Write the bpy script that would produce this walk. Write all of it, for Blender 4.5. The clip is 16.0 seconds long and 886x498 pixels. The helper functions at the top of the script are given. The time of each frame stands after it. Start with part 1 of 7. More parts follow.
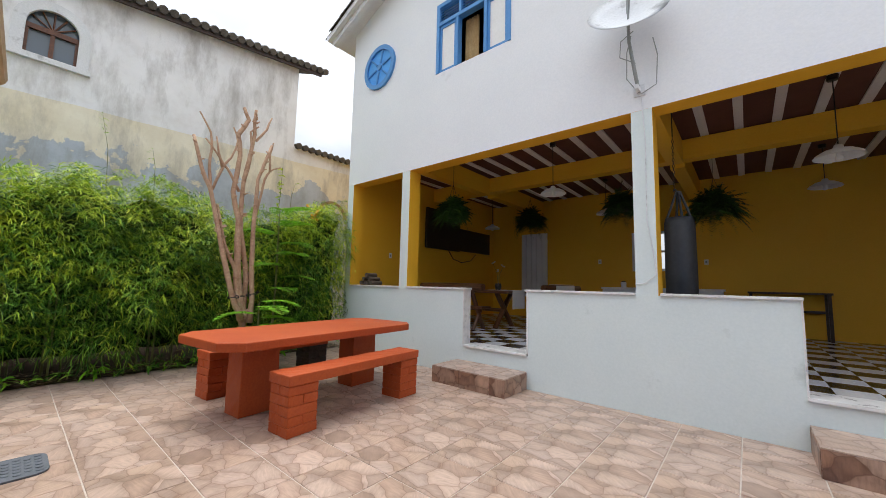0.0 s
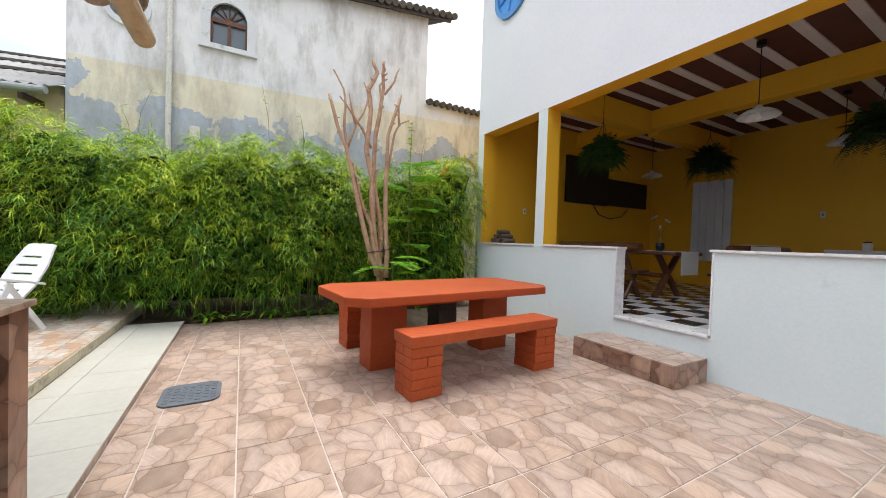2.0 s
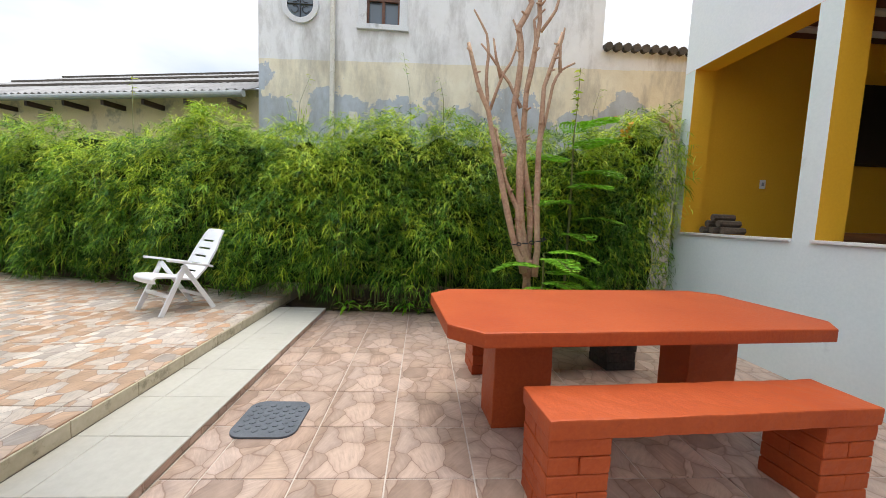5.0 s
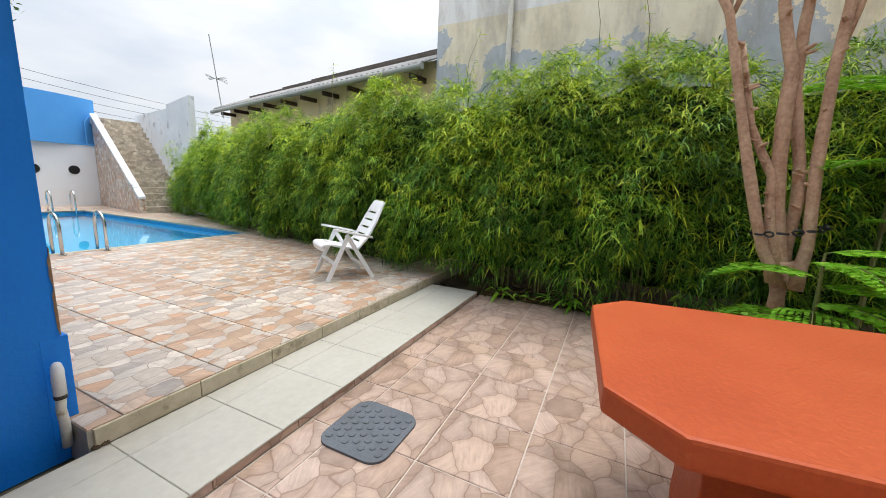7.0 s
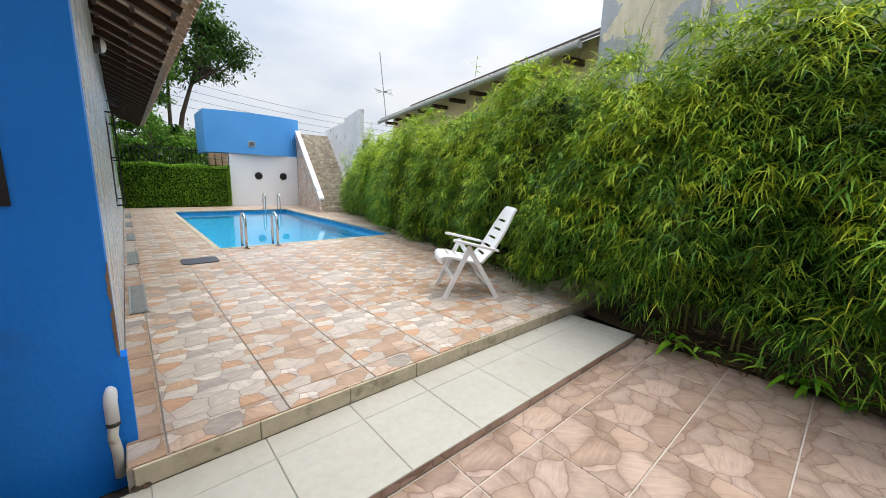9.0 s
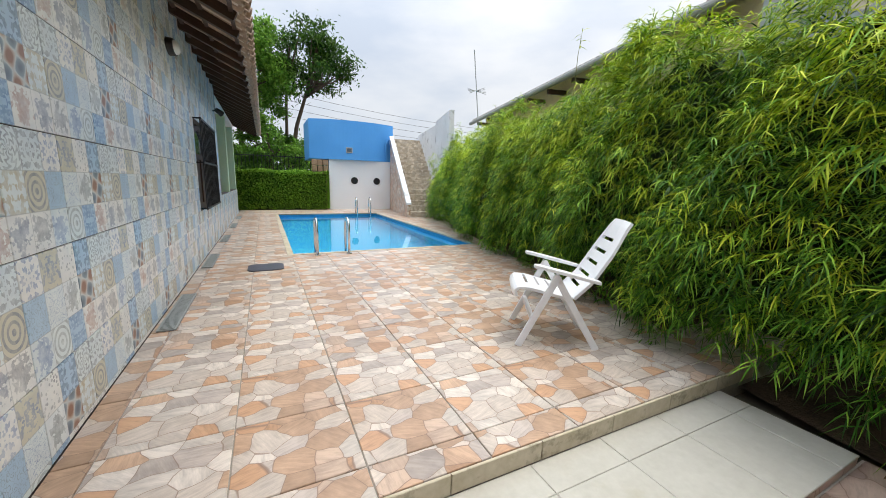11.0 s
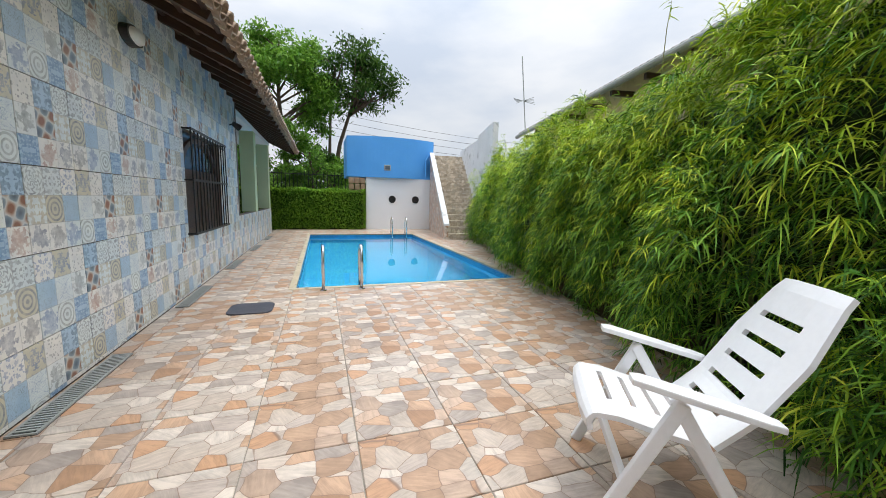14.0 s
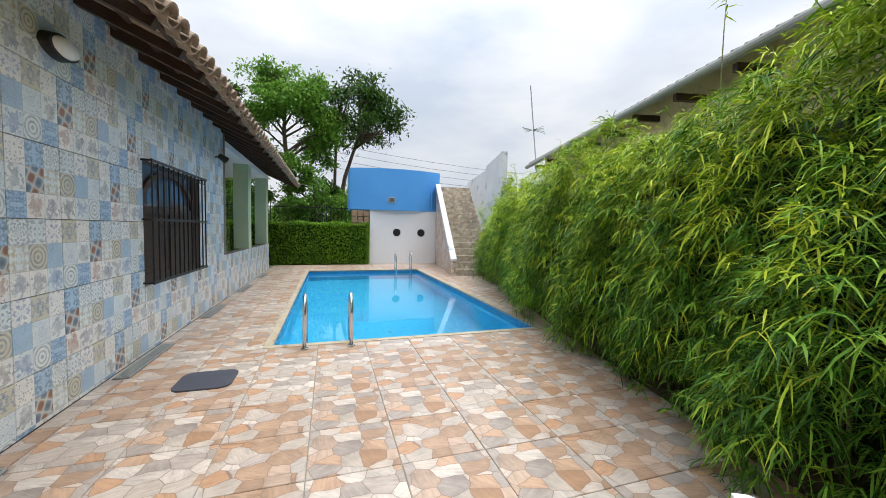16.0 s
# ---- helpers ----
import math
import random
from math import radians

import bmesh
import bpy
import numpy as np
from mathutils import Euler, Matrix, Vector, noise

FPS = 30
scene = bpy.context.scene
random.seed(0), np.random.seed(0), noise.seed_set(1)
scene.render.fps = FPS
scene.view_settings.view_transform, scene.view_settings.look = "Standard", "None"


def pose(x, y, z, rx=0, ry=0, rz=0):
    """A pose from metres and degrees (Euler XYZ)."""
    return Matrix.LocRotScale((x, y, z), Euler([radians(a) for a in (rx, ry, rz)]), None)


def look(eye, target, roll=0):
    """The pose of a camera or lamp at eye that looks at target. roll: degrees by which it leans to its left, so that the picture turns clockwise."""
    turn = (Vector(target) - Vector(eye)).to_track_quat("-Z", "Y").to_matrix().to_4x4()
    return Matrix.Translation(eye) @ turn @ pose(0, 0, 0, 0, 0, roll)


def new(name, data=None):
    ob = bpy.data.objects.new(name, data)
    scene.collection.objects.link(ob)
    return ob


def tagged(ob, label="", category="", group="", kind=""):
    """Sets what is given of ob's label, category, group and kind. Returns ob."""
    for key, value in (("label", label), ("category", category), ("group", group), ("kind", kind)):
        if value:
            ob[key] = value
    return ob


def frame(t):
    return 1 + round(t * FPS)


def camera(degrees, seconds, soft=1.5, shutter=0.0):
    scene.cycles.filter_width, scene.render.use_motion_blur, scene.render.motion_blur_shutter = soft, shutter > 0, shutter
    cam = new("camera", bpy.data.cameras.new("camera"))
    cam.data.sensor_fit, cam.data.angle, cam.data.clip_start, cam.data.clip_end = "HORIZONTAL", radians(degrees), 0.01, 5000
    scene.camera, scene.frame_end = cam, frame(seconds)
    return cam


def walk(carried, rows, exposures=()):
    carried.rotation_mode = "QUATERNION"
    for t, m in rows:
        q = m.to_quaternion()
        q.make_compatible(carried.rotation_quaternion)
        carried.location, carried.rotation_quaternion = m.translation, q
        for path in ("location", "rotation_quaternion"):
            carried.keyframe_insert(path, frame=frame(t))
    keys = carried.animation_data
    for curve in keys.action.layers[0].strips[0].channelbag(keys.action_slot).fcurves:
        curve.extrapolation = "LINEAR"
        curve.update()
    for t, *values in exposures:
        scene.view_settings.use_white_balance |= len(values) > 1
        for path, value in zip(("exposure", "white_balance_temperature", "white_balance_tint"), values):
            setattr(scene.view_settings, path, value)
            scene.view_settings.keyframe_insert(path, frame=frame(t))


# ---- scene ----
cam = camera(101.5, 16.0, 0.6)
PATH = [
    (0, (0.505, 1.101, 1.356), (-0.776, 2.625, 1.551), 1.3),
    (0.5, (0.39, 1.153, 1.284), (-1.016, 2.572, 1.371), 1.4),
    (1, (0.319, 1.285, 1.282), (-1.237, 2.541, 1.293), 1.6),
    (1.5, (0.238, 1.41, 1.291), (-1.436, 2.506, 1.256), 1.7),
    (2, (0.045, 1.537, 1.308), (-1.703, 2.508, 1.265), 1.9),
    (2.5, (-0.136, 1.626, 1.366), (-1.942, 2.484, 1.307), 2.0),
    (3, (-0.278, 1.761, 1.396), (-2.146, 2.471, 1.33), 1.9),
    (3.5, (-0.431, 1.876, 1.42), (-2.355, 2.418, 1.346), 2.1),
    (4, (-0.652, 1.971, 1.428), (-2.61, 2.367, 1.336), 2.2),
    (6.5, (-1.764, 2.311, 1.333), (-3.665, 1.78, 1.01), 2.3),
    (7, (-1.992, 2.29, 1.351), (-3.777, 1.455, 1.006), 2.4),
    (7.5, (-2.22, 2.224, 1.344), (-3.876, 1.158, 0.993), 2.1),
    (8, (-2.404, 2.147, 1.346), (-3.966, 0.952, 0.985), 1.9),
    (8.5, (-2.605, 2.067, 1.355), (-4.044, 0.727, 0.988), 1.9),
    (9, (-2.771, 2.013, 1.377), (-4.066, 0.534, 1.009), 1.8),
    (9.5, (-2.929, 1.843, 1.38), (-4.127, 0.286, 1.007), 1.7),
    (10, (-3.113, 1.69, 1.362), (-4.209, 0.058, 0.995), 1.7),
    (12.5, (-3.946, 0.801, 1.359), (-4.6, -1.057, 1.013), 1.8),
    (13, (-4.005, 0.617, 1.359), (-4.659, -1.243, 1.024), 2.0),
    (13.5, (-4.087, 0.455, 1.381), (-4.731, -1.412, 1.064), 1.7),
    (14, (-4.201, 0.292, 1.402), (-4.839, -1.585, 1.132), 1.6),
    (14.5, (-4.315, 0.152, 1.457), (-4.926, -1.738, 1.227), 1.5),
    (15, (-4.333, -0.063, 1.472), (-4.941, -1.959, 1.292), 1.6),
    (15.5, (-4.375, -0.283, 1.492), (-4.978, -2.185, 1.344), 1.5),
    (16, (-4.483, -0.452, 1.512), (-5.08, -2.357, 1.404), 1.1),
]

walk(cam, [(t, look(eye, target, roll)) for t, eye, target, roll in PATH], [(0.0, 0.32), (1.5, 0.52), (3.0, 0.6), (4.0, 0.54), (7.0, 0.3), (10.0, 0.24), (16.0, 0.14)])

# ---- world and sun ----
SUN_EL, SUN_AZ = 75.0, 292.0
world = bpy.data.worlds.new("world")
scene.world = world
world.use_nodes = True
wn, wl = world.node_tree.nodes, world.node_tree.links
sky = wn.new("ShaderNodeTexSky")
sky.sky_type, sky.sun_disc = "NISHITA", False
sky.sun_elevation, sky.sun_rotation = radians(SUN_EL), radians(SUN_AZ)
sky.air_density, sky.dust_density = 1.0, 2.5
wtc = wn.new("ShaderNodeTexCoord")
wmap = wn.new("ShaderNodeMapping")
wmap.inputs["Scale"].default_value = (1.0, 1.0, 2.6)
wnoise = wn.new("ShaderNodeTexNoise")
wnoise.inputs["Scale"].default_value, wnoise.inputs["Detail"].default_value = 2.6, 7.0
wramp = wn.new("ShaderNodeValToRGB")
wramp.color_ramp.elements[0].position, wramp.color_ramp.elements[0].color = 0.35, (6.3, 7.0, 8.1, 1)
wramp.color_ramp.elements[1].position, wramp.color_ramp.elements[1].color = 0.62, (9.0, 9.2, 9.5, 1)
wmix = wn.new("ShaderNodeMixRGB")
wmix.inputs["Fac"].default_value = 0.86
wl.new(wtc.outputs["Generated"], wmap.inputs["Vector"])
wl.new(wmap.outputs["Vector"], wnoise.inputs["Vector"])
wl.new(wnoise.outputs["Fac"], wramp.inputs["Fac"])
wl.new(sky.outputs["Color"], wmix.inputs["Color1"])
wl.new(wramp.outputs["Color"], wmix.inputs["Color2"])
# an overcast sky is brightest overhead
wsep = wn.new("ShaderNodeSeparateXYZ")
wl.new(wtc.outputs["Generated"], wsep.inputs[0])
wup = wn.new("ShaderNodeMath")
wup.operation, wup.use_clamp = "MAXIMUM", False
wup.inputs[1].default_value = 0.0
wl.new(wsep.outputs["Z"], wup.inputs[0])
wgrad = wn.new("ShaderNodeMath")
wgrad.operation = "MULTIPLY_ADD"
wgrad.inputs[1].default_value, wgrad.inputs[2].default_value = 2.1, 0.87
wpow = wn.new("ShaderNodeMath")
wpow.operation = "POWER"
wpow.inputs[1].default_value = 2.4
wl.new(wup.outputs[0], wpow.inputs[0])
wl.new(wpow.outputs[0], wgrad.inputs[0])
wmul = wn.new("ShaderNodeMixRGB")
wmul.blend_type = "MULTIPLY"
wmul.inputs["Fac"].default_value = 1.0
wl.new(wmix.outputs["Color"], wmul.inputs["Color1"])
wl.new(wgrad.outputs[0], wmul.inputs["Color2"])
wl.new(wmul.outputs["Color"], wn["Background"].inputs["Color"])
wn["Background"].inputs["Strength"].default_value = 0.10
sun_data = bpy.data.lights.new("sun", "SUN")
sun_data.energy, sun_data.angle, sun_data.color = 1.75, radians(35), (1.0, 0.96, 0.9)
sun = new("sun", sun_data)
sun.rotation_euler = (radians(90 - SUN_EL), 0, radians(180 - SUN_AZ))

# ---- materials ----
def nodes_of(name):
    m = bpy.data.materials.new(name)
    m.use_nodes = True
    n, l = m.node_tree.nodes, m.node_tree.links
    return m, n, l, n["Principled BSDF"]


def ramp(n, stops):
    r = n.new("ShaderNodeValToRGB")
    e = r.color_ramp.elements
    while len(e) < len(stops):
        e.new(0.5)
    for i, (p, c) in enumerate(stops):
        e[i].position, e[i].color = p, (*c, 1)
    return r


def noise_node(n, l, vec, scale, detail=5.0, rough=0.55):
    t = n.new("ShaderNodeTexNoise")
    t.inputs["Scale"].default_value, t.inputs["Detail"].default_value = scale, detail
    t.inputs["Roughness"].default_value = rough
    l.new(vec, t.inputs["Vector"])
    return t.outputs["Fac"]


def math_node(n, l, op, a, b=0.0, c=None):
    m = n.new("ShaderNodeMath")
    m.operation = op
    for i, v in enumerate((a, b, c)):
        if v is None:
            continue
        if isinstance(v, (int, float)):
            m.inputs[i].default_value = v
        else:
            l.new(v, m.inputs[i])
    return m.outputs[0]


def mix_node(n, l, fac, a, b, kind="MIX"):
    m = n.new("ShaderNodeMixRGB")
    m.blend_type = kind
    for key, v in (("Fac", fac), ("Color1", a), ("Color2", b)):
        if isinstance(v, (int, float)):
            m.inputs[key].default_value = v
        elif isinstance(v, tuple):
            m.inputs[key].default_value = (*v, 1)
        else:
            l.new(v, m.inputs[key])
    return m.outputs[0]


def bump_to(n, l, bsdf, height, strength, dist=0.01):
    b = n.new("ShaderNodeBump")
    b.inputs["Strength"].default_value, b.inputs["Distance"].default_value = strength, dist
    l.new(height, b.inputs["Height"])
    l.new(b.outputs["Normal"], bsdf.inputs["Normal"])


def position(n):
    return n.new("ShaderNodeNewGeometry").outputs["Position"]


def plain(name, a, b, rough=0.6, metal=0.0, big=1.5, fine=40.0, bump=0.15, spread=0.5, stain=None, stain_at=0.62):
    """A surface between two colours at two scales, with fine relief and, where given, stains."""
    m, n, l, p = nodes_of(name)
    pos = position(n)
    f1 = noise_node(n, l, pos, big)
    f2 = noise_node(n, l, pos, fine)
    mixf = math_node(n, l, "ADD", math_node(n, l, "MULTIPLY", f1, 1 - spread), math_node(n, l, "MULTIPLY", f2, spread))
    r = ramp(n, [(0.32, a), (0.68, b)])
    l.new(mixf, r.inputs["Fac"])
    out = r.outputs["Color"]
    if stain:
        f3 = noise_node(n, l, pos, big * 1.7 + 0.31, 8.0, 0.65)
        sr = ramp(n, [(stain_at, (0, 0, 0)), (stain_at + 0.1, (1, 1, 1))])
        l.new(f3, sr.inputs["Fac"])
        out = mix_node(n, l, math_node(n, l, "MULTIPLY", sr.outputs["Color"], 0.7), out, stain)
    l.new(out, p.inputs["Base Color"])
    rr = math_node(n, l, "MULTIPLY_ADD", f2, 0.25, rough - 0.12)
    l.new(rr, p.inputs["Roughness"])
    p.inputs["Metallic"].default_value = metal
    if bump:
        bump_to(n, l, p, f2, bump)
    return m


def stone_tile(name, stops, cell, line, line_w, rough, squash=0.75, streak=0.25, warp=0.12, rand=0.85, line_mix=0.8, rim=0.0, prints=3):
    """Glazed tile printed with a crazy-paving pattern of irregular stones; a few prints recur from tile to tile."""
    m, n, l, p = nodes_of(name)
    info = n.new("ShaderNodeObjectInfo")
    which = n.new("ShaderNodeCombineXYZ")
    l.new(math_node(n, l, "MULTIPLY", math_node(n, l, "FLOOR", math_node(n, l, "MULTIPLY", info.outputs["Random"], float(prints))), 3.71), which.inputs[2])
    shifted = n.new("ShaderNodeVectorMath")
    shifted.operation = "ADD"
    l.new(n.new("ShaderNodeTexCoord").outputs["Object"], shifted.inputs[0])
    l.new(which.outputs[0], shifted.inputs[1])
    loc, pos = shifted.outputs[0], position(n)
    nz = n.new("ShaderNodeTexNoise")
    nz.inputs["Scale"].default_value, nz.inputs["Detail"].default_value = 6.5, 1.5
    l.new(loc, nz.inputs["Vector"])
    v1 = n.new("ShaderNodeVectorMath")
    v1.operation = "MULTIPLY_ADD"
    l.new(nz.outputs["Color"], v1.inputs[0])
    v1.inputs[1].default_value = (warp, warp, 0)
    l.new(loc, v1.inputs[2])
    mp = n.new("ShaderNodeMapping")
    mp.inputs["Scale"].default_value = (squash, 1.0, 1.0)
    l.new(v1.outputs[0], mp.inputs["Vector"])
    cells, edges = n.new("ShaderNodeTexVoronoi"), n.new("ShaderNodeTexVoronoi")
    edges.feature = "DISTANCE_TO_EDGE"
    for v in (cells, edges):
        v.inputs["Scale"].default_value = 1 / cell
        v.inputs["Randomness"].default_value = rand
        l.new(mp.outputs["Vector"], v.inputs["Vector"])
    sep = n.new("ShaderNodeSeparateColor")
    l.new(cells.outputs["Color"], sep.inputs["Color"])
    r = ramp(n, stops)
    r.color_ramp.interpolation = "CONSTANT"
    l.new(sep.outputs["Red"], r.inputs["Fac"])
    # each stone has a grain of its own direction
    turn = n.new("ShaderNodeVectorRotate")
    turn.rotation_type = "Z_AXIS"
    l.new(loc, turn.inputs["Vector"])
    l.new(math_node(n, l, "MULTIPLY_ADD", sep.outputs["Green"], 2.2, -0.6), turn.inputs["Angle"])
    mp2 = n.new("ShaderNodeMapping")
    mp2.inputs["Scale"].default_value = (5.0, 34.0, 4.0)
    l.new(turn.outputs["Vector"], mp2.inputs["Vector"])
    grain = noise_node(n, l, mp2.outputs["Vector"], 1.8, 6.0, 0.65)
    cloud = noise_node(n, l, loc, 9.0, 6.0, 0.6)
    g = math_node(n, l, "ADD", math_node(n, l, "MULTIPLY", grain, math_node(n, l, "MULTIPLY_ADD", sep.outputs["Blue"], 0.5, 0.3)), math_node(n, l, "MULTIPLY", cloud, 0.4))
    gr = ramp(n, [(0.3, (1 - streak,) * 3), (0.62, (1 + streak * 0.5,) * 3)])
    l.new(g, gr.inputs["Fac"])
    out = mix_node(n, l, 1.0, r.outputs["Color"], gr.outputs["Color"], "MULTIPLY")
    if rim:
        rr_ = ramp(n, [(0.0, (1 - rim, 1 - rim * 1.12, 1 - rim * 1.2)), (0.16, (1.0, 1.0, 1.0)), (0.38, (1.0 + rim * 0.45,) * 3)])
        l.new(math_node(n, l, "ADD", edges.outputs["Distance"], math_node(n, l, "MULTIPLY_ADD", cloud, 0.24, -0.12)), rr_.inputs["Fac"])
        out = mix_node(n, l, 1.0, out, rr_.outputs["Color"], "MULTIPLY")
    er = ramp(n, [(line_w * 0.35, (1, 1, 1)), (line_w, (0, 0, 0))])
    l.new(edges.outputs["Distance"], er.inputs["Fac"])
    out = mix_node(n, l, math_node(n, l, "MULTIPLY", er.outputs["Color"], line_mix), out, line)
    dirt = ramp(n, [(0.45, (1, 1, 1)), (0.75, (0.78, 0.74, 0.70))])
    l.new(noise_node(n, l, pos, 0.9, 6.0, 0.65), dirt.inputs["Fac"])
    out = mix_node(n, l, 0.8, out, dirt.outputs["Color"], "MULTIPLY")
    l.new(out, p.inputs["Base Color"])
    l.new(math_node(n, l, "MULTIPLY_ADD", cloud, 0.25, rough - 0.12), p.inputs["Roughness"])
    h = math_node(n, l, "ADD", math_node(n, l, "MULTIPLY", g, 0.4), math_node(n, l, "MINIMUM", edges.outputs["Distance"], 0.06))
    bump_to(n, l, p, h, 0.3, 0.006)
    return m


def leaf_mat(name, dark, mid, light, rough=0.45, trans=0.3):
    """Leaves, each of a shade of its own, letting some light through."""
    m, n, l, p = nodes_of(name)
    geo = n.new("ShaderNodeNewGeometry")
    r = ramp(n, [(0.0, dark), (0.55, mid), (1.0, light)])
    l.new(geo.outputs["Random Per Island"], r.inputs["Fac"])
    f = noise_node(n, l, geo.outputs["Position"], 1.2, 3.0)
    fr = ramp(n, [(0.32, (0.60, 0.70, 0.62)), (0.68, (1.2, 1.14, 0.92))])
    l.new(f, fr.inputs["Fac"])
    c = mix_node(n, l, 1.0, r.outputs["Color"], fr.outputs["Color"], "MULTIPLY")
    l.new(c, p.inputs["Base Color"])
    p.inputs["Roughness"].default_value = rough
    p.inputs["Specular IOR Level"].default_value = 0.22
    tr = n.new("ShaderNodeBsdfTranslucent")
    l.new(c, tr.inputs["Color"])
    mx = n.new("ShaderNodeMixShader")
    mx.inputs["Fac"].default_value = trans
    l.new(p.outputs["BSDF"], mx.inputs[1])
    l.new(tr.outputs["BSDF"], mx.inputs[2])
    l.new(mx.outputs["Shader"], n["Material Output"].inputs["Surface"])
    return m


def patchwork(name, step_y, step_z, y0, z0):
    """Glazed wall tile printed with small patchwork squares of faded blue, cream and grey ornament."""
    m, n, l, p = nodes_of(name)
    pos = position(n)
    sx = n.new("ShaderNodeSeparateXYZ")
    l.new(pos, sx.inputs[0])
    u = math_node(n, l, "DIVIDE", math_node(n, l, "SUBTRACT", sx.outputs["Y"], y0), step_y)
    v = math_node(n, l, "DIVIDE", math_node(n, l, "SUBTRACT", sx.outputs["Z"], z0), step_z)
    cu, cv = math_node(n, l, "FLOOR", u), math_node(n, l, "FLOOR", v)
    fu = math_node(n, l, "SUBTRACT", math_node(n, l, "FRACT", u), 0.5)
    fv = math_node(n, l, "SUBTRACT", math_node(n, l, "FRACT", v), 0.5)
    comb = n.new("ShaderNodeCombineXYZ")
    # the print repeats every six squares along the wall and every three up it
    cell_u = math_node(n, l, "FLOORED_MODULO", math_node(n, l, "MULTIPLY_ADD", math_node(n, l, "FLOOR", math_node(n, l, "DIVIDE", cv, 3.0)), 2.0, cu), 6.0)
    l.new(cell_u, comb.inputs[0])
    l.new(math_node(n, l, "FLOORED_MODULO", cv, 3.0), comb.inputs[1])
    wnz = n.new("ShaderNodeTexWhiteNoise")
    l.new(comb.outputs[0], wnz.inputs["Vector"])
    sc = n.new("ShaderNodeSeparateColor")
    l.new(wnz.outputs["Color"], sc.inputs["Color"])
    base = ramp(n, [(0.0, (0.68, 0.75, 0.78)), (0.13, (0.40, 0.56, 0.71)), (0.24, (0.80, 0.75, 0.62)), (0.36, (0.70, 0.77, 0.79)),
                    (0.50, (0.79, 0.79, 0.77)), (0.62, (0.48, 0.63, 0.76)), (0.73, (0.60, 0.58, 0.47)), (0.83, (0.76, 0.80, 0.81))])
    base.color_ramp.interpolation = "CONSTANT"
    l.new(sc.outputs["Red"], base.inputs["Fac"])
    ink = ramp(n, [(0.0, (0.04, 0.09, 0.20)), (0.20, (0.10, 0.12, 0.15)), (0.38, (0.40, 0.30, 0.12)), (0.52, (0.05, 0.16, 0.40)),
                   (0.70, (0.14, 0.17, 0.18)), (0.88, (0.32, 0.10, 0.04))])
    ink.color_ramp.interpolation = "CONSTANT"
    l.new(sc.outputs["Green"], ink.inputs["Fac"])
    rr = math_node(n, l, "SQRT", math_node(n, l, "ADD", math_node(n, l, "MULTIPLY", fu, fu), math_node(n, l, "MULTIPLY", fv, fv)))
    ang = math_node(n, l, "ARCTAN2", fv, fu)
    rings = math_node(n, l, "SINE", math_node(n, l, "MULTIPLY", rr, 34.0))
    petals = math_node(n, l, "SINE", math_node(n, l, "ADD", math_node(n, l, "MULTIPLY", ang, 8.0), math_node(n, l, "MULTIPLY", rings, 1.8)))
    vor = n.new("ShaderNodeTexVoronoi")
    vor.inputs["Scale"].default_value = 46.0
    l.new(pos, vor.inputs["Vector"])
    dots = math_node(n, l, "MULTIPLY_ADD", vor.outputs["Distance"], -4.0, 1.5)
    # ornament mirrored about each square's two middle lines, and a blot without symmetry
    orn = n.new("ShaderNodeCombineXYZ")
    l.new(math_node(n, l, "ABSOLUTE", fu), orn.inputs[0])
    l.new(math_node(n, l, "ABSOLUTE", fv), orn.inputs[1])
    l.new(math_node(n, l, "MULTIPLY", sc.outputs["Red"], 37.0), orn.inputs[2])
    sw = math_node(n, l, "MULTIPLY_ADD", noise_node(n, l, orn.outputs[0], 7.0, 1.5, 0.5), 13.0, -6.6)
    lines = math_node(n, l, "SUBTRACT", 0.75, math_node(n, l, "ABSOLUTE", math_node(n, l, "MULTIPLY_ADD", noise_node(n, l, orn.outputs[0], 10.0, 1.0, 0.5), 20.0, -10.0)))
    bouquet = math_node(n, l, "SUBTRACT", math_node(n, l, "MULTIPLY_ADD", noise_node(n, l, pos, 34.0, 3.0, 0.6), 5.0, -1.1), math_node(n, l, "MULTIPLY", rr, 3.2))
    def pick(lo, hi, val):
        a = math_node(n, l, "GREATER_THAN", sc.outputs["Blue"], lo)
        b = math_node(n, l, "LESS_THAN", sc.outputs["Blue"], hi)
        return math_node(n, l, "MULTIPLY", math_node(n, l, "MULTIPLY", a, b), val)
    s = math_node(n, l, "ADD", math_node(n, l, "ADD", pick(-1, 0.10, rings), pick(0.10, 0.24, petals)),
                  math_node(n, l, "ADD", pick(0.24, 0.34, dots), math_node(n, l, "ADD", pick(0.34, 0.58, sw), math_node(n, l, "ADD", pick(0.58, 0.80, lines), pick(0.80, 2, bouquet)))))
    mr = ramp(n, [(0.08, (0, 0, 0)), (0.32, (1, 1, 1))])
    l.new(s, mr.inputs["Fac"])
    fade = noise_node(n, l, pos, 22.0, 6.0, 0.7)
    fr = ramp(n, [(0.35, (0, 0, 0)), (0.68, (1, 1, 1))])
    l.new(fade, fr.inputs["Fac"])
    amount = math_node(n, l, "MULTIPLY", mr.outputs["Color"], math_node(n, l, "MULTIPLY_ADD", fr.outputs["Color"], 0.50, 0.20))
    out = mix_node(n, l, amount, base.outputs["Color"], ink.outputs["Color"])
    # one square of each print carries dark leaves of rust and slate on a pale ground
    col = math_node(n, l, "COMPARE", cell_u, 1.0, 0.1)
    row = math_node(n, l, "COMPARE", math_node(n, l, "FLOORED_MODULO", cv, 3.0), 1.0, 0.1)
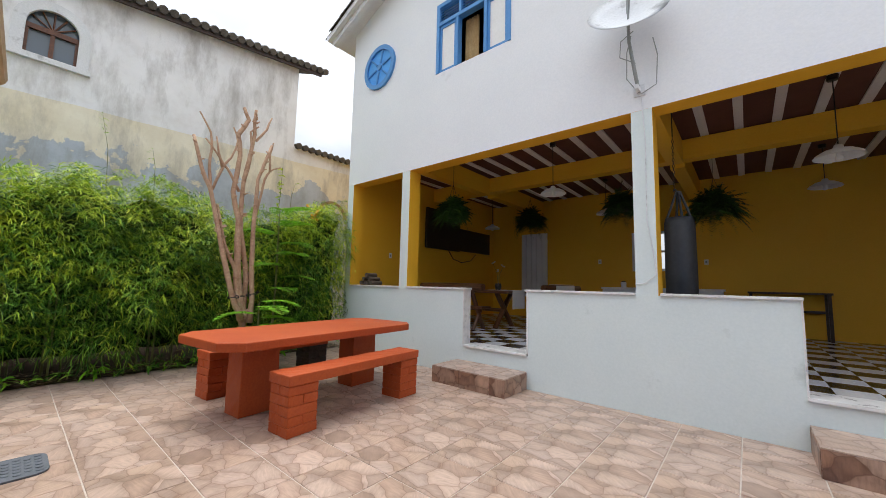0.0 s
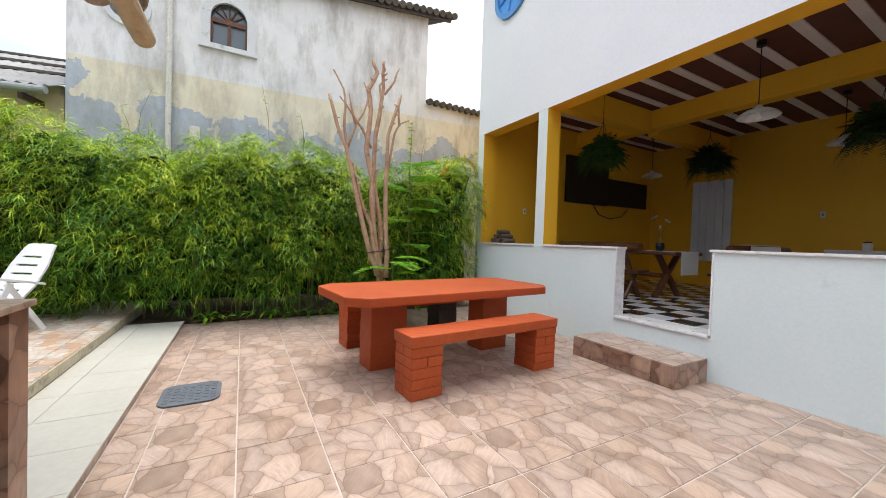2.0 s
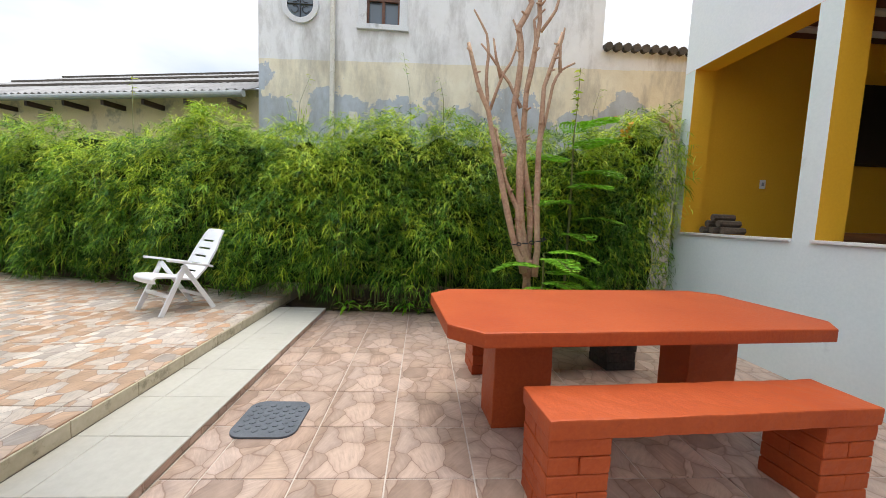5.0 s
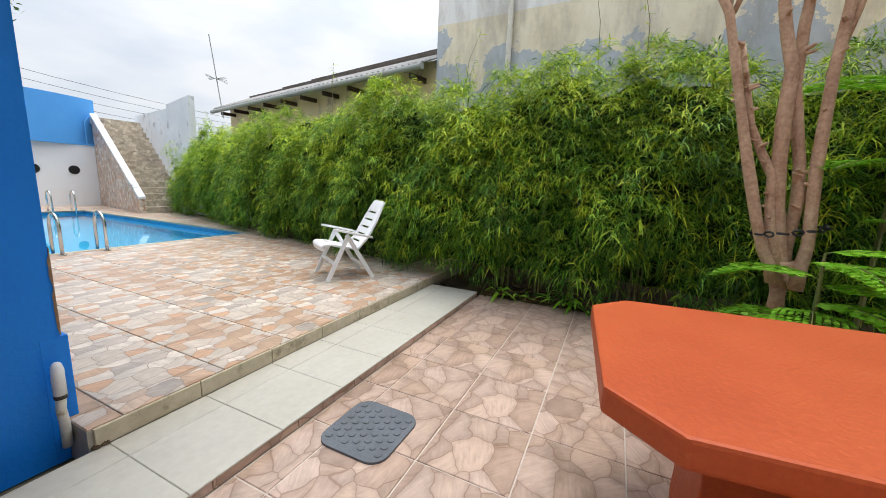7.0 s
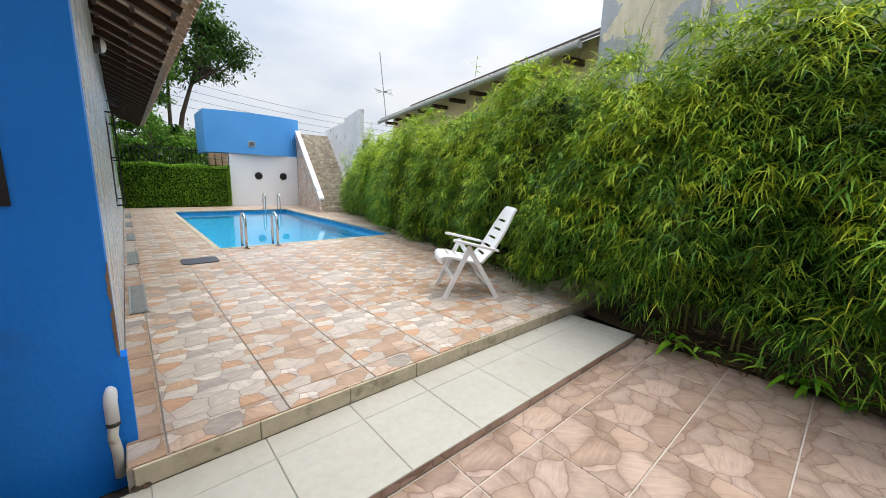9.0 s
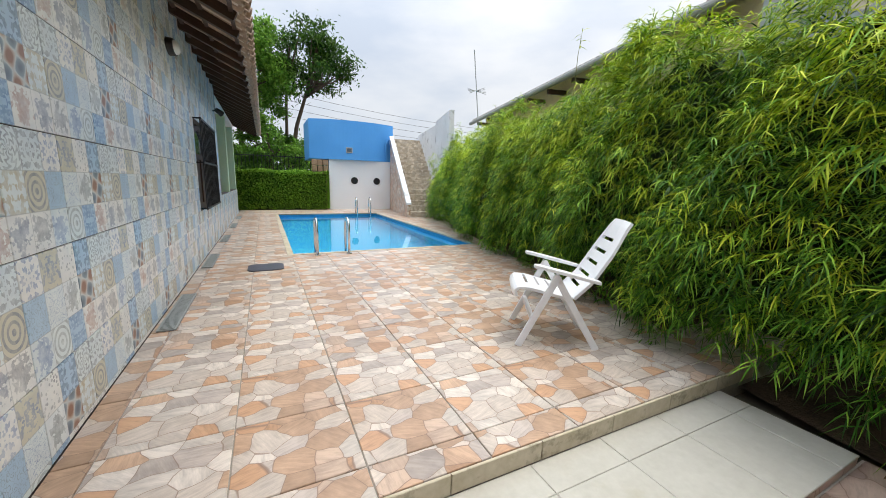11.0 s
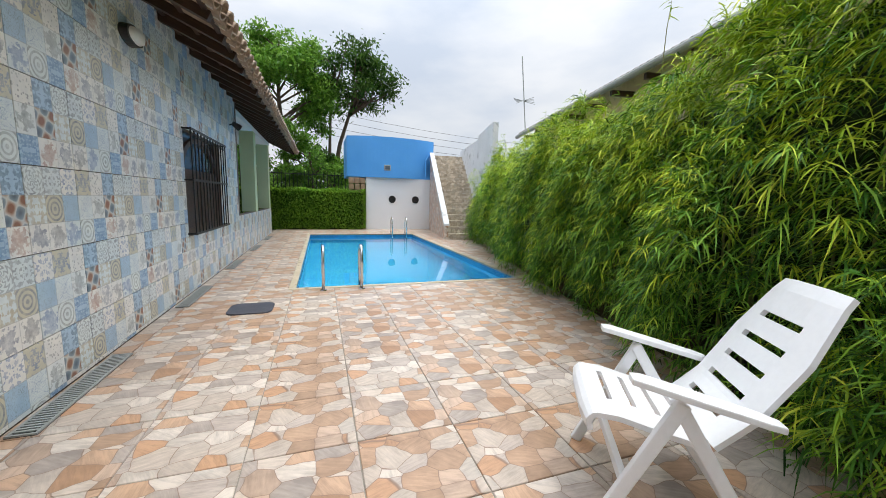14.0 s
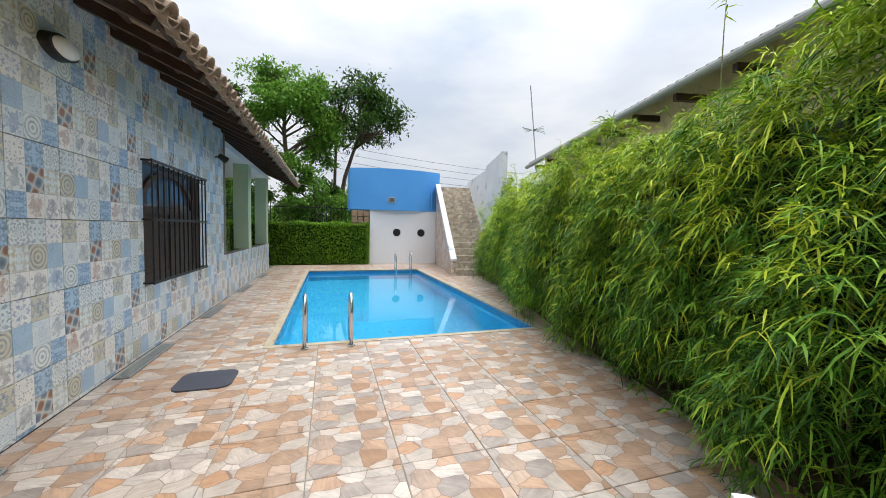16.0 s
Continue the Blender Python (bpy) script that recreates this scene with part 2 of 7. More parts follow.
    odd = math_node(n, l, "MULTIPLY", col, row)
    lean = math_node(n, l, "ADD", math_node(n, l, "MULTIPLY", fu, 6.5), math_node(n, l, "MULTIPLY", fv, 3.5))
    leaf = math_node(n, l, "MULTIPLY", math_node(n, l, "SINE", lean), math_node(n, l, "COSINE", math_node(n, l, "MULTIPLY", math_node(n, l, "SUBTRACT", fv, math_node(n, l, "MULTIPLY", fu, 0.4)), 6.0)))
    fm = ramp(n, [(0.0, (0.10, 0.14, 0.19)), (0.36, (0.24, 0.31, 0.36)), (0.48, (0.58, 0.61, 0.61)), (0.62, (0.48, 0.38, 0.31)), (0.8, (0.28, 0.13, 0.08))])
    l.new(math_node(n, l, "MULTIPLY_ADD", leaf, 0.48, math_node(n, l, "MULTIPLY_ADD", fade, 0.2, 0.4)), fm.inputs["Fac"])
    out = mix_node(n, l, odd, out, fm.outputs["Color"])
    blot = ramp(n, [(0.3, (0.90, 0.92, 0.94)), (0.7, (1.14, 1.12, 1.08))])
    l.new(noise_node(n, l, pos, 9.0, 6.0, 0.7), blot.inputs["Fac"])
    out = mix_node(n, l, 1.0, out, blot.outputs["Color"], "MULTIPLY")
    edge = math_node(n, l, "MAXIMUM", math_node(n, l, "ABSOLUTE", fu), math_node(n, l, "ABSOLUTE", fv))
    el = math_node(n, l, "GREATER_THAN", edge, 0.485)
    out = mix_node(n, l, math_node(n, l, "MULTIPLY", el, 0.4), out, (0.30, 0.31, 0.31))
    l.new(out, p.inputs["Base Color"])
    p.inputs["Roughness"].default_value = 0.32
    bump_to(n, l, p, fade, 0.05, 0.003)
    return m


def old_render(name):
    """Weathered two-tone house render: limewash above, cream band, bare cement patches low down, black mould streaks."""
    m, n, l, p = nodes_of(name)
    pos = position(n)
    sx = n.new("ShaderNodeSeparateXYZ")
    l.new(pos, sx.inputs[0])
    z, y = sx.outputs["Z"], sx.outputs["Y"]
    big, mid, fine = noise_node(n, l, pos, 0.55, 6.0, 0.6), noise_node(n, l, pos, 1.6, 8.0, 0.65), noise_node(n, l, pos, 30.0)
    up = ramp(n, [(0.3, (0.70, 0.69, 0.68)), (0.5, (0.80, 0.80, 0.80)), (0.7, (0.85, 0.85, 0.85))])
    l.new(mid, up.inputs["Fac"])
    cream = ramp(n, [(0.3, (0.70, 0.63, 0.47)), (0.65, (0.84, 0.79, 0.64))])
    l.new(mid, cream.inputs["Fac"])
    line = math_node(n, l, "ADD", math_node(n, l, "MULTIPLY_ADD", y, 0.03, 4.42), math_node(n, l, "MULTIPLY", mid, 0.08))
    out = mix_node(n, l, math_node(n, l, "GREATER_THAN", z, line), cream.outputs["Color"], up.outputs["Color"])
    patch = math_node(n, l, "ADD", math_node(n, l, "MULTIPLY", math_node(n, l, "SUBTRACT", mid, 0.5), 3.2), math_node(n, l, "MULTIPLY", math_node(n, l, "SUBTRACT", big, 0.5), 3.0))
    cem = math_node(n, l, "LESS_THAN", z, math_node(n, l, "ADD", patch, 3.72))
    cc = ramp(n, [(0.3, (0.33, 0.37, 0.41)), (0.7, (0.52, 0.57, 0.62))])
    l.new(mid, cc.inputs["Fac"])
    out = mix_node(n, l, cem, out, cc.outputs["Color"])
    mp = n.new("ShaderNodeMapping")
    mp.inputs["Scale"].default_value = (1.0, 1.5, 0.5)
    l.new(pos, mp.inputs["Vector"])
    st = ramp(n, [(0.46, (0, 0, 0)), (0.66, (1, 1, 1))])
    l.new(noise_node(n, l, mp.outputs["Vector"], 1.0, 8.0, 0.7), st.inputs["Fac"])
    out = mix_node(n, l, math_node(n, l, "MULTIPLY", st.outputs["Color"], 0.60), out, (0.26, 0.24, 0.21))
    l.new(out, p.inputs["Base Color"])
    p.inputs["Roughness"].default_value = 0.9
    bump_to(n, l, p, math_node(n, l, "ADD", fine, math_node(n, l, "MULTIPLY", cem, -0.6)), 0.35)
    return m


def wood_mat(name, a, b, axis=(1, 12, 12), rough=0.5):
    m, n, l, p = nodes_of(name)
    tc = n.new("ShaderNodeTexCoord")
    mp = n.new("ShaderNodeMapping")
    mp.inputs["Scale"].default_value = axis
    l.new(tc.outputs["Object"], mp.inputs["Vector"])
    f = noise_node(n, l, mp.outputs["Vector"], 2.5, 7.0, 0.6)
    r = ramp(n, [(0.3, a), (0.7, b)])
    l.new(f, r.inputs["Fac"])
    l.new(r.outputs["Color"], p.inputs["Base Color"])
    p.inputs["Roughness"].default_value = rough
    bump_to(n, l, p, f, 0.2)
    return m


WHITE_WALL = plain("white_wall_paint", (0.74, 0.76, 0.78), (0.83, 0.84, 0.85), 0.75, big=0.8, bump=0.12, stain=(0.62, 0.63, 0.63), stain_at=0.66)
MINT_WALL = plain("pale_mint_paint", (0.66, 0.73, 0.71), (0.74, 0.80, 0.78), 0.65, big=0.9, bump=0.12, stain=(0.50, 0.56, 0.53), stain_at=0.64)
YELLOW = plain("ochre_yellow_paint", (0.76, 0.40, 0.016), (0.83, 0.47, 0.03), 0.6, big=1.1, bump=0.1)
BLUE_WALL = plain("strong_blue_paint", (0.001, 0.235, 0.90), (0.002, 0.275, 0.96), 0.55, big=1.2, bump=0.3, stain=(0.015, 0.21, 0.78), stain_at=0.62)
SKY_BLUE = plain("sky_blue_paint", (0.06, 0.30, 0.70), (0.09, 0.36, 0.78), 0.6, big=1.0, bump=0.15)
WINDOW_BLUE = plain("window_blue_paint", (0.05, 0.22, 0.52), (0.08, 0.28, 0.60), 0.45, big=3.0)
GREEN_PALE = plain("pale_green_paint", (0.44, 0.56, 0.36), (0.52, 0.64, 0.44), 0.7, big=1.5)
MARBLE = plain("white_marble", (0.62, 0.60, 0.58), (0.84, 0.83, 0.81), 0.3, big=3.0, fine=12, bump=0.03, stain=(0.42, 0.42, 0.44), stain_at=0.60)
RED_PAINT = plain("brick_red_floor_paint", (0.36, 0.056, 0.014), (0.48, 0.094, 0.023), 0.5, big=2.2, fine=45, bump=0.22, stain=(0.50, 0.15, 0.07), stain_at=0.66)
RED_PAINT.node_tree.nodes["Principled BSDF"].inputs["Specular IOR Level"].default_value = 0.3
DARK_BLOCK = plain("near_black_block", (0.03, 0.028, 0.025), (0.09, 0.08, 0.07), 0.9, big=5, bump=0.6)
GROUT = plain("pale_grout", (0.50, 0.43, 0.37), (0.64, 0.58, 0.52), 0.9, big=3)
DARK_GROUT = plain("dark_grout", (0.11, 0.09, 0.08), (0.20, 0.17, 0.15), 0.9, big=3)
PATIO_TILE = stone_tile("brown_stone_print_tile", [(0.0, (0.46, 0.33, 0.25)), (0.25, (0.50, 0.37, 0.295)), (0.5, (0.42, 0.295, 0.225)), (0.66, (0.52, 0.39, 0.32)), (0.84, (0.46, 0.335, 0.265))],
                        0.165, (0.20, 0.11, 0.07), 0.019, 0.36, 0.8, 0.28, 0.10, 1.0, 0.58, 0.16, 4)
STEP_FACE = stone_tile("dark_stone_print_tile", [(0.0, (0.29, 0.155, 0.10)), (0.3, (0.37, 0.225, 0.155)), (0.6, (0.22, 0.115, 0.075)), (0.85, (0.42, 0.275, 0.20))],
                       0.17, (0.16, 0.08, 0.05), 0.022, 0.4, 0.8, 0.35, 0.14, 1.0, 0.75, 0.22)
DECK_TILE = stone_tile("cream_orange_stone_print_tile", [(0.0, (0.59, 0.505, 0.43)), (0.25, (0.52, 0.345, 0.23)), (0.42, (0.63, 0.56, 0.49)), (0.60, (0.48, 0.41, 0.36)), (0.72, (0.53, 0.39, 0.295)), (0.87, (0.50, 0.30, 0.18))],
                       0.112, (0.25, 0.165, 0.12), 0.019, 0.36, 0.78, 0.34, 0.07, 0.66, 0.8, 0.06)
STAIR_TILE = stone_tile("beige_stone_print_tile", [(0.0, (0.50, 0.43, 0.33)), (0.3, (0.57, 0.50, 0.40)), (0.6, (0.45, 0.38, 0.29)), (0.85, (0.60, 0.54, 0.44))],
                        0.09, (0.30, 0.23, 0.16), 0.03, 0.5, 0.8, 0.4, 0.07, 0.8, 0.7)
STRIP_TILE = plain("pale_grey_cement_tile", (0.43, 0.41, 0.35), (0.53, 0.51, 0.445), 0.45, big=1.6, fine=25, bump=0.05, stain=(0.42, 0.39, 0.30), stain_at=0.62)
STRIP_GROUT = plain("mid_grey_grout", (0.27, 0.25, 0.21), (0.40, 0.37, 0.32), 0.9, big=3)
DECK_EDGE = plain("mossy_cream_edge_tile", (0.42, 0.36, 0.24), (0.60, 0.53, 0.40), 0.6, big=4.0, fine=20, stain=(0.20, 0.17, 0.11), stain_at=0.56)
WALL_TILE = patchwork("patchwork_print_tile", 0.1533, 0.1667, -0.05, 0.03)
POOL_BLUE = plain("pool_blue_tile", (0.04, 0.42, 0.68), (0.07, 0.52, 0.78), 0.3, big=1.0, fine=12, bump=0.05)
POOL_BAND = plain("pool_band_tile", (0.02, 0.16, 0.34), (0.04, 0.26, 0.46), 0.25, big=6, fine=60)
OLD_RENDER = old_render("weathered_house_render")
STAINED_WHITE = plain("stained_white_wall", (0.60, 0.61, 0.62), (0.78, 0.79, 0.80), 0.85, big=1.2, stain=(0.20, 0.20, 0.19), stain_at=0.58)
CREAM_WALL = plain("old_cream_wall", (0.62, 0.52, 0.32), (0.74, 0.64, 0.43), 0.9, big=1.3, stain=(0.28, 0.26, 0.22), stain_at=0.55)
SHEET_ROOF = plain("grey_corrugated_sheet", (0.22, 0.21, 0.20), (0.40, 0.39, 0.38), 0.9, big=1.6, bump=0.2, stain=(0.10, 0.10, 0.10), stain_at=0.55)
FIBRE_ROOF = plain("weathered_fibre_cement", (0.07, 0.06, 0.05), (0.17, 0.15, 0.13), 0.95, big=2.0, bump=0.3)
ROOF_UNDERSIDE = plain("pale_clay_underside", (0.50, 0.43, 0.36), (0.68, 0.61, 0.53), 0.9, big=4.0, stain=(0.26, 0.20, 0.15), stain_at=0.58)
CLAY_ROOF = plain("weathered_clay_tile", (0.30, 0.22, 0.16), (0.48, 0.38, 0.29), 0.9, big=3.0, bump=0.3, stain=(0.12, 0.10, 0.08), stain_at=0.55)
DARK_WOOD = wood_mat("dark_brown_wood", (0.024, 0.013, 0.008), (0.065, 0.034, 0.02))
MID_WOOD = wood_mat("varnished_brown_wood", (0.07, 0.024, 0.010), (0.16, 0.06, 0.024), rough=0.35)
LOG_WOOD = wood_mat("pale_peeled_log", (0.38, 0.27, 0.15), (0.58, 0.45, 0.28), (3, 3, 14))
BARK = plain("smooth_tan_bark", (0.30, 0.16, 0.095), (0.60, 0.41, 0.27), 0.8, big=7.0, fine=40, bump=0.8)
DARK_BARK = plain("dark_bark", (0.06, 0.045, 0.03), (0.14, 0.10, 0.07), 0.9, big=5.0, fine=40, bump=0.6)
SOIL = plain("dark_soil_litter", (0.035, 0.025, 0.017), (0.13, 0.09, 0.06), 0.95, big=4.0, fine=60, bump=0.8)
EARTH = plain("distant_earth", (0.10, 0.09, 0.06), (0.18, 0.15, 0.11), 0.95, big=0.2)
WHITE_PLASTIC = plain("white_garden_plastic", (0.78, 0.79, 0.80), (0.84, 0.85, 0.86), 0.35, big=2.0, bump=0.02)
PVC = plain("stained_white_pipe", (0.58, 0.56, 0.48), (0.76, 0.74, 0.68), 0.4, big=8.0, stain=(0.30, 0.22, 0.10), stain_at=0.58)
GUTTER_GREY = plain("grey_metal_gutter", (0.27, 0.29, 0.28), (0.38, 0.40, 0.39), 0.6, metal=0.0, big=2.0)
STEEL = plain("polished_steel", (0.60, 0.60, 0.61), (0.72, 0.72, 0.73), 0.22, metal=1.0, big=4.0, bump=0.0)
IRON = plain("black_painted_iron", (0.012, 0.012, 0.013), (0.03, 0.03, 0.032), 0.45, metal=0.2, big=6.0)
RUBBER = plain("dark_grey_cover", (0.075, 0.085, 0.10), (0.13, 0.145, 0.165), 0.6, big=5.0, fine=60, bump=0.3)
SLATE = plain("dark_blue_grey_cover", (0.05, 0.055, 0.075), (0.09, 0.095, 0.12), 0.45, big=5.0, bump=0.1)
BLACK = plain("black_gloss_plastic", (0.005, 0.005, 0.006), (0.011, 0.011, 0.012), 0.45, big=5.0, bump=0.0)
BAG = plain("black_vinyl_bag", (0.020, 0.022, 0.028), (0.045, 0.048, 0.056), 0.5, big=3.0, fine=20, bump=0.3)
CERAMIC = plain("brown_ceiling_block", (0.085, 0.028, 0.020), (0.135, 0.050, 0.034), 0.85, big=4.0)
JOIST = plain("whitewashed_joist", (0.62, 0.58, 0.55), (0.75, 0.71, 0.68), 0.8, big=3.0)
WHITE_TILE = plain("white_floor_tile", (0.66, 0.66, 0.66), (0.78, 0.78, 0.78), 0.22, big=3.0, bump=0.0)
BLACK_TILE = plain("black_floor_tile", (0.012, 0.012, 0.013), (0.03, 0.03, 0.032), 0.22, big=3.0, bump=0.0)
WHITE_DOOR = plain("white_painted_boards", (0.60, 0.62, 0.64), (0.72, 0.74, 0.76), 0.5, big=2.0)
LAMP_WHITE = plain("white_enamel", (0.72, 0.71, 0.68), (0.82, 0.81, 0.78), 0.35, big=3.0, bump=0.0)
CURTAIN = plain("ochre_curtain", (0.42, 0.28, 0.12), (0.58, 0.42, 0.22), 0.9, big=6.0, fine=30)
# Bamboo leaves: old ones darkened for the shaded foot, new ones brightened as highlights.
BAMBOO_OLD = leaf_mat("bamboo_leaf", (0.014, 0.052, 0.007), (0.082, 0.235, 0.022), (0.36, 0.60, 0.075), trans=0.12)
BAMBOO_NEW = leaf_mat("bamboo_new_leaf", (0.20, 0.38, 0.025), (0.49, 0.64, 0.05), (0.80, 0.84, 0.11), trans=0.2)
# Shade deep inside the hedges, put into a near-black colour.
HEDGE_SHADE = plain("painted_shade_core", (0.008, 0.015, 0.004), (0.02, 0.036, 0.010), 0.9, big=5.0, fine=40, bump=0.8)
STEM = plain("bamboo_cane", (0.10, 0.11, 0.03), (0.22, 0.22, 0.07), 0.5, big=6.0)
BRIGHT_LEAF = leaf_mat("bright_feathery_leaf", (0.13, 0.36, 0.02), (0.22, 0.50, 0.035), (0.34, 0.60, 0.07), trans=0.4)
BOX_LEAF = leaf_mat("clipped_hedge_leaf", (0.07, 0.19, 0.016), (0.22, 0.44, 0.04), (0.42, 0.66, 0.085), trans=0.35)
TREE_LEAF = leaf_mat("tree_leaf", (0.025, 0.07, 0.014), (0.055, 0.13, 0.025), (0.12, 0.23, 0.045), trans=0.35)
LIGHT_TREE_LEAF = leaf_mat("light_tree_leaf", (0.08, 0.20, 0.03), (0.16, 0.34, 0.05), (0.27, 0.48, 0.09), trans=0.45)
FERN_LEAF = leaf_mat("hanging_fern_leaf", (0.02, 0.06, 0.014), (0.045, 0.12, 0.022), (0.10, 0.20, 0.045))
LITTER = leaf_mat("dry_leaf", (0.10, 0.06, 0.03), (0.22, 0.14, 0.07), (0.36, 0.26, 0.14), trans=0.2)
ORANGE_FLOWER = plain("orange_petal", (0.70, 0.26, 0.01), (0.80, 0.36, 0.02), 0.6, big=9.0)
PURPLE_FLOWER = plain("purple_blossom", (0.22, 0.12, 0.42), (0.34, 0.20, 0.55), 0.7, big=9.0)
OLD_BRICK = plain("old_brown_stone", (0.20, 0.12, 0.07), (0.38, 0.27, 0.17), 0.9, big=7.0, fine=30, bump=0.6)


def glass_mat():
    m, n, l, p = nodes_of("window_glass")
    p.inputs["Base Color"].default_value = (0.10, 0.13, 0.16, 1)
    p.inputs["Roughness"].default_value = 0.06
    p.inputs["Specular IOR Level"].default_value = 0.8
    bump_to(n, l, p, noise_node(n, l, position(n), 1.5), 0.03)
    return m


def water_mat():
    m, n, l, p = nodes_of("pool_water")
    p.inputs["Base Color"].default_value = (0.72, 0.93, 1.0, 1)
    p.inputs["Roughness"].default_value = 0.02
    p.inputs["IOR"].default_value = 1.33
    p.inputs["Transmission Weight"].default_value = 1.0
    bump_to(n, l, p, noise_node(n, l, position(n), 2.6, 2.0), 0.05, 0.02)
    return m


GLASS, WATER = glass_mat(), water_mat()
for rough_stuff in (FIBRE_ROOF, GUTTER_GREY, SOIL, HEDGE_SHADE):
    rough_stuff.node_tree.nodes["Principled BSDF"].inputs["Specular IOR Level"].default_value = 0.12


# ---- mesh helpers ----
class Build:
    """Collects simple solids as vertices and faces."""

    def __init__(self):
        self.v, self.f, self.mi = [], [], []

    def add(self, verts, faces, slot=0):
        k = len(self.v)
        self.v += [tuple(p) for p in verts]
        self.f += [tuple(k + i for i in f) for f in faces]
        self.mi += [slot] * len(faces)
        return self

    def box(self, x0, y0, z0, x1, y1, z1, slots=None, m=None):
        p = [(x0, y0, z0), (x1, y0, z0), (x1, y1, z0), (x0, y1, z0), (x0, y0, z1), (x1, y0, z1), (x1, y1, z1), (x0, y1, z1)]
        if m is not None:
            p = [tuple(m @ Vector(q)) for q in p]
        faces = [(0, 3, 2, 1), (4, 5, 6, 7), (0, 1, 5, 4), (1, 2, 6, 5), (2, 3, 7, 6), (3, 0, 4, 7)]
        self.add(p, faces)
        if slots:
            self.mi[-6:] = list(slots)
        return self

    def prism(self, pts, z0, z1):
        """A flat polygon, seen from above counter-clockwise, between two heights."""
        n = len(pts)
        v = [(x, y, z0) for x, y in pts] + [(x, y, z1) for x, y in pts]
        f = [tuple(range(n - 1, -1, -1)), tuple(range(n, 2 * n))] + [(i, (i + 1) % n, n + (i + 1) % n, n + i) for i in range(n)]
        return self.add(v, f)

    def extrude(self, pts, a, b):
        """A polygon of 3D points moved along: from pts + a to pts + b."""
        n, a, b = len(pts), Vector(a), Vector(b)
        v = [tuple(Vector(p) + a) for p in pts] + [tuple(Vector(p) + b) for p in pts]
        f = [tuple(range(n - 1, -1, -1)), tuple(range(n, 2 * n))] + [(i, (i + 1) % n, n + (i + 1) % n, n + i) for i in range(n)]
        return self.add(v, f)

    def tube(self, pts, radii, sides=8, caps=True):
        pts = [Vector(p) for p in pts]
        if not isinstance(radii, (list, tuple)):
            radii = [radii] * len(pts)
        v, f, side = [], [], None
        for i, p in enumerate(pts):
            d = (pts[min(i + 1, len(pts) - 1)] - pts[max(i - 1, 0)]).normalized()
            if side is None:
                side = d.orthogonal().normalized()
            side = (side - d * side.dot(d)).normalized()
            up = d.cross(side)
            for k in range(sides):
                a = 2 * math.pi * k / sides
                v.append(tuple(p + (side * math.cos(a) + up * math.sin(a)) * radii[i]))
        for i in range(len(pts) - 1):
            for k in range(sides):
                q = (k + 1) % sides
                f.append((i * sides + k, i * sides + q, (i + 1) * sides + q, (i + 1) * sides + k))
        if caps:
            f += [tuple(range(sides - 1, -1, -1)), tuple(range((len(pts) - 1) * sides, len(pts) * sides))]
        return self.add(v, f)

    def lathe(self, profile, cx, cy, sides=20, start=0.0, end=2 * math.pi):
        """A profile of (radius, z) turned round an upright axis."""
        v, f, n = [], [], len(profile)
        for k in range(sides):
            a = start + (end - start) * k / sides
            v += [(cx + r * math.cos(a), cy + r * math.sin(a), z) for r, z in profile]
        for k in range(sides):
            q = (k + 1) % sides
            f += [(k * n + i, q * n + i, q * n + i + 1, k * n + i + 1) for i in range(n - 1)]
        return self.add(v, f)

    def mesh(self, name, mats, smooth=False, bevel=0.0, segments=2):
        me = bpy.data.meshes.new(name)
        me.from_pydata(self.v, [], self.f)
        for m in mats if isinstance(mats, (list, tuple)) else [mats]:
            me.materials.append(m)
        me.polygons.foreach_set("material_index", self.mi)
        if bevel:
            bm = bmesh.new()
            bm.from_mesh(me)
            bmesh.ops.remove_doubles(bm, verts=bm.verts, dist=1e-5)
            bmesh.ops.bevel(bm, geom=[e for e in bm.edges if e.is_manifold and e.calc_face_angle() > 0.5], offset=bevel, segments=segments, affect="EDGES", profile=0.6)
            bm.to_mesh(me)
            bm.free()
        if smooth:
            me.polygons.foreach_set("use_smooth", [True] * len(me.polygons))
        me.update()
        return me


def thing(name, label, category, kind="", group="", at=None):
    """An empty at the base of a thing, which parents its parts."""
    ob = new(name)
    ob.empty_display_size = 0.2
    if at is not None:
        ob.matrix_basis = at
    return tagged(ob, label, category, group, kind)


def part(name, build, mat, parent=None, label="", smooth=False, bevel=0.0, segments=2, at=None):
    """One mesh object under a thing or a part."""
    ob = new(name, build.mesh(name, mat, smooth, bevel, segments))
    if at is not None:
        ob.matrix_basis = at
    if parent is not None:
        ob.parent = parent
    if label:
        ob["label"] = label
    return ob


def structure(name, build, mat, label, category, bevel=0.0, smooth=False):
    return tagged(part(name, build, mat, None, "", smooth, bevel), label, category, kind="structure")


def arrays_mesh(name, verts, faces_per, mat, smooth=False):
    """A mesh from numpy vertices; faces_per lists quads of vertex numbers."""
    me = bpy.data.meshes.new(name)
    nv, nf = len(verts), len(faces_per)
    me.vertices.add(nv)
    me.vertices.foreach_set("co", np.asarray(verts, np.float32).ravel())
    me.loops.add(nf * 4)
    me.loops.foreach_set("vertex_index", np.asarray(faces_per, np.int32).ravel())
    me.polygons.add(nf)
    me.polygons.foreach_set("loop_start", np.arange(0, nf * 4, 4, dtype=np.int32))
    me.materials.append(mat)
    me.update(calc_edges=True)
    if smooth:
        me.polygons.foreach_set("use_smooth", np.ones(nf, bool))
    return me


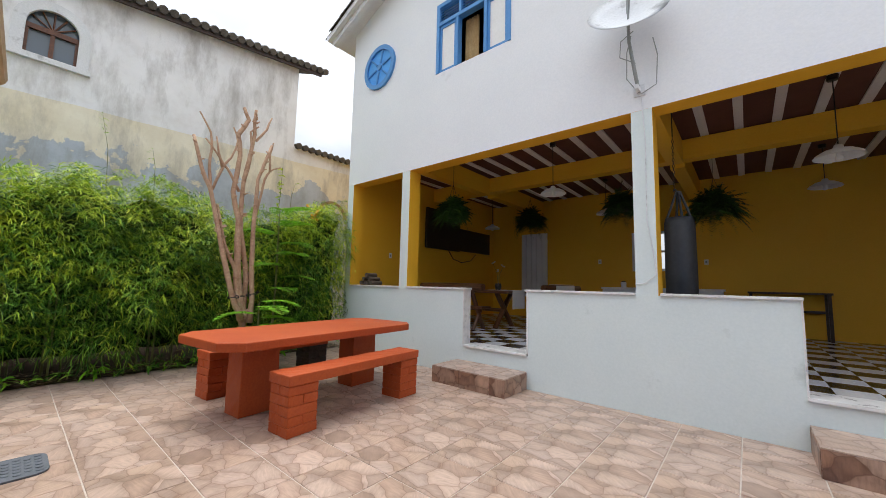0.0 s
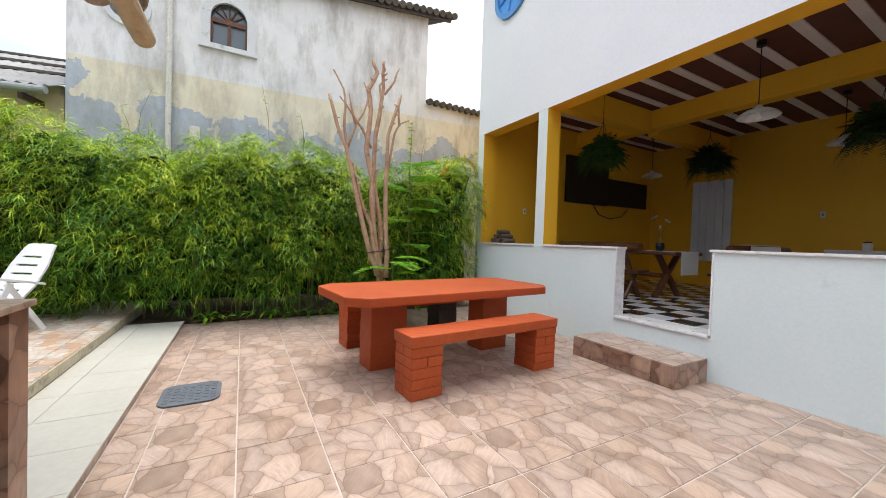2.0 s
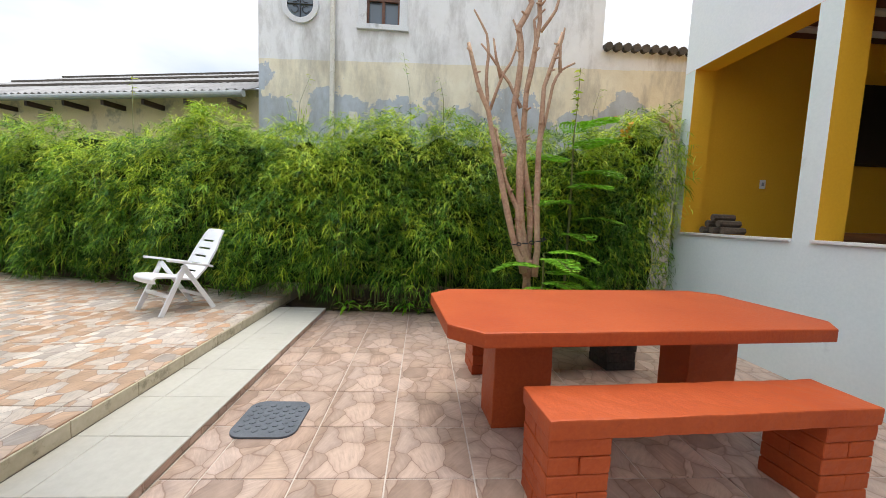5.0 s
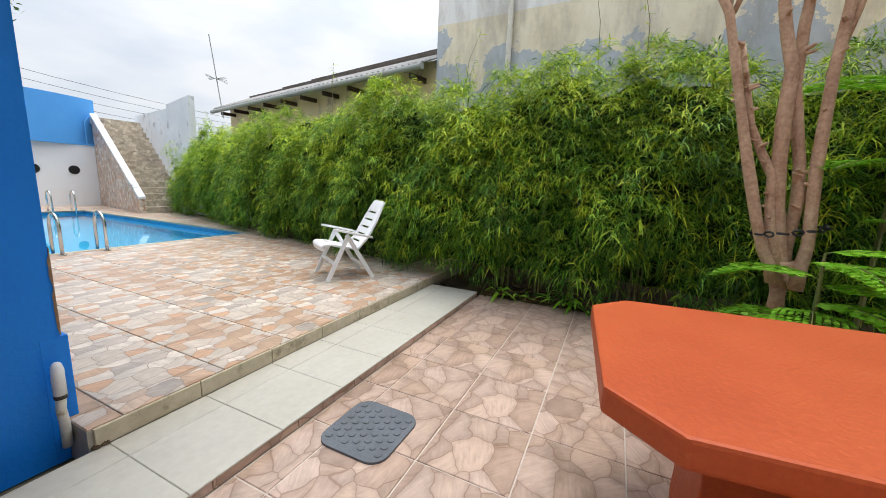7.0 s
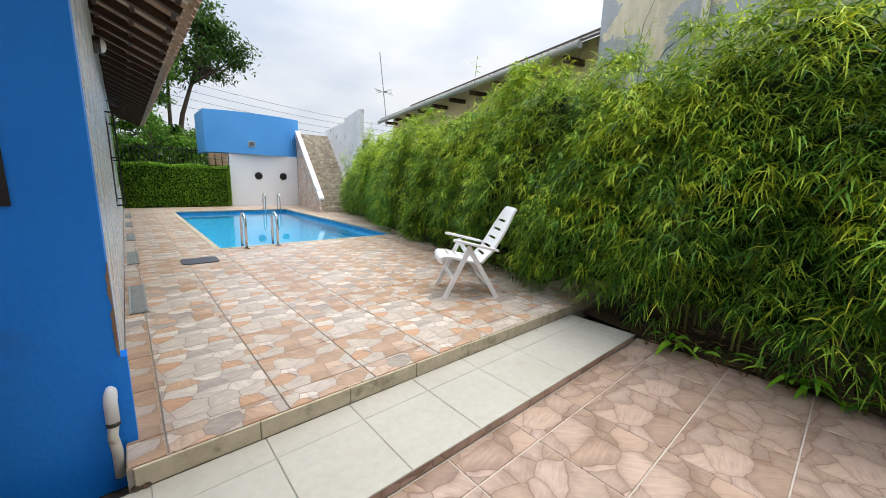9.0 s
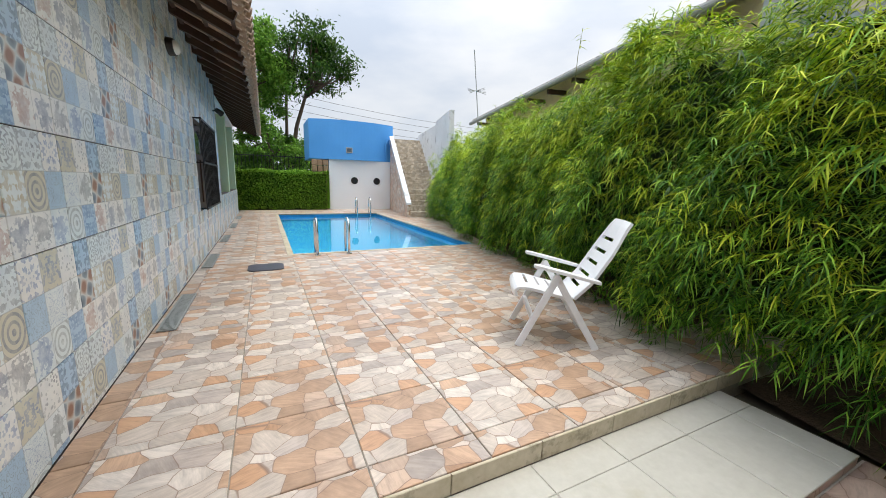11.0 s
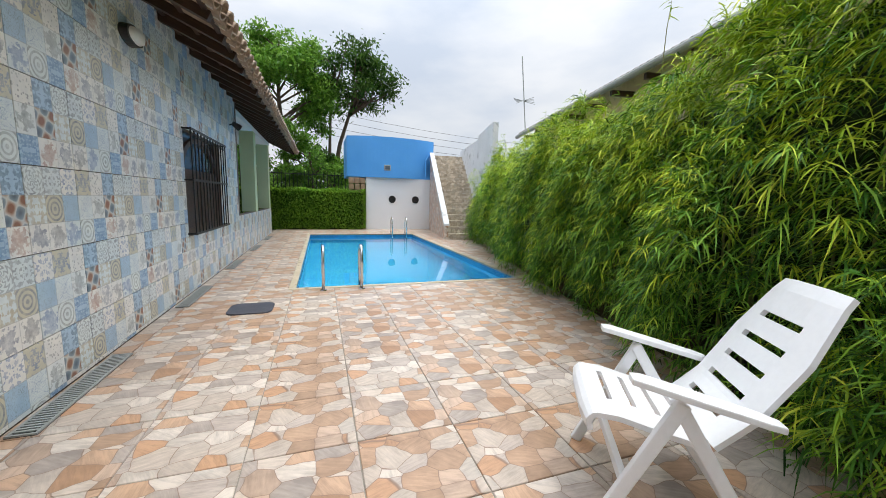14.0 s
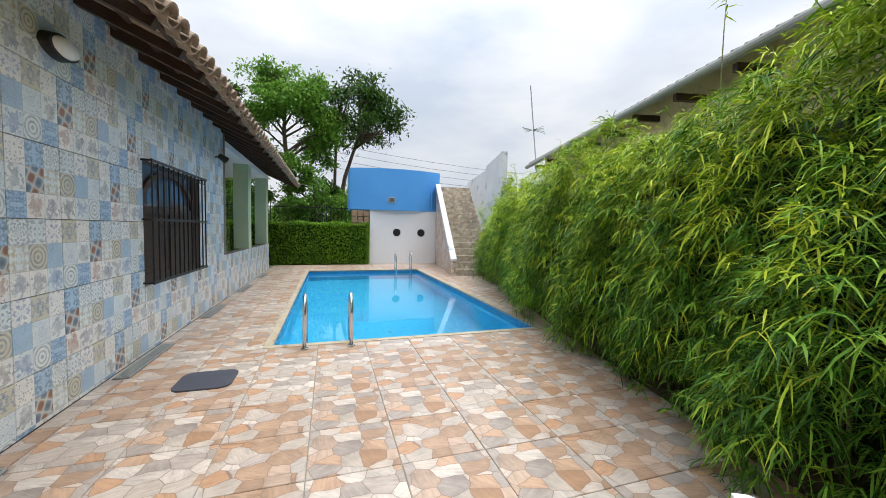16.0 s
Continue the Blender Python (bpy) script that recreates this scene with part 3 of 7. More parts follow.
def blades(rng, root, way, length, width, droop, segs=2):
    """Leaf blades: narrow bent strips, from root along way, drooping. Returns vertices and quads."""
    n = len(root)
    up = np.array([0.0, 0.0, 1.0])
    side = np.cross(way, up) + rng.normal(0, 0.35, (n, 3))
    side /= np.linalg.norm(side, axis=1)[:, None] + 1e-9
    rows = []
    for i in range(segs + 1):
        s = i / segs
        c = root + way * (length * s)[:, None] - up * (droop * length * s * s)[:, None]
        w = width * (0.35 + 0.65 * math.sin(math.pi * min(1.0, 0.22 + 0.78 * s))) * (1.0 if i < segs else 0.08)
        rows += [c - side * w[:, None] * 0.5, c + side * w[:, None] * 0.5]
    verts = np.stack(rows, 1)
    k = 2 * (segs + 1)
    base = (np.arange(n) * k)[:, None]
    quads = np.concatenate([base + np.array([[2 * i, 2 * i + 1, 2 * i + 3, 2 * i + 2]]) for i in range(segs)], 0)
    return verts.reshape(-1, 3), quads


# ---- ground ----
gx0, gy0, gx1, gy1 = -7.3, -12.25, -3.83, -4.8
structure("ground", Build().add([(-400, -400, -0.06), (400, -400, -0.06), (400, 400, -0.06), (-400, 400, -0.06),
                                 (gx0, gy0, -0.06), (gx1, gy0, -0.06), (gx1, gy1, -0.06), (gx0, gy1, -0.06)], [(0, 1, 5, 4), (1, 2, 6, 5), (2, 3, 7, 6), (3, 0, 4, 7)]),
          EARTH, "dusty earth ground round the houses", "ground")

FAC, DECK, VER, TILEX = 5.633, 0.165, 0.455, -2.66
patio = structure("floor_patio", Build().box(-6.25, 0.838, -0.05, 6.0, FAC, -0.006), GROUT, "patio floor of brown stone-print tiles with pale grout", "floor")
POOL = (-7.26, -12.2, -3.87, -4.85)
deck = structure("floor_deck", Build().box(-7.4, POOL[3], -0.05, TILEX, 0.195, DECK - 0.008).box(POOL[2], POOL[1], -0.05, TILEX, POOL[3], DECK - 0.008)
                 .box(-9.3, POOL[1], -0.05, POOL[0], POOL[3], DECK - 0.008).box(-9.6, -14.5, -0.05, TILEX, POOL[1], DECK - 0.008)
                 .box(TILEX, -14.5, -0.05, 3.0, -8.05, DECK - 0.008), STRIP_GROUT, "raised pool deck of cream and orange stone-print tiles", "floor")
strip = structure("floor_strip", Build().box(-6.15, 0.2, -0.05, 6.0, 0.834, 0.052), GROUT, "low step of pale grey tiles between patio and deck", "step")

# ---- pool ----
x0, y0, x1, y1 = POOL
pool = thing("swimming_pool", "rectangular in-ground swimming pool with blue tiled basin", "pool", kind="structure")
part("basin", Build().box(x0, y0, -1.3, x1, y1, -1.25).box(x0 - 0.1, y0 - 0.1, -1.3, x0, y1 + 0.1, DECK - 0.03).box(x1, y0 - 0.1, -1.3, x1 + 0.1, y1 + 0.1, DECK - 0.03)
     .box(x0, y0 - 0.1, -1.3, x1, y0, DECK - 0.03).box(x0, y1, -1.3, x1, y1 + 0.1, DECK - 0.03), POOL_BLUE, pool)
band = Build()
for bx in ((x0, y0, x0 + 0.004, y1), (x1 - 0.004, y0, x1, y1), (x0, y0, x1, y0 + 0.004), (x0, y1 - 0.004, x1, y1)):
    band.box(bx[0], bx[1], -0.10, bx[2], bx[3], DECK - 0.03)
part("waterline_band", band, POOL_BAND, pool, "darker blue waterline tiles")
rim = Build()
for bx in ((x0 - 0.09, y0 - 0.09, x0, y1 + 0.09), (x1, y0 - 0.09, x1 + 0.09, y1 + 0.09), (x0, y0 - 0.09, x1, y0), (x0, y1, x1, y1 + 0.09)):
    rim.box(bx[0], bx[1], DECK - 0.03, bx[2], bx[3], DECK + 0.006)
part("coping", rim, DECK_EDGE, pool, "cream pool coping", bevel=0.006)
water = tagged(new("pool_water", Build().add([(x0, y0, 0.07), (x1, y0, 0.07), (x1, y1, 0.07), (x0, y1, 0.07)], [(0, 1, 2, 3)]).mesh("pool_water", WATER)),
               "clear still blue pool water", "water", kind="structure")
water.visible_shadow = False

# ---- white house with the veranda ----
LX, BY, TOPZ, BEAM = -6.0, 11.3, 6.9, 3.42
TH = 0.28
wall = Build()
# storey above: white outside, ochre underneath
def upper(xa, za, xb, zb):
    wall.box(xa, FAC, za, xb, FAC + TH, zb, slots=(1, 0, 0, 0, 0, 0))
upper(LX, BEAM, 7.0, 5.05)
upper(LX, 5.05, -3.56, 6.35)
upper(-2.06, 5.05, 7.0, 6.35)
wall.extrude([(LX, FAC, 6.35), (7.0, FAC, 6.35), (7.0, FAC, 9.2), (0.5, FAC, 9.6), (LX, FAC, TOPZ)], (0, 0, 0), (0, TH, 0))
structure("wall_upper_storey", wall, [WHITE_WALL, YELLOW], "white painted upper storey with ochre soffit", "wall")
for xa, xb in ((LX, -2.865), (-1.785, 0.86), (2.5, 7.0)):
    parapet = structure("wall_parapet", Build().box(xa, FAC, -0.05, xb, FAC + 0.15, 1.285), MINT_WALL, "pale mint painted parapet of the veranda", "wall")
for xa, xb in ((-2.865, -1.785), (0.86, 2.5)):
    structure("wall_threshold", Build().box(xa, FAC + 0.002, -0.05, xb, FAC + 0.15, 0.425), MINT_WALL, "pale mint painted upstand below the veranda opening", "wall")
for i, (xa, xb) in enumerate(((-5.82, -4.33), (-4.15, -2.83), (-1.82, -0.46), (-0.22, 0.88), (2.48, 7.0))):
    part("sill", Build().box(xa, FAC - 0.025, 1.285, xb, FAC + 0.17, 1.312), MARBLE, parapet, "white marble coping", bevel=0.004)
for xa, xb in ((-2.85, -1.80), (0.86, 2.5)):
    part("threshold", Build().box(xa - 0.0, FAC - 0.03, 0.425, xb, FAC + 0.30, 0.457), MARBLE, parapet, "white marble threshold", bevel=0.005)
for xa, xb in ((-2.865, -2.85), (-1.80, -1.785), (0.86, 0.875), (2.485, 2.5)):
    part("jamb_slab", Build().box(xa, FAC - 0.012, 0.457, xb + 0.0, FAC + 0.165, 1.285), MARBLE, parapet, "white marble jamb")
cols = Build()
for xa, xb in ((LX, -5.82), (-4.33, -4.13), (-0.46, -0.24), (3.4, 3.65)):
    cols.box(xa, FAC + 0.003, 1.285, xb, FAC + TH, BEAM, slots=(1, 1, 0, 1, 1, 1))
structure("wall_columns", cols, [MINT_WALL, YELLOW], "veranda columns, pale outside with ochre reveals", "column")
structure("wall_veranda_side", Build().box(LX, FAC + TH, -0.05, -5.88, BY + 0.15, 6.9), YELLOW, "ochre yellow side wall of the veranda", "wall")
back = Build()
WX0, WX1, WZ0, WZ1 = WX0_V, WX1_V, WZ0_V, WZ1_V = -1.72, -0.62, 1.80, 2.78
back.box(-5.88, BY, -0.05, WX0, BY + 0.15, 3.95).box(WX1, BY, -0.05, 7.0, BY + 0.15, 3.95).box(WX0, BY, -0.05, WX1, BY + 0.15, WZ0).box(WX0, BY, WZ1, WX1, BY + 0.15, 3.95)
structure("wall_veranda_back", back, YELLOW, "ochre yellow back wall of the veranda", "wall")
structure("wall_veranda_end", Build().box(7.0, FAC, -0.05, 7.15, BY + 0.15, 9.2), YELLOW, "ochre end wall", "wall")
ceil = Build().box(-5.88, FAC + TH, 3.93, 7.0, BY, 4.05)
nj = int((7.0 + 5.88) / 0.44)
for i in range(nj + 1):
    xj = -5.70 + i * 0.44
    ceil.box(xj, FAC + TH, 3.905, xj + 0.11, BY, 3.932, slots=(1,) * 6)
structure("ceiling", ceil, [CERAMIC, JOIST], "ceiling of brown ceramic blocks between whitewashed joists", "ceiling")
for nm, bx in (("beam_middle", (-5.88, 8.28, 3.57, 7.0, 8.52, 3.905)), ("beam_cross", (-4.33, FAC + TH, 3.50, -4.12, 8.28, 3.905)),
               ("beam_cross", (-0.46, FAC + TH, 3.50, -0.24, 8.28, 3.905)), ("beam_cross", (-4.33, 8.52, 3.50, -4.12, BY, 3.905)),
               ("beam_cross", (-0.46, 8.52, 3.50, -0.24, BY, 3.905)), ("beam_cross", (3.4, FAC + TH, 3.50, 3.65, BY, 3.56))):
    structure(nm, Build().box(*bx), YELLOW, "ochre painted concrete beam under the ceiling", "beam")
verfloor = structure("floor_veranda", Build().box(-5.88, FAC + 0.15, -0.05, 7.0, BY, 0.447), DARK_GROUT, "black and white chequered veranda floor", "floor")

# roof edge of the white house
roof = thing("roof_white_house", "white soffit and grey barrel tiles along the gable edge", "roof", kind="structure")
slope = math.atan2(2.7, 6.5)
gable = pose(LX - 0.42, FAC - 0.45, TOPZ - 0.22, 0, -math.degrees(slope), 0)
part("soffit", Build().box(0, 0, 0, 7.6, 6.5, 0.10), STAINED_WHITE, roof, at=gable)
for i in range(7):
    rafter = Build().box(0.05, 0.1 + i * 0.9, -0.11, 7.5, 0.2 + i * 0.9, -0.002)
    part("rafter", rafter, STAINED_WHITE, roof, at=gable)
edge_tile = Build()
prof = [(0.10 * math.cos(a), 0.10 * math.sin(a)) for a in np.linspace(0, math.pi, 7)] + [(0.085 * math.cos(a), 0.085 * math.sin(a)) for a in np.linspace(math.pi, 0, 7)]
edge_tile.extrude([(0, c, 0.10 + s) for c, s in prof], (-0.06, 0, 0), (0.42, 0, 0))
edge_mesh = edge_tile.mesh("roof_tile", FIBRE_ROOF, smooth=False)
for i in range(30):
    for j in range(3):
        o = new("roof_tile", edge_mesh)
        o.parent = roof
        o.matrix_basis = gable @ pose(0.38 * j, 0.10 + i * 0.21, 0.012 * j)
for i in range(16):
    o = new("roof_tile", edge_mesh)
    o.parent = roof
    o.matrix_basis = gable @ pose(0.2 + 0.42 * i, 0.06, 0.02, 0, 3, 0)

# ---- blue house beside the pool ----
EZ = 3.15
tile_wall = Build()
GW = (-6.60, -4.92, 0.86, 2.17)
tile_wall.box(TILEX + 0.012, -4.92, -0.05, TILEX + 0.16, -0.012, 3.35).box(TILEX + 0.012, -8.05, -0.05, TILEX + 0.16, -6.60, 3.35)
tile_wall.box(TILEX + 0.012, -6.60, -0.05, TILEX + 0.16, -4.92, 0.86).box(TILEX + 0.012, -6.60, 2.17, TILEX + 0.16, -4.92, 3.35)
tile_wall.box(TILEX + 0.012, -12.9, -0.05, TILEX + 0.16, -8.05, 0.97)
tilewall = structure("wall_tiled", tile_wall, DARK_GROUT, "house wall clad in faded blue and cream patchwork tiles", "wall")
blue = bmesh.new()
hull = [(TILEX - 0.02, -0.05), (6.0, -0.05), (6.0, 3.35), (TILEX - 0.02, 3.35), (-2.454, 1.24), (-1.25, 1.24), (-1.25, 2.4), (-2.454, 2.4)]
front = [blue.verts.new((x, 0.0, z)) for x, z in hull]
rear = [blue.verts.new((x, -0.15, z)) for x, z in hull]
for a, b, c0, d0 in ((0, 1, 5, 4), (1, 2, 6, 5), (2, 3, 7, 6), (3, 0, 4, 7)):
    blue.faces.new((front[a], front[d0], front[c0], front[b]))
    blue.faces.new((rear[a], rear[b], rear[c0], rear[d0]))
for a, b in ((0, 1), (1, 2), (2, 3), (3, 0), (5, 4), (6, 5), (7, 6), (4, 7)):
    blue.faces.new((front[a], front[b], rear[b], rear[a]))
blue_mesh = bpy.data.meshes.new("wall_blue")
blue.to_mesh(blue_mesh)
blue.free()
blue_mesh.materials.append(BLUE_WALL)
tagged(new("wall_blue", blue_mesh), "strong blue painted house wall with chipped corner", "wall", kind="structure")
structure("wall_blue_plinth", Build().box(TILEX - 0.045, -0.08, -0.05, TILEX + 0.05, 0.003, 0.58), BLUE_WALL, "blue painted foot jutting out at the house corner", "wall")
structure("wall_blue_house_rest", Build().box(5.9, -8.05, -0.05, 6.0, -0.15, 3.35).box(TILEX + 0.16, -8.05, -0.05, 6.0, -7.9, 3.35).box(0.8, -12.9, -0.05, 0.95, -8.05, 3.35), MINT_WALL, "plain pale house wall", "wall")
structure("ceiling_blue_house", Build().box(TILEX + 0.16, -7.9, 3.2, 5.9, -0.15, 3.3).box(TILEX, -12.95, 2.95, 0.95, -8.05, 3.05), WHITE_WALL, "plain white ceiling", "ceiling")
pc = Build()
for ya in (-8.05 - 0.02, -10.35, -12.9):
    pc.box(TILEX + 0.015, ya, 0.97, TILEX + 0.33, ya + 0.33, 2.96)
structure("wall_porch_columns", pc, GREEN_PALE, "pale green porch columns", "column")
structure("wall_right_end", Build().box(6.0, 0.0, -0.05, 6.15, FAC, 3.6), MINT_WALL, "plain wall closing the patio", "wall")

# roof: pitched clay tiles on dark rafters, overhanging both walls
roof2 = thing("roof_blue_house", "clay barrel-tile roof with dark exposed rafters at the eaves", "roof", kind="structure")
PITCH = 24.0
ov = 0.72
ex, ey, ez = TILEX - ov, 0.80, 2.82
t24 = math.tan(radians(PITCH))
REND = -14.4
deckb = Build()
rx = 2.0
deckb.add([(ex, ey, ez + 0.10), (ex, REND, ez + 0.10), (rx, REND, ez + 0.10 + (rx - ex) * t24), (rx, ey - (rx - ex), ez + 0.10 + (rx - ex) * t24)], [(0, 3, 2, 1)])
deckb.add([(ex, ey, ez + 0.10), (6.3, ey, ez + 0.10), (6.3, ey - (rx - ex), ez + 0.10 + (rx - ex) * t24), (rx, ey - (rx - ex), ez + 0.10 + (rx - ex) * t24)], [(0, 1, 2, 3)])
deckb.add([(ex, ey, ez + 0.13), (ex, REND, ez + 0.13), (rx, REND, ez + 0.13 + (rx - ex) * t24), (rx, ey - (rx - ex), ez + 0.13 + (rx - ex) * t24)], [(0, 1, 2, 3)])
deckb.add([(ex, ey, ez + 0.13), (6.3, ey, ez + 0.13), (6.3, ey - (rx - ex), ez + 0.13 + (rx - ex) * t24), (rx, ey - (rx - ex), ez + 0.13 + (rx - ex) * t24)], [(3, 2, 1, 0)])
deckb.mi = [0, 0, 1, 1]
part("boarding", deckb, [ROOF_UNDERSIDE, CLAY_ROOF], roof2)
raft = Build().box(0.06, -0.035, 0.0, 1.7, 0.035, 0.095).mesh("rafter", DARK_WOOD)
for i in range(31):
    o = new("rafter", raft)
    o.parent, o.matrix_basis = roof2, pose(ex, 0.35 - i * 0.48, ez, 0, -PITCH, 0)
for i in range(18):
    o = new("rafter", raft)
    o.parent, o.matrix_basis = roof2, pose(ex + 0.5 + i * 0.5, ey, ez, 0, -PITCH, -90)
for k in range(5):
    s = 0.05 + 0.3 * k
    zz = ez + 0.075 + s * t24
    part("batten", Build().box(ex + s, REND, zz, ex + s + 0.04, ey - s, zz + 0.03), DARK_WOOD, roof2)
    part("batten", Build().box(ex + s, ey - s - 0.04, zz, 6.3, ey - s, zz + 0.03), DARK_WOOD, roof2)
clay = Build()
prof = [(0.085 * math.cos(a), 0.075 * math.sin(a)) for a in np.linspace(0, math.pi, 7)] + [(0.07 * math.cos(a), 0.06 * math.sin(a)) for a in np.linspace(math.pi, 0, 7)]
clay.extrude([(0, c, 0.06 + s) for c, s in prof], (-0.07, 0, 0), (0.45, 0, 0))
dish = Build().extrude([(0, c, 0.075 - s) for c, s in prof], (-0.04, 0, 0), (0.45, 0, 0))
clay_mesh, dish_mesh = clay.mesh("roof_tile", CLAY_ROOF), dish.mesh("roof_tile", CLAY_ROOF)
for i in range(74):
    for me, dy in ((clay_mesh, 0.0), (dish_mesh, 0.1)):
        for j in range(2 if i < 40 else 1):
            o = new("roof_tile", me)
            o.parent = roof2
            o.matrix_basis = pose(ex, 0.70 - i * 0.205 - dy, ez + 0.075, 0, -PITCH, 0) @ pose(0.4 * j, 0, 0.012 * j + random.uniform(-0.004, 0.004), 0, 0, random.uniform(-1.5, 1.5))
for i in range(40):
    for me, dx in ((clay_mesh, 0.0), (dish_mesh, 0.1)):
        o = new("roof_tile", me)
        o.parent = roof2
        o.matrix_basis = pose(ex + 0.08 + i * 0.205 + dx, ey, ez + 0.075, 0, -PITCH, -90)
part("eave_pole", Build().tube([(1.5, 0.84, 2.735), (-1.6, 0.88, 2.69), (-3.243, 0.91, 2.66)], [0.074, 0.07, 0.068], 14), LOG_WOOD, roof2, "pale peeled round pole jutting out along the eaves", smooth=False)

# ---- neighbouring houses behind the hedge ----
NX = -8.9
nb = Build()
def nwall(ya, za, yb, zb):
    nb.box(NX - 0.2, ya, za, NX, yb, zb)
WY0, WY1, WZ0, WZ1 = 0.86, 1.58, 5.20, 6.12
HE = 5.82


def eave(y):
    """The height of the neighbour's sloping eaves line."""
    return 6.77 + 0.122 * (y - 2.0)


nwall(-1.25, -0.05, HE, 5.20)
nwall(-1.25, 5.20, WY0, 6.12)
nwall(WY1, 5.20, HE, 6.12)
nb.extrude([(NX, -1.25, 6.12), (NX, HE, 6.12), (NX, HE, eave(HE) + 0.1), (NX, -1.25, eave(-1.25) + 0.1)], (0, 0, 0), (-0.2, 0, 0))
house = thing("neighbour_house", "tall neighbouring house with stained peeling cream and white render", "house")
part("wall", nb, OLD_RENDER, house)
part("wall", Build().box(-15, HE - 0.2, -0.05, NX - 0.2, HE, 7.2), OLD_RENDER, house)
part("wall", Build().box(-15, -1.25, -0.05, NX - 0.2, -1.05, 6.5), OLD_RENDER, house)
part("wall", Build().box(NX - 0.2, HE + 0.002, -0.05, NX - 0.02, 9.5, 5.06), OLD_RENDER, house, "lower stained boundary wall")
for i in range(43):
    yy = -1.5 + i * 0.19
    rt = Build().tube([(NX + 0.30, yy, eave(yy) + 0.10), (NX - 2.5, yy, eave(yy) + 1.25)], 0.085, 8)
    part("roof_tile", rt, FIBRE_ROOF, house)
part("fascia", Build().extrude([(NX + 0.22, -1.5, eave(-1.5) - 0.03), (NX + 0.22, 6.4, eave(6.4) - 0.03), (NX + 0.22, 6.4, eave(6.4) + 0.05), (NX + 0.22, -1.5, eave(-1.5) + 0.05)], (0, 0, 0), (-0.06, 0, 0)), DARK_WOOD, house)
for i in range(17):
    part("wall_coping_tile", Build().tube([(NX + 0.1, HE + 0.1 + i * 0.2, 5.07), (NX - 0.3, HE + 0.1 + i * 0.2, 5.12)], 0.085, 8), FIBRE_ROOF, house)
# arched window in the neighbour's wall
win = part("window", Build().add([(NX - 0.08, WY0, WZ0), (NX - 0.08, WY1, WZ0), (NX - 0.08, WY1, WZ1), (NX - 0.08, WY0, WZ1)], [(0, 1, 2, 3)]), GLASS, house, "arched window with brown frame")
cy, hw = (WY0 + WY1) / 2, (WY1 - WY0) / 2
def arch(r, n=14):
    return [(cy + r * math.cos(a), WZ1 - hw + r * math.sin(a)) for a in np.linspace(0, math.pi, n)]
sur = Build()
inner, outer = [(cy + hw - 0.03, WZ0)] + arch(hw - 0.03) + [(cy - hw + 0.03, WZ0)], [(cy + hw + 0.13, WZ0)] + arch(hw + 0.13) + [(cy - hw - 0.13, WZ0)]
for i in range(len(inner) - 1):
    quad = [(NX, *inner[i]), (NX, *outer[i]), (NX, *outer[i + 1]), (NX, *inner[i + 1])]
    sur.extrude(quad, (-0.02, 0, 0), (0.05, 0, 0))
sur.box(NX - 0.02, cy - hw - 0.16, WZ0 - 0.10, NX + 0.08, cy + hw + 0.16, WZ0)
part("surround", sur, STAINED_WHITE, win, "pale moulded surround and sill")
spand = Build()
for sgn in (1, -1):
    pts = [(cy + sgn * (hw + 0.0), WZ1 + 0.01), (cy + sgn * hw, WZ1 - hw)] + [(cy + sgn * hw * math.cos(a), WZ1 - hw + hw * math.sin(a)) for a in np.linspace(0.2, math.pi / 2, 6)] + [(cy, WZ1 + 0.01)]
    spand.extrude([(NX - 0.03, *p) for p in pts], (0, 0, 0), (0.025, 0, 0))
part("spandrel", spand, OLD_RENDER, win)
bars = Build()
bars.box(NX - 0.07, WY0, WZ0 + 0.48, NX - 0.02, WY1, WZ0 + 0.57).box(NX - 0.07, WY0, WZ0, NX - 0.03, WY0 + 0.07, WZ0 + 0.5).box(NX - 0.07, WY1 - 0.07, WZ0, NX - 0.03, WY1, WZ0 + 0.5)
bars.box(NX - 0.07, cy - 0.03, WZ0, NX - 0.03, cy + 0.03, WZ0 + 0.5)
for a in (0.6, 1.1, math.pi / 2, 2.04, 2.54):
    bars.tube([(NX - 0.05, cy, WZ0 + 0.55), (NX - 0.05, cy + (hw - 0.03) * math.cos(a), WZ0 + 0.55 + (hw - 0.03) * math.sin(a))], 0.014, 6)
part("frame", bars, MID_WOOD, win)
# round window with scrolled grille
rw = thing("round_window", "round window with dark scrolled iron grille and pale surround", "window", at=None)
ry, rz = -0.42, 5.50
part("pane", Build().tube([(NX + 0.004, ry, rz), (NX + 0.012, ry, rz)], 0.27, 28), GLASS, rw)
ring = Build()
for i in range(28):
    a, b = 2 * math.pi * i / 28, 2 * math.pi * (i + 1) / 28
    q = [(NX, ry + r * math.cos(t), rz + r * math.sin(t)) for r, t in ((0.26, a), (0.36, a), (0.36, b), (0.26, b))]
    ring.extrude(q, (0, 0, 0), (0.05, 0, 0))
part("surround", ring, STAINED_WHITE, rw)
gr = Build()
for a in (0, math.pi / 2):
    gr.tube([(NX + 0.03, ry - 0.27 * math.cos(a), rz - 0.27 * math.sin(a)), (NX + 0.03, ry + 0.27 * math.cos(a), rz + 0.27 * math.sin(a))], 0.012, 6)
for qy in (-1, 1):
    for qz in (-1, 1):
        gr.tube([(NX + 0.03, ry + qy * (0.11 + 0.07 * math.cos(t)), rz + qz * (0.10 + 0.07 * math.sin(t))) for t in np.linspace(0.3, 5.2, 10)], 0.008, 5)
part("grille", gr, IRON, rw)
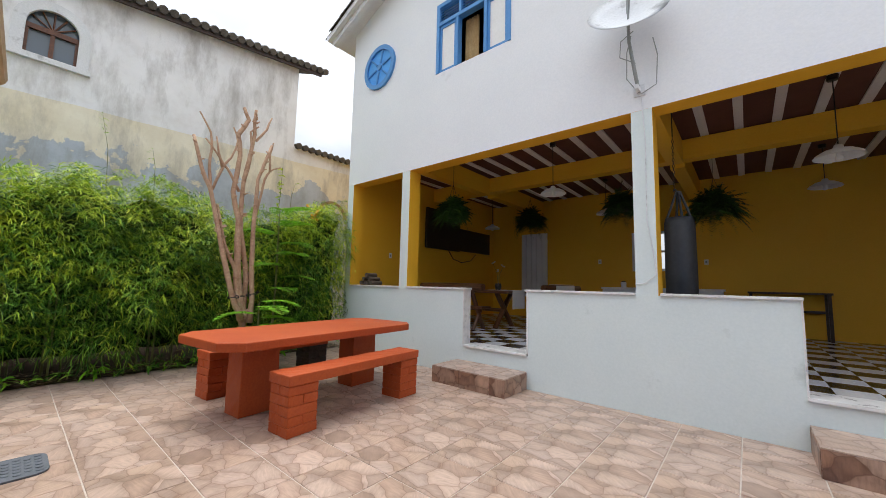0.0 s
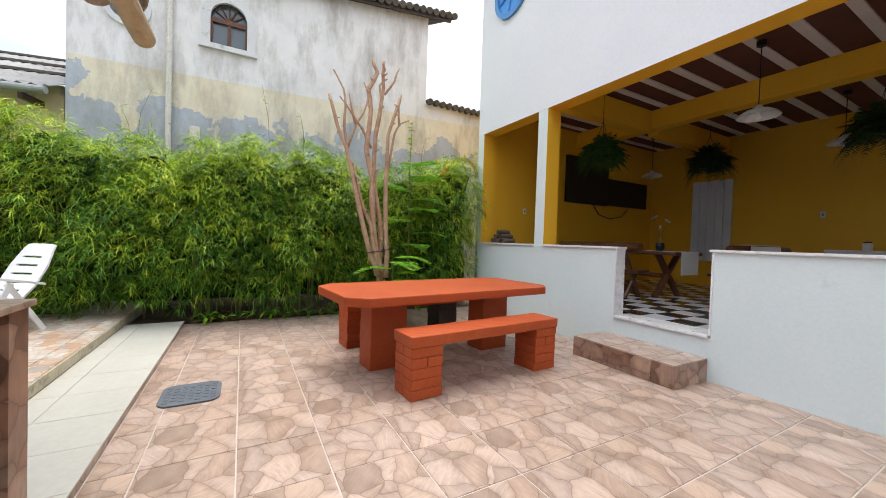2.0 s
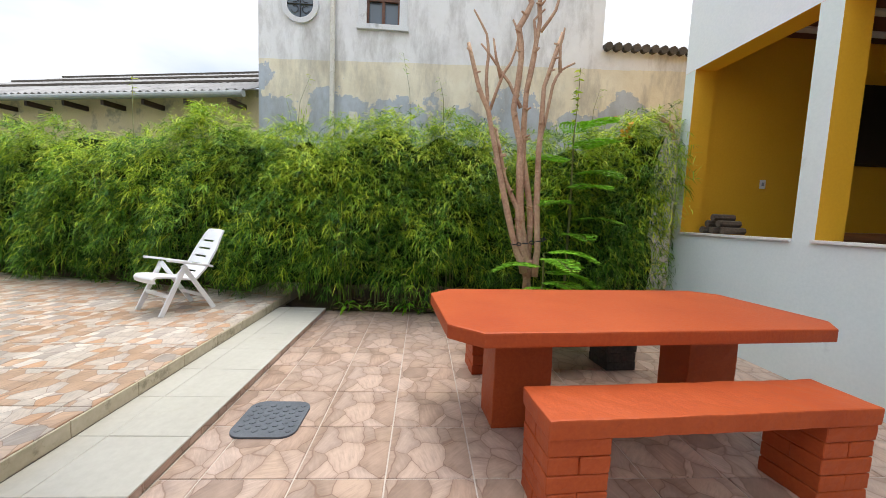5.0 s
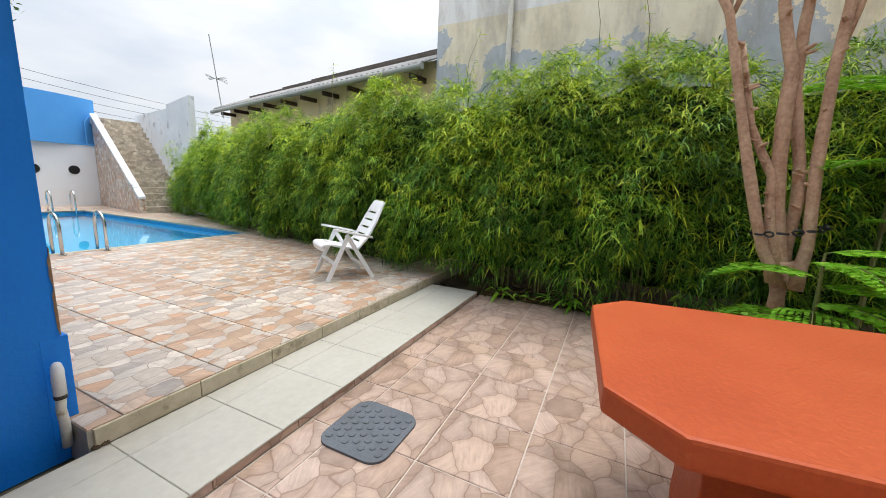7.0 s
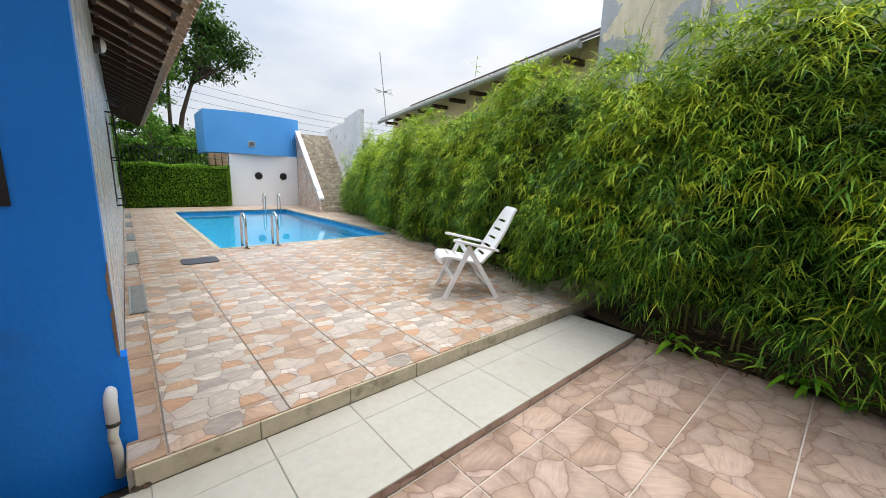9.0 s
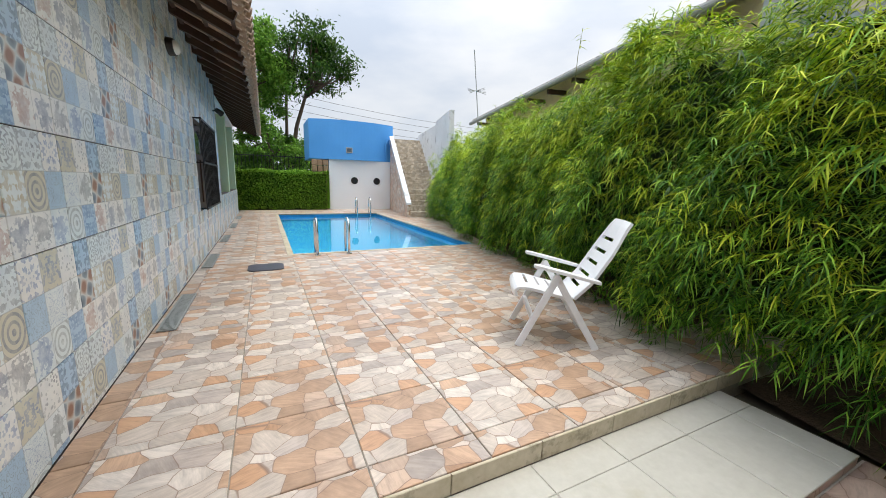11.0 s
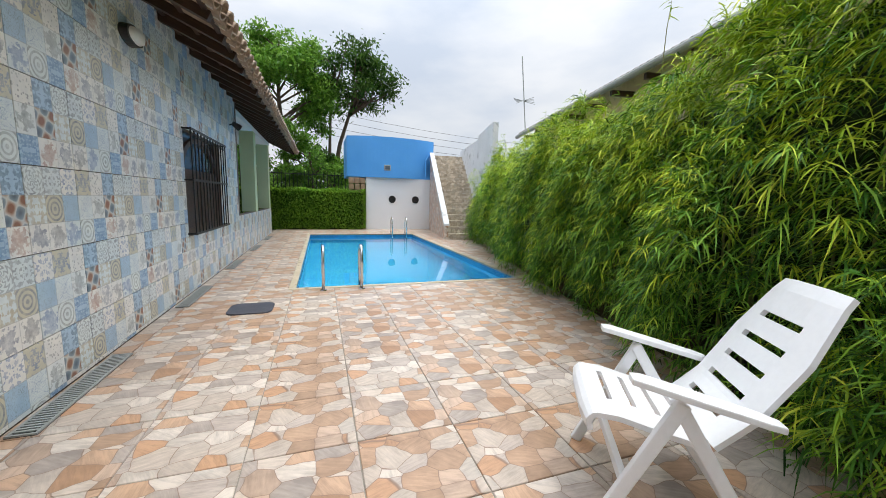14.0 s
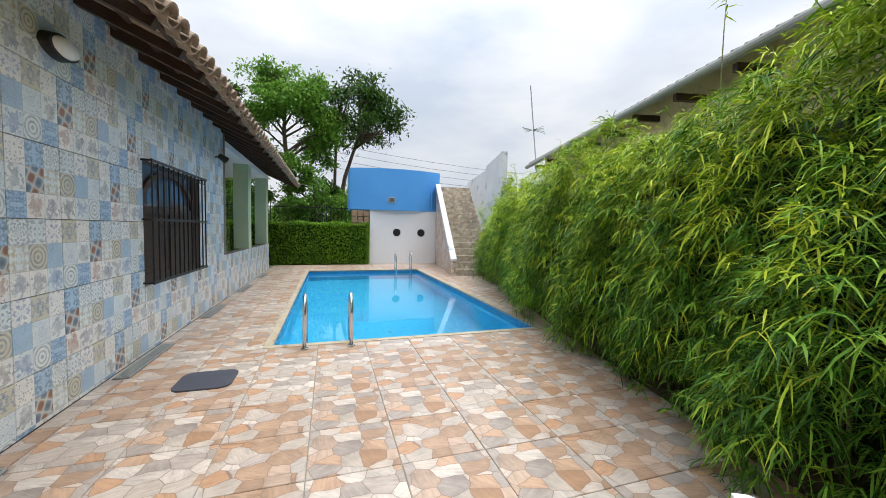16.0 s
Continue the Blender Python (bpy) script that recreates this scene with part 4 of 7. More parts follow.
# drain pipe and clutter on the wall
tagged(part("drain_pipe", Build().tube([(NX + 0.07, 0.23, 2.2), (NX + 0.07, 0.23, 7.0)], 0.05, 10), PVC), "white plastic drain pipe on the house wall", "pipe")
tagged(part("meter_box", Build().box(NX, 0.58, 2.9, NX + 0.12, 0.74, 3.45, None), PVC, bevel=0.01), "small pale box fixed to the wall", "box")
tagged(part("wall_shelf", Build().box(NX, 1.0, 2.92, NX + 0.3, 1.5, 2.97).box(NX, 1.0, 2.87, NX + 0.03, 1.5, 2.92), STAINED_WHITE), "small white slab shelf on the wall", "shelf")
arch_b = Build()
for i in range(10):
    a0, a1 = math.pi * i / 10, math.pi * (i + 1) / 10
    q = [(NX - 0.02, 7.1 + r * math.cos(t), 3.25 + r * math.sin(t)) for r, t in ((0.42, a0), (0.50, a0), (0.50, a1), (0.42, a1))]
    arch_b.extrude(q, (0, 0, 0), (0.03, 0, 0))
tagged(part("wall_arch", arch_b, OLD_BRICK), "arched iron-stained opening rim in the wall", "arch")

# low house with the long gutter
low_house = thing("low_house", "low neighbouring house with old cream wall and grey gutter", "house")
lh = pose(-9.02, -1.25, 0, 0, 0, -12.1)
part("wall", Build().box(-0.2, -9.6, -0.05, 0.0, -0.06, 3.86), CREAM_WALL, low_house, at=lh)
part("wall", Build().box(-6.0, -0.2, -0.05, -0.2, -0.06, 3.86), CREAM_WALL, low_house, at=lh)
corr = Build()
ys = np.arange(0.0, -9.9, -0.06)
vv, ff = [], []
for i, yy in enumerate(ys):
    zz = 0.028 * math.sin(i * math.pi / 1.5)
    vv += [(0.46, yy, 3.70 + zz), (-3.5, yy, 5.55 + zz), (0.46, yy, 3.685 + zz), (-3.5, yy, 5.535 + zz)]
    if i:
        k = 4 * i
        ff += [(k - 4, k, k + 1, k - 3), (k - 2, k - 1, k + 3, k + 2), (k - 4, k - 2, k + 2, k)]
corr.add(vv, ff)
part("roof", corr, SHEET_ROOF, low_house, "weathered corrugated roof", at=lh)
for k in range(3):
    part("roof_lap", Build().box(0.46 - 1.32 * (k + 1), -9.8, 0, 0.52 - 1.32 * (k + 1), 0.0, 0.05), FIBRE_ROOF, low_house, at=lh @ pose(0, 0, 3.70 + 0.617 * (k + 1)))
part("gutter", Build().tube([(0.53, 0.0, 3.60), (0.53, -4.7, 3.59), (0.53, -9.8, 3.57)], 0.062, 12), GUTTER_GREY, low_house, "grey round gutter", at=lh)
for i in range(10):
    part("bracket", Build().box(-0.02, -0.4 - i * 0.98, 3.44, 0.47, -0.33 - i * 0.98, 3.54), DARK_WOOD, low_house, at=lh)

# ---- stairs, white wall and blue drum wall behind the pool ----
ST = pose(-7.87, -10.4, DECK, 0, 0, -math.degrees(math.atan2(0.63, 3.9)))
stairs = thing("outdoor_stairs", "steep outdoor stairs clad in beige stone tiles", "stairs", kind="structure", at=ST)
NS, RISE, GO, SW = 16, 0.187, 0.245, 1.28
for i in range(NS):
    part("step", Build().box(-SW, -(i + 1) * GO - 0.02 * (i < NS - 1), 0.0 if i < 2 else i * RISE - 0.12, -0.12, -i * GO, (i + 1) * RISE), STAIR_TILE, stairs)
part("landing", Build().box(-SW, -NS * GO - 1.6, NS * RISE - 0.2, 0.0, -NS * GO, NS * RISE - 0.002), STAINED_WHITE, stairs)
bal = [(0, 0.0, 0.0), (0, 0.0, 0.46), (0, -NS * GO, NS * RISE + 0.10), (0, -NS * GO, 0.0)]
part("balustrade", Build().extrude(bal, (-0.12, 0, 0), (0, 0, 0)), DECK_TILE, stairs, "stone-tile clad balustrade side")
cap = [(0, 0.02, 0.42), (0, 0.02, 0.50), (0, -NS * GO, NS * RISE + 0.14), (0, -NS * GO, NS * RISE + 0.06)]
part("balustrade_cap", Build().extrude(cap, (-0.15, 0, 0), (0.03, 0, 0)), STAINED_WHITE, stairs, "white balustrade cap", bevel=0.008)
sw = Build().extrude([(0, 0.5, 1.7), (0, 0.5, 3.55), (0, -1.2, 3.42), (0, -1.2, 3.30), (0, -4.2, 3.25), (0, -4.2, 0.0), (0, 0.2, 0.0)], (-SW - 0.16, 0, 0), (-SW, 0, 0))
part("side_wall", sw, STAINED_WHITE, stairs, "tall white mould-stained side wall")
structure("wall_pool_end", Build().box(-9.2, -14.5, -0.05, -5.92, -14.3, 2.2), WHITE_WALL, "white painted wall behind the pool", "wall")
drum = Build()
na = 24
for i in range(na):
    a0, a1 = -1 + 2 * i / na, -1 + 2 * (i + 1) / na
    xa, xb = -6.95 + 1.75 * a0, -6.95 + 1.75 * a1
    ya, yb = -14.28 + 0.42 * (1 - a0 * a0) - 0.25, -14.28 + 0.42 * (1 - a1 * a1) - 0.25
    drum.add([(xa, ya, 2.2), (xb, yb, 2.2), (xb, yb, 3.75), (xa, ya, 3.75), (xa, -16.5, 2.2), (xb, -16.5, 2.2), (xb, -16.5, 3.75), (xa, -16.5, 3.75)],
             [(0, 3, 2, 1), (3, 7, 6, 2), (0, 1, 5, 4), (4, 5, 6, 7)])
drum.add([(-8.7, -14.53, 2.2), (-8.7, -16.5, 2.2), (-8.7, -16.5, 3.75), (-8.7, -14.53, 3.75), (-5.2, -14.53, 2.2), (-5.2, -16.5, 2.2), (-5.2, -16.5, 3.75), (-5.2, -14.53, 3.75)], [(0, 1, 2, 3), (4, 7, 6, 5)])
structure("wall_blue_drum", drum, SKY_BLUE, "sky-blue curved wall above the white wall", "wall")
pier = thing("stone_pier", "rough brown stone pier under the blue wall", "pier", kind="structure")
for k in range(9):
    for j in range(3):
        part("stone", Build().box(-5.88 + j * 0.22, -14.5, k * 0.24 + 0.02, -5.68 + j * 0.22 + random.uniform(-0.02, 0.01), -14.28 + random.uniform(-0.03, 0.03), k * 0.24 + 0.24), OLD_BRICK, pier, bevel=0.02)
for hx in (-6.94, -7.90):
    h = thing("wall_porthole", "round black porthole in the white wall", "porthole")
    # A flat black disc paints the opening's darkness; the wall is not cut.
    part("dark_disc", Build().tube([(hx, -14.302, 1.36), (hx, -14.292, 1.36)], 0.125, 24), BLACK, h)
    rg = Build()
    for i in range(24):
        a, b = 2 * math.pi * i / 24, 2 * math.pi * (i + 1) / 24
        rg.extrude([(hx + r * math.cos(t), -14.30, 1.36 + r * math.sin(t)) for r, t in ((0.12, a), (0.145, a), (0.145, b), (0.12, b))], (0, 0, 0), (0, 0.02, 0))
    part("rim", rg, IRON, h)
fl = thing("floodlight", "small grey floodlight on the blue wall", "floodlight", at=pose(-6.71, -14.14, 2.58))
part("housing", Build().box(-0.13, -0.06, -0.11, 0.13, 0.05, 0.11), GUTTER_GREY, fl, bevel=0.015)
part("lens", Build().box(-0.09, 0.052, -0.07, 0.09, 0.058, 0.07), GLASS, fl)
rail = Build().tube([(-8.30, -14.25, 2.25), (-8.30, -14.25, 2.95), (-8.42, -14.30, 3.15), (-8.60, -14.4, 3.18)], 0.022, 8).tube([(-8.62, -14.25, 2.22), (-8.20, -14.25, 2.22)], 0.02, 8)
tagged(part("blue_rail", rail, SKY_BLUE), "thin blue painted rail beside the stairs", "rail")

# ---- bamboo hedge ----
rng = np.random.default_rng(7)
LINE = np.array([(-6.15, 5.75), (-6.25, 3.0), (-6.3, 0.9), (-6.6, -0.4), (-7.15, -2.8), (-7.55, -4.8), (-8.3, -7.5), (-9.05, -10.2)])
seg = np.linalg.norm(np.diff(LINE, axis=0), axis=1)
cum = np.concatenate([[0], np.cumsum(seg)])
HL = cum[-1]


def hedge_at(s):
    x = np.interp(s, cum, LINE[:, 0])
    y = np.interp(s, cum, LINE[:, 1])
    e = 0.4
    dx = np.interp(np.minimum(s + e, HL), cum, LINE[:, 0]) - np.interp(np.maximum(s - e, 0), cum, LINE[:, 0])
    dy = np.interp(np.minimum(s + e, HL), cum, LINE[:, 1]) - np.interp(np.maximum(s - e, 0), cum, LINE[:, 1])
    d = np.hypot(dx, dy)
    return x, y, -dy / d, dx / d  # the last two point out of the hedge


def lumps(s, z):
    return (0.13 * np.sin(s * 2.3 + 0.7) * np.cos(z * 1.7 + s) + 0.12 * np.sin(s * 5.1 + z * 2.9) + 0.10 * np.sin(s * 11.3 - z * 6.1))


def hedge_top(s):
    return 2.66 + 0.16 * np.sin(s * 1.9 + 1.0) + 0.10 * np.sin(s * 4.7) + 0.07 * np.sin(s * 9.1 + 2) - 0.17 * np.exp(-((s - 3.0) / 1.5) ** 2) - 0.14 * np.clip((s - 4.5) / 1.5, 0, 1) - 0.040 * np.maximum(0, s - 6.5)


def hedge_tufts(face, crown):
    """Tufts over the hedge's face and top: where each stands, which way it points and how far up it is."""
    n = face + crown
    s = np.concatenate([(np.arange(k) + rng.random(k)) / k for k in (face, crown)]) * HL
    top = hedge_top(s)
    x, y, ox, oy = hedge_at(s)
    on_top = np.arange(n) >= face
    patio_side = y > 0.4
    foot = np.where(patio_side, 0.34, DECK + 0.20)
    h = ((np.arange(n) * 0.618034 + rng.uniform(0, 0.12, n)) % 1.0) ** 0.95
    z = foot + (top - 0.10 - foot) * h
    t = np.clip(z / top, 0, 1)
    bulge = lumps(s, z) - 0.12 + 0.26 * np.sin(t * math.pi * 0.86 + 0.30) - np.where(patio_side, 0.36, 0.14) * np.clip(0.42 - t, 0, 1) / 0.42
    bulge += rng.uniform(-0.10, 0.07, n)
    back = rng.uniform(0.0, 1.5, n)
    z = np.where(on_top, top - 0.16 + lumps(s, back * 3) * 0.7 + 0.12 * np.sin(back * 4), z)
    out = np.where(on_top, 0.05 - back, bulge)
    centre = np.stack([x + ox * out, y + oy * out, z], 1)
    outward = np.stack([ox, oy, np.zeros(n)], 1)
    lift = np.where(on_top, 1.0, 0.30 + 0.25 * t)
    return centre, outward, lift, np.where(on_top, 1.0, h)


def hedge_sprays(centre, outward, lift, per_tuft):
    """Sprays round each tuft: where each begins and the way that it grows before it droops."""
    n = len(centre)
    size = rng.uniform(0.12, 0.30, n)
    d = rng.normal(0, 1, (n, per_tuft, 3)) + outward[:, None, :] * 0.9
    d[..., 2] += lift[:, None] * 2.6
    d /= np.linalg.norm(d, axis=2)[..., None]
    lead = np.einsum("nkj,nj->nk", d, outward)
    d += outward[:, None, :] * np.where(lead < -0.1, -1.4 * lead, 0.0)[..., None] * (lift < 0.9)[:, None, None]
    root = centre[:, None, :] + d * (size[:, None] * rng.uniform(0.45, 1.0, (n, per_tuft)))[..., None]
    root[..., 2] -= (size[:, None] * 0.55 * np.linalg.norm(d[..., :2], axis=2) ** 2)
    way = d * 0.75 + outward[:, None, :] * 0.25
    way[..., 2] -= 0.42
    return root.reshape(-1, 3), way.reshape(-1, 3)


def hedge_blades(root, way):
    """Six narrow leaves fan out from each spray's twig and hang over."""
    count, per = len(root), 6
    axis = way + rng.normal(0, 0.16, (count, 3))
    axis /= np.linalg.norm(axis, axis=1)[:, None]
    side = np.cross(axis, np.array([0.0, 0.0, 1.0])) + rng.normal(0, 0.25, (count, 3))
    side -= axis * (side * axis).sum(1)[:, None]
    side /= np.linalg.norm(side, axis=1)[:, None] + 1e-9
    fan = np.linspace(-1.3, 1.3, per)[None, :] + rng.normal(0, 0.22, (count, per))
    w = axis[:, None, :] * np.cos(fan)[..., None] + side[:, None, :] * np.sin(fan)[..., None] + rng.normal(0, 0.24, (count, per, 3))
    w = w.reshape(-1, 3)
    w /= np.linalg.norm(w, axis=1)[:, None]
    n = len(w)
    along = rng.uniform(0.0, 0.10, n)[:, None]
    r = np.repeat(root, per, 0) + np.repeat(axis, per, 0) * along
    return blades(rng, r, w, rng.uniform(0.07, 0.15, n), rng.uniform(0.0075, 0.0115, n), rng.uniform(0.25, 0.85, n))


hedge = tagged(new("bamboo_hedge"), "tall dense bamboo hedge with drooping narrow leaves, yellow-green towards the top", "hedge", kind="stuff")
tuft_at, tuft_out, tuft_lift, tuft_h = hedge_tufts(1350, 520)
PER_TUFT = 21
spray_at, spray_way = hedge_sprays(tuft_at, tuft_out, tuft_lift, PER_TUFT)
# New growth by height, which also paints in the lit top and shaded foot.
youth_and_light = np.clip(0.05 + 0.72 * tuft_h ** 1.5 + rng.normal(0, 0.16, len(tuft_h)), 0.03, 0.85)
is_young = rng.random(len(spray_at)) < np.repeat(youth_and_light, PER_TUFT)
for nm, young, mt in (("foliage", False, BAMBOO_OLD), ("new_foliage", True, BAMBOO_NEW)):
    pick_ = is_young == young
    v, q = hedge_blades(spray_at[pick_], spray_way[pick_])
    o = new(nm, arrays_mesh(nm, v, q, mt))
    o.parent = hedge
    o["kind"] = "stuff"
# near-black core: the shade between the leaves is painted as its colour
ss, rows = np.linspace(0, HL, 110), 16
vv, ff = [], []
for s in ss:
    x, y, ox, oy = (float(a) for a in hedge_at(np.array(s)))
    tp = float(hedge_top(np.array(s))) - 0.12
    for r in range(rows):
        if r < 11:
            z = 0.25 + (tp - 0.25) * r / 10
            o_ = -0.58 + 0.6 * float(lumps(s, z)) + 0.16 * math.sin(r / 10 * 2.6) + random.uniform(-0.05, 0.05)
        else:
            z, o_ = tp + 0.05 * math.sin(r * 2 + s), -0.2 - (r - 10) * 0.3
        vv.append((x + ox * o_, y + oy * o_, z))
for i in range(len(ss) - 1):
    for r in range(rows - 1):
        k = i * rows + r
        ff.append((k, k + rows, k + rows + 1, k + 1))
core = part("painted_shade_core", Build().add(vv, ff), HEDGE_SHADE, hedge, smooth=True)
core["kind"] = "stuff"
canes = Build()
for i in range(150):
    s = rng.uniform(0, HL)
    x, y, ox, oy = (float(a) for a in hedge_at(np.array(s)))
    d = rng.uniform(-0.75, -0.18)
    lean = rng.uniform(-0.15, 0.25)
    canes.tube([(x + ox * d, y + oy * d, -0.05), (x + ox * (d + lean * 0.3), y + oy * (d + lean * 0.3), 0.6), (x + ox * (d + lean), y + oy * (d + lean), rng.uniform(1.3, 2.2))], [0.014, 0.011, 0.006], 5)
shoots = []
for i in range(16):
    s = rng.uniform(0.5, HL)
    x, y, ox, oy = (float(a) for a in hedge_at(np.array(s)))
    tp = float(hedge_top(np.array(s)))
    b, hgt = rng.uniform(-0.9, -0.1), rng.uniform(0.35, 1.3)
    lx, ly = rng.uniform(-0.25, 0.25), rng.uniform(-0.3, 0.3)
    canes.tube([(x + ox * b, y + oy * b, tp - 0.6), (x + ox * b + lx * 0.4, y + oy * b + ly * 0.4, tp + hgt * 0.6), (x + ox * b + lx, y + oy * b + ly, tp + hgt)], [0.006, 0.004, 0.0015], 5)
    shoots.append(((x + ox * b + lx, y + oy * b + ly, tp + hgt), (lx, ly)))
c = part("canes", canes, STEM, hedge)
c["kind"] = "stuff"
tip_r, tip_w = [], []
for (sx_, sy_, sz_), (lx, ly) in shoots:
    for k in range(9):
        a_ = rng.uniform(0, 2 * math.pi)
        tip_r.append((sx_ - lx * 0.03 * k, sy_ - ly * 0.03 * k, sz_ - 0.035 * k))
        tip_w.append((math.cos(a_) * 0.8, math.sin(a_) * 0.8, rng.uniform(-0.1, 0.7)))
tip_r, tip_w = np.array(tip_r), np.array(tip_w)
tip_w /= np.linalg.norm(tip_w, axis=1)[:, None]
v, q = blades(rng, tip_r, tip_w, rng.uniform(0.07, 0.14, len(tip_r)), rng.uniform(0.008, 0.013, len(tip_r)), rng.uniform(0.1, 0.5, len(tip_r)))
o = new("shoot_leaves", arrays_mesh("shoot_leaves", v, q, BAMBOO_NEW))
o.parent = hedge
o["kind"] = "stuff"
bed = Build()
pts = [(float(a) + 0.05, float(b)) for a, b in LINE]
for i in range(len(pts) - 1):
    (ax, ay), (bx_, by_) = pts[i], pts[i + 1]
    zt = 0.02 if ay > 0.3 else DECK + 0.012
    bed.add([(ax, ay, zt), (NX + 0.01 - 0.5, ay, zt), (NX + 0.01 - 0.5, by_, zt), (bx_, by_, zt)], [(0, 1, 2, 3)])
structure("ground_bed", bed, SOIL, "dark planting bed of soil and leaf litter", "soil")
# a garden wall at the back of the bed
structure("wall_garden", Build().box(NX + 0.01, -10.0, -0.05, NX + 0.12, FAC + 0.4, 2.3), STAINED_WHITE, "stained garden wall behind the hedge", "wall")


# low growth along the hedge's foot
rlow = np.random.default_rng(19)


def foot_plant(px, py, pz, leaves, size, mat, label, wide):
    p = thing("low_plant", label, "plant", group="low plants under the hedge", at=pose(px, py, pz))
    n = leaves
    az, el = rlow.uniform(-1.9, 1.9, n), rlow.uniform(0.15, 1.2, n)
    root = np.stack([rlow.normal(0, 0.03, n), rlow.normal(0, 0.05, n), rlow.uniform(0.02, 0.16, n) * size * 3], 1)
    way = np.stack([np.cos(az) * np.cos(el), np.sin(az) * np.cos(el), np.sin(el)], 1)
    ln = rlow.uniform(0.6, 1.1, n) * size
    v, q = blades(rlow, root, way, ln, ln * wide, rlow.uniform(0.4, 0.9, n), 4)
    o = new("leaves", arrays_mesh("leaves", v, q, mat))
    o.parent = p
    part("stem", Build().tube([(0, 0, -0.03), (0.01, 0.01, size * 0.5)], [0.008, 0.004], 5), STEM, p)


for k in range(16):
    py = 5.2 - k * 0.27
    foot_plant(-6.22 + rlow.uniform(-0.10, 0.08), py, 0.02, int(rlow.integers(9, 17)), rlow.uniform(0.16, 0.27), BAMBOO_OLD if k % 3 else BRIGHT_LEAF, "small leafy plant on the soil under the hedge", rlow.uniform(0.14, 0.2))
for k in range(9):
    py = -0.3 - k * 0.42
    foot_plant(float(np.interp(-py, -LINE[:, 1], LINE[:, 0])) + 0.12, py, DECK + 0.012, int(rlow.integers(7, 13)), rlow.uniform(0.13, 0.2), BAMBOO_OLD, "small leafy plant on the deck's edge under the hedge", 0.15)
# fallen leaves on the bed
nl = 900
lx_, ly_ = rlow.uniform(-6.9, -6.14, nl), rlow.uniform(0.9, 5.6, nl)
aa = rlow.uniform(0, 2 * math.pi, nl)
v, q = blades(rlow, np.stack([lx_, ly_, np.full(nl, 0.03) + rlow.uniform(0, 0.02, nl)], 1), np.stack([np.cos(aa), np.sin(aa), rlow.uniform(-0.05, 0.25, nl)], 1), rlow.uniform(0.06, 0.13, nl), rlow.uniform(0.010, 0.02, nl), np.full(nl, 0.1))
lit = tagged(new("leaf_litter", arrays_mesh("leaf_litter", v, q, LITTER)), "dry brown fallen leaves on the soil", "leaf litter", kind="stuff")

# ---- patio: painted masonry table and benches ----
def chamfered(hx, hy, c):
    return [(-hx + c, -hy), (hx - c, -hy), (hx, -hy + c), (hx, hy - c), (hx - c, hy), (-hx + c, hy), (-hx, hy - c), (-hx, -hy + c)]


TABLE = pose(-3.60, 3.56, 0, 0, 0, 5.5)
table = thing("picnic_table", "brick-red painted masonry table with clipped corners on the patio", "table", at=TABLE)
part("tabletop", Build().prism(chamfered(0.575, 1.29, 0.17), 0.715, 0.80), RED_PAINT, table, bevel=0.012)
rough = random.Random(12)


def lumpy(hx, hy, z0, z1, wobble, step=0.07):
    """A block of hand-smoothed cement: flat sides with uneven faces and edges."""
    nx_, ny_, nz_ = (max(1, round(d / step)) for d in (2 * hx, 2 * hy, z1 - z0))
    ids, v, f = {}, [], []

    def at(i, j, k):
        if (i, j, k) not in ids:
            ids[(i, j, k)] = len(v)
            w = [rough.uniform(-wobble, wobble) for _ in range(3)]
            v.append((-hx + 2 * hx * i / nx_ + w[0], -hy + 2 * hy * j / ny_ + w[1], z0 + (z1 - z0) * k / nz_ + (w[2] * 0.6 if 0 < k else 0.0)))
        return ids[(i, j, k)]

    for i in range(nx_):
        for j in range(ny_):
            f += [(at(i, j, 0), at(i, j + 1, 0), at(i + 1, j + 1, 0), at(i + 1, j, 0)), (at(i, j, nz_), at(i + 1, j, nz_), at(i + 1, j + 1, nz_), at(i, j + 1, nz_))]
    for k in range(nz_):
        for i in range(nx_):
            f += [(at(i, 0, k), at(i + 1, 0, k), at(i + 1, 0, k + 1), at(i, 0, k + 1)), (at(i, ny_, k), at(i, ny_, k + 1), at(i + 1, ny_, k + 1), at(i + 1, ny_, k))]
        for j in range(ny_):
            f += [(at(0, j, k), at(0, j, k + 1), at(0, j + 1, k + 1), at(0, j + 1, k)), (at(nx_, j, k), at(nx_, j + 1, k), at(nx_, j + 1, k + 1), at(nx_, j, k + 1))]
    return Build().add(v, f)


for yy in (-0.72, 0.72):
    part("leg", lumpy(0.14, 0.2, 0.0, 0.716, 0.003), RED_PAINT, table, bevel=0.008, at=pose(0, yy, 0))


def brick_leg(parent, y, h, mat):
    """A painted pier of rough bricks, laid crosswise course by course round a mortar core."""
    leg = part("leg", Build().box(-0.141, -0.141, 0.0, 0.141, 0.141, h - 0.001), mat, parent, at=pose(0, y, 0))
    courses = 5
    ch = h / courses
    for k in range(courses):
        for sgn in (-1, 1):
            a, b = (0.15, 0.0735) if k % 2 else (0.0735, 0.15)
            jx, jy = rough.uniform(-0.003, 0.004), rough.uniform(-0.003, 0.004)
            cx_, cy_ = (0.0, sgn * 0.0765) if k % 2 else (sgn * 0.0765, 0.0)
            part("brick", lumpy(a, b, 0.003 if k else 0.0, ch - 0.003, 0.0022, 0.05), mat, leg, bevel=0.004, segments=1, at=pose(cx_ + jx, cy_ + jy, k * ch, 0, 0, rough.uniform(-0.8, 0.8)))
    return leg


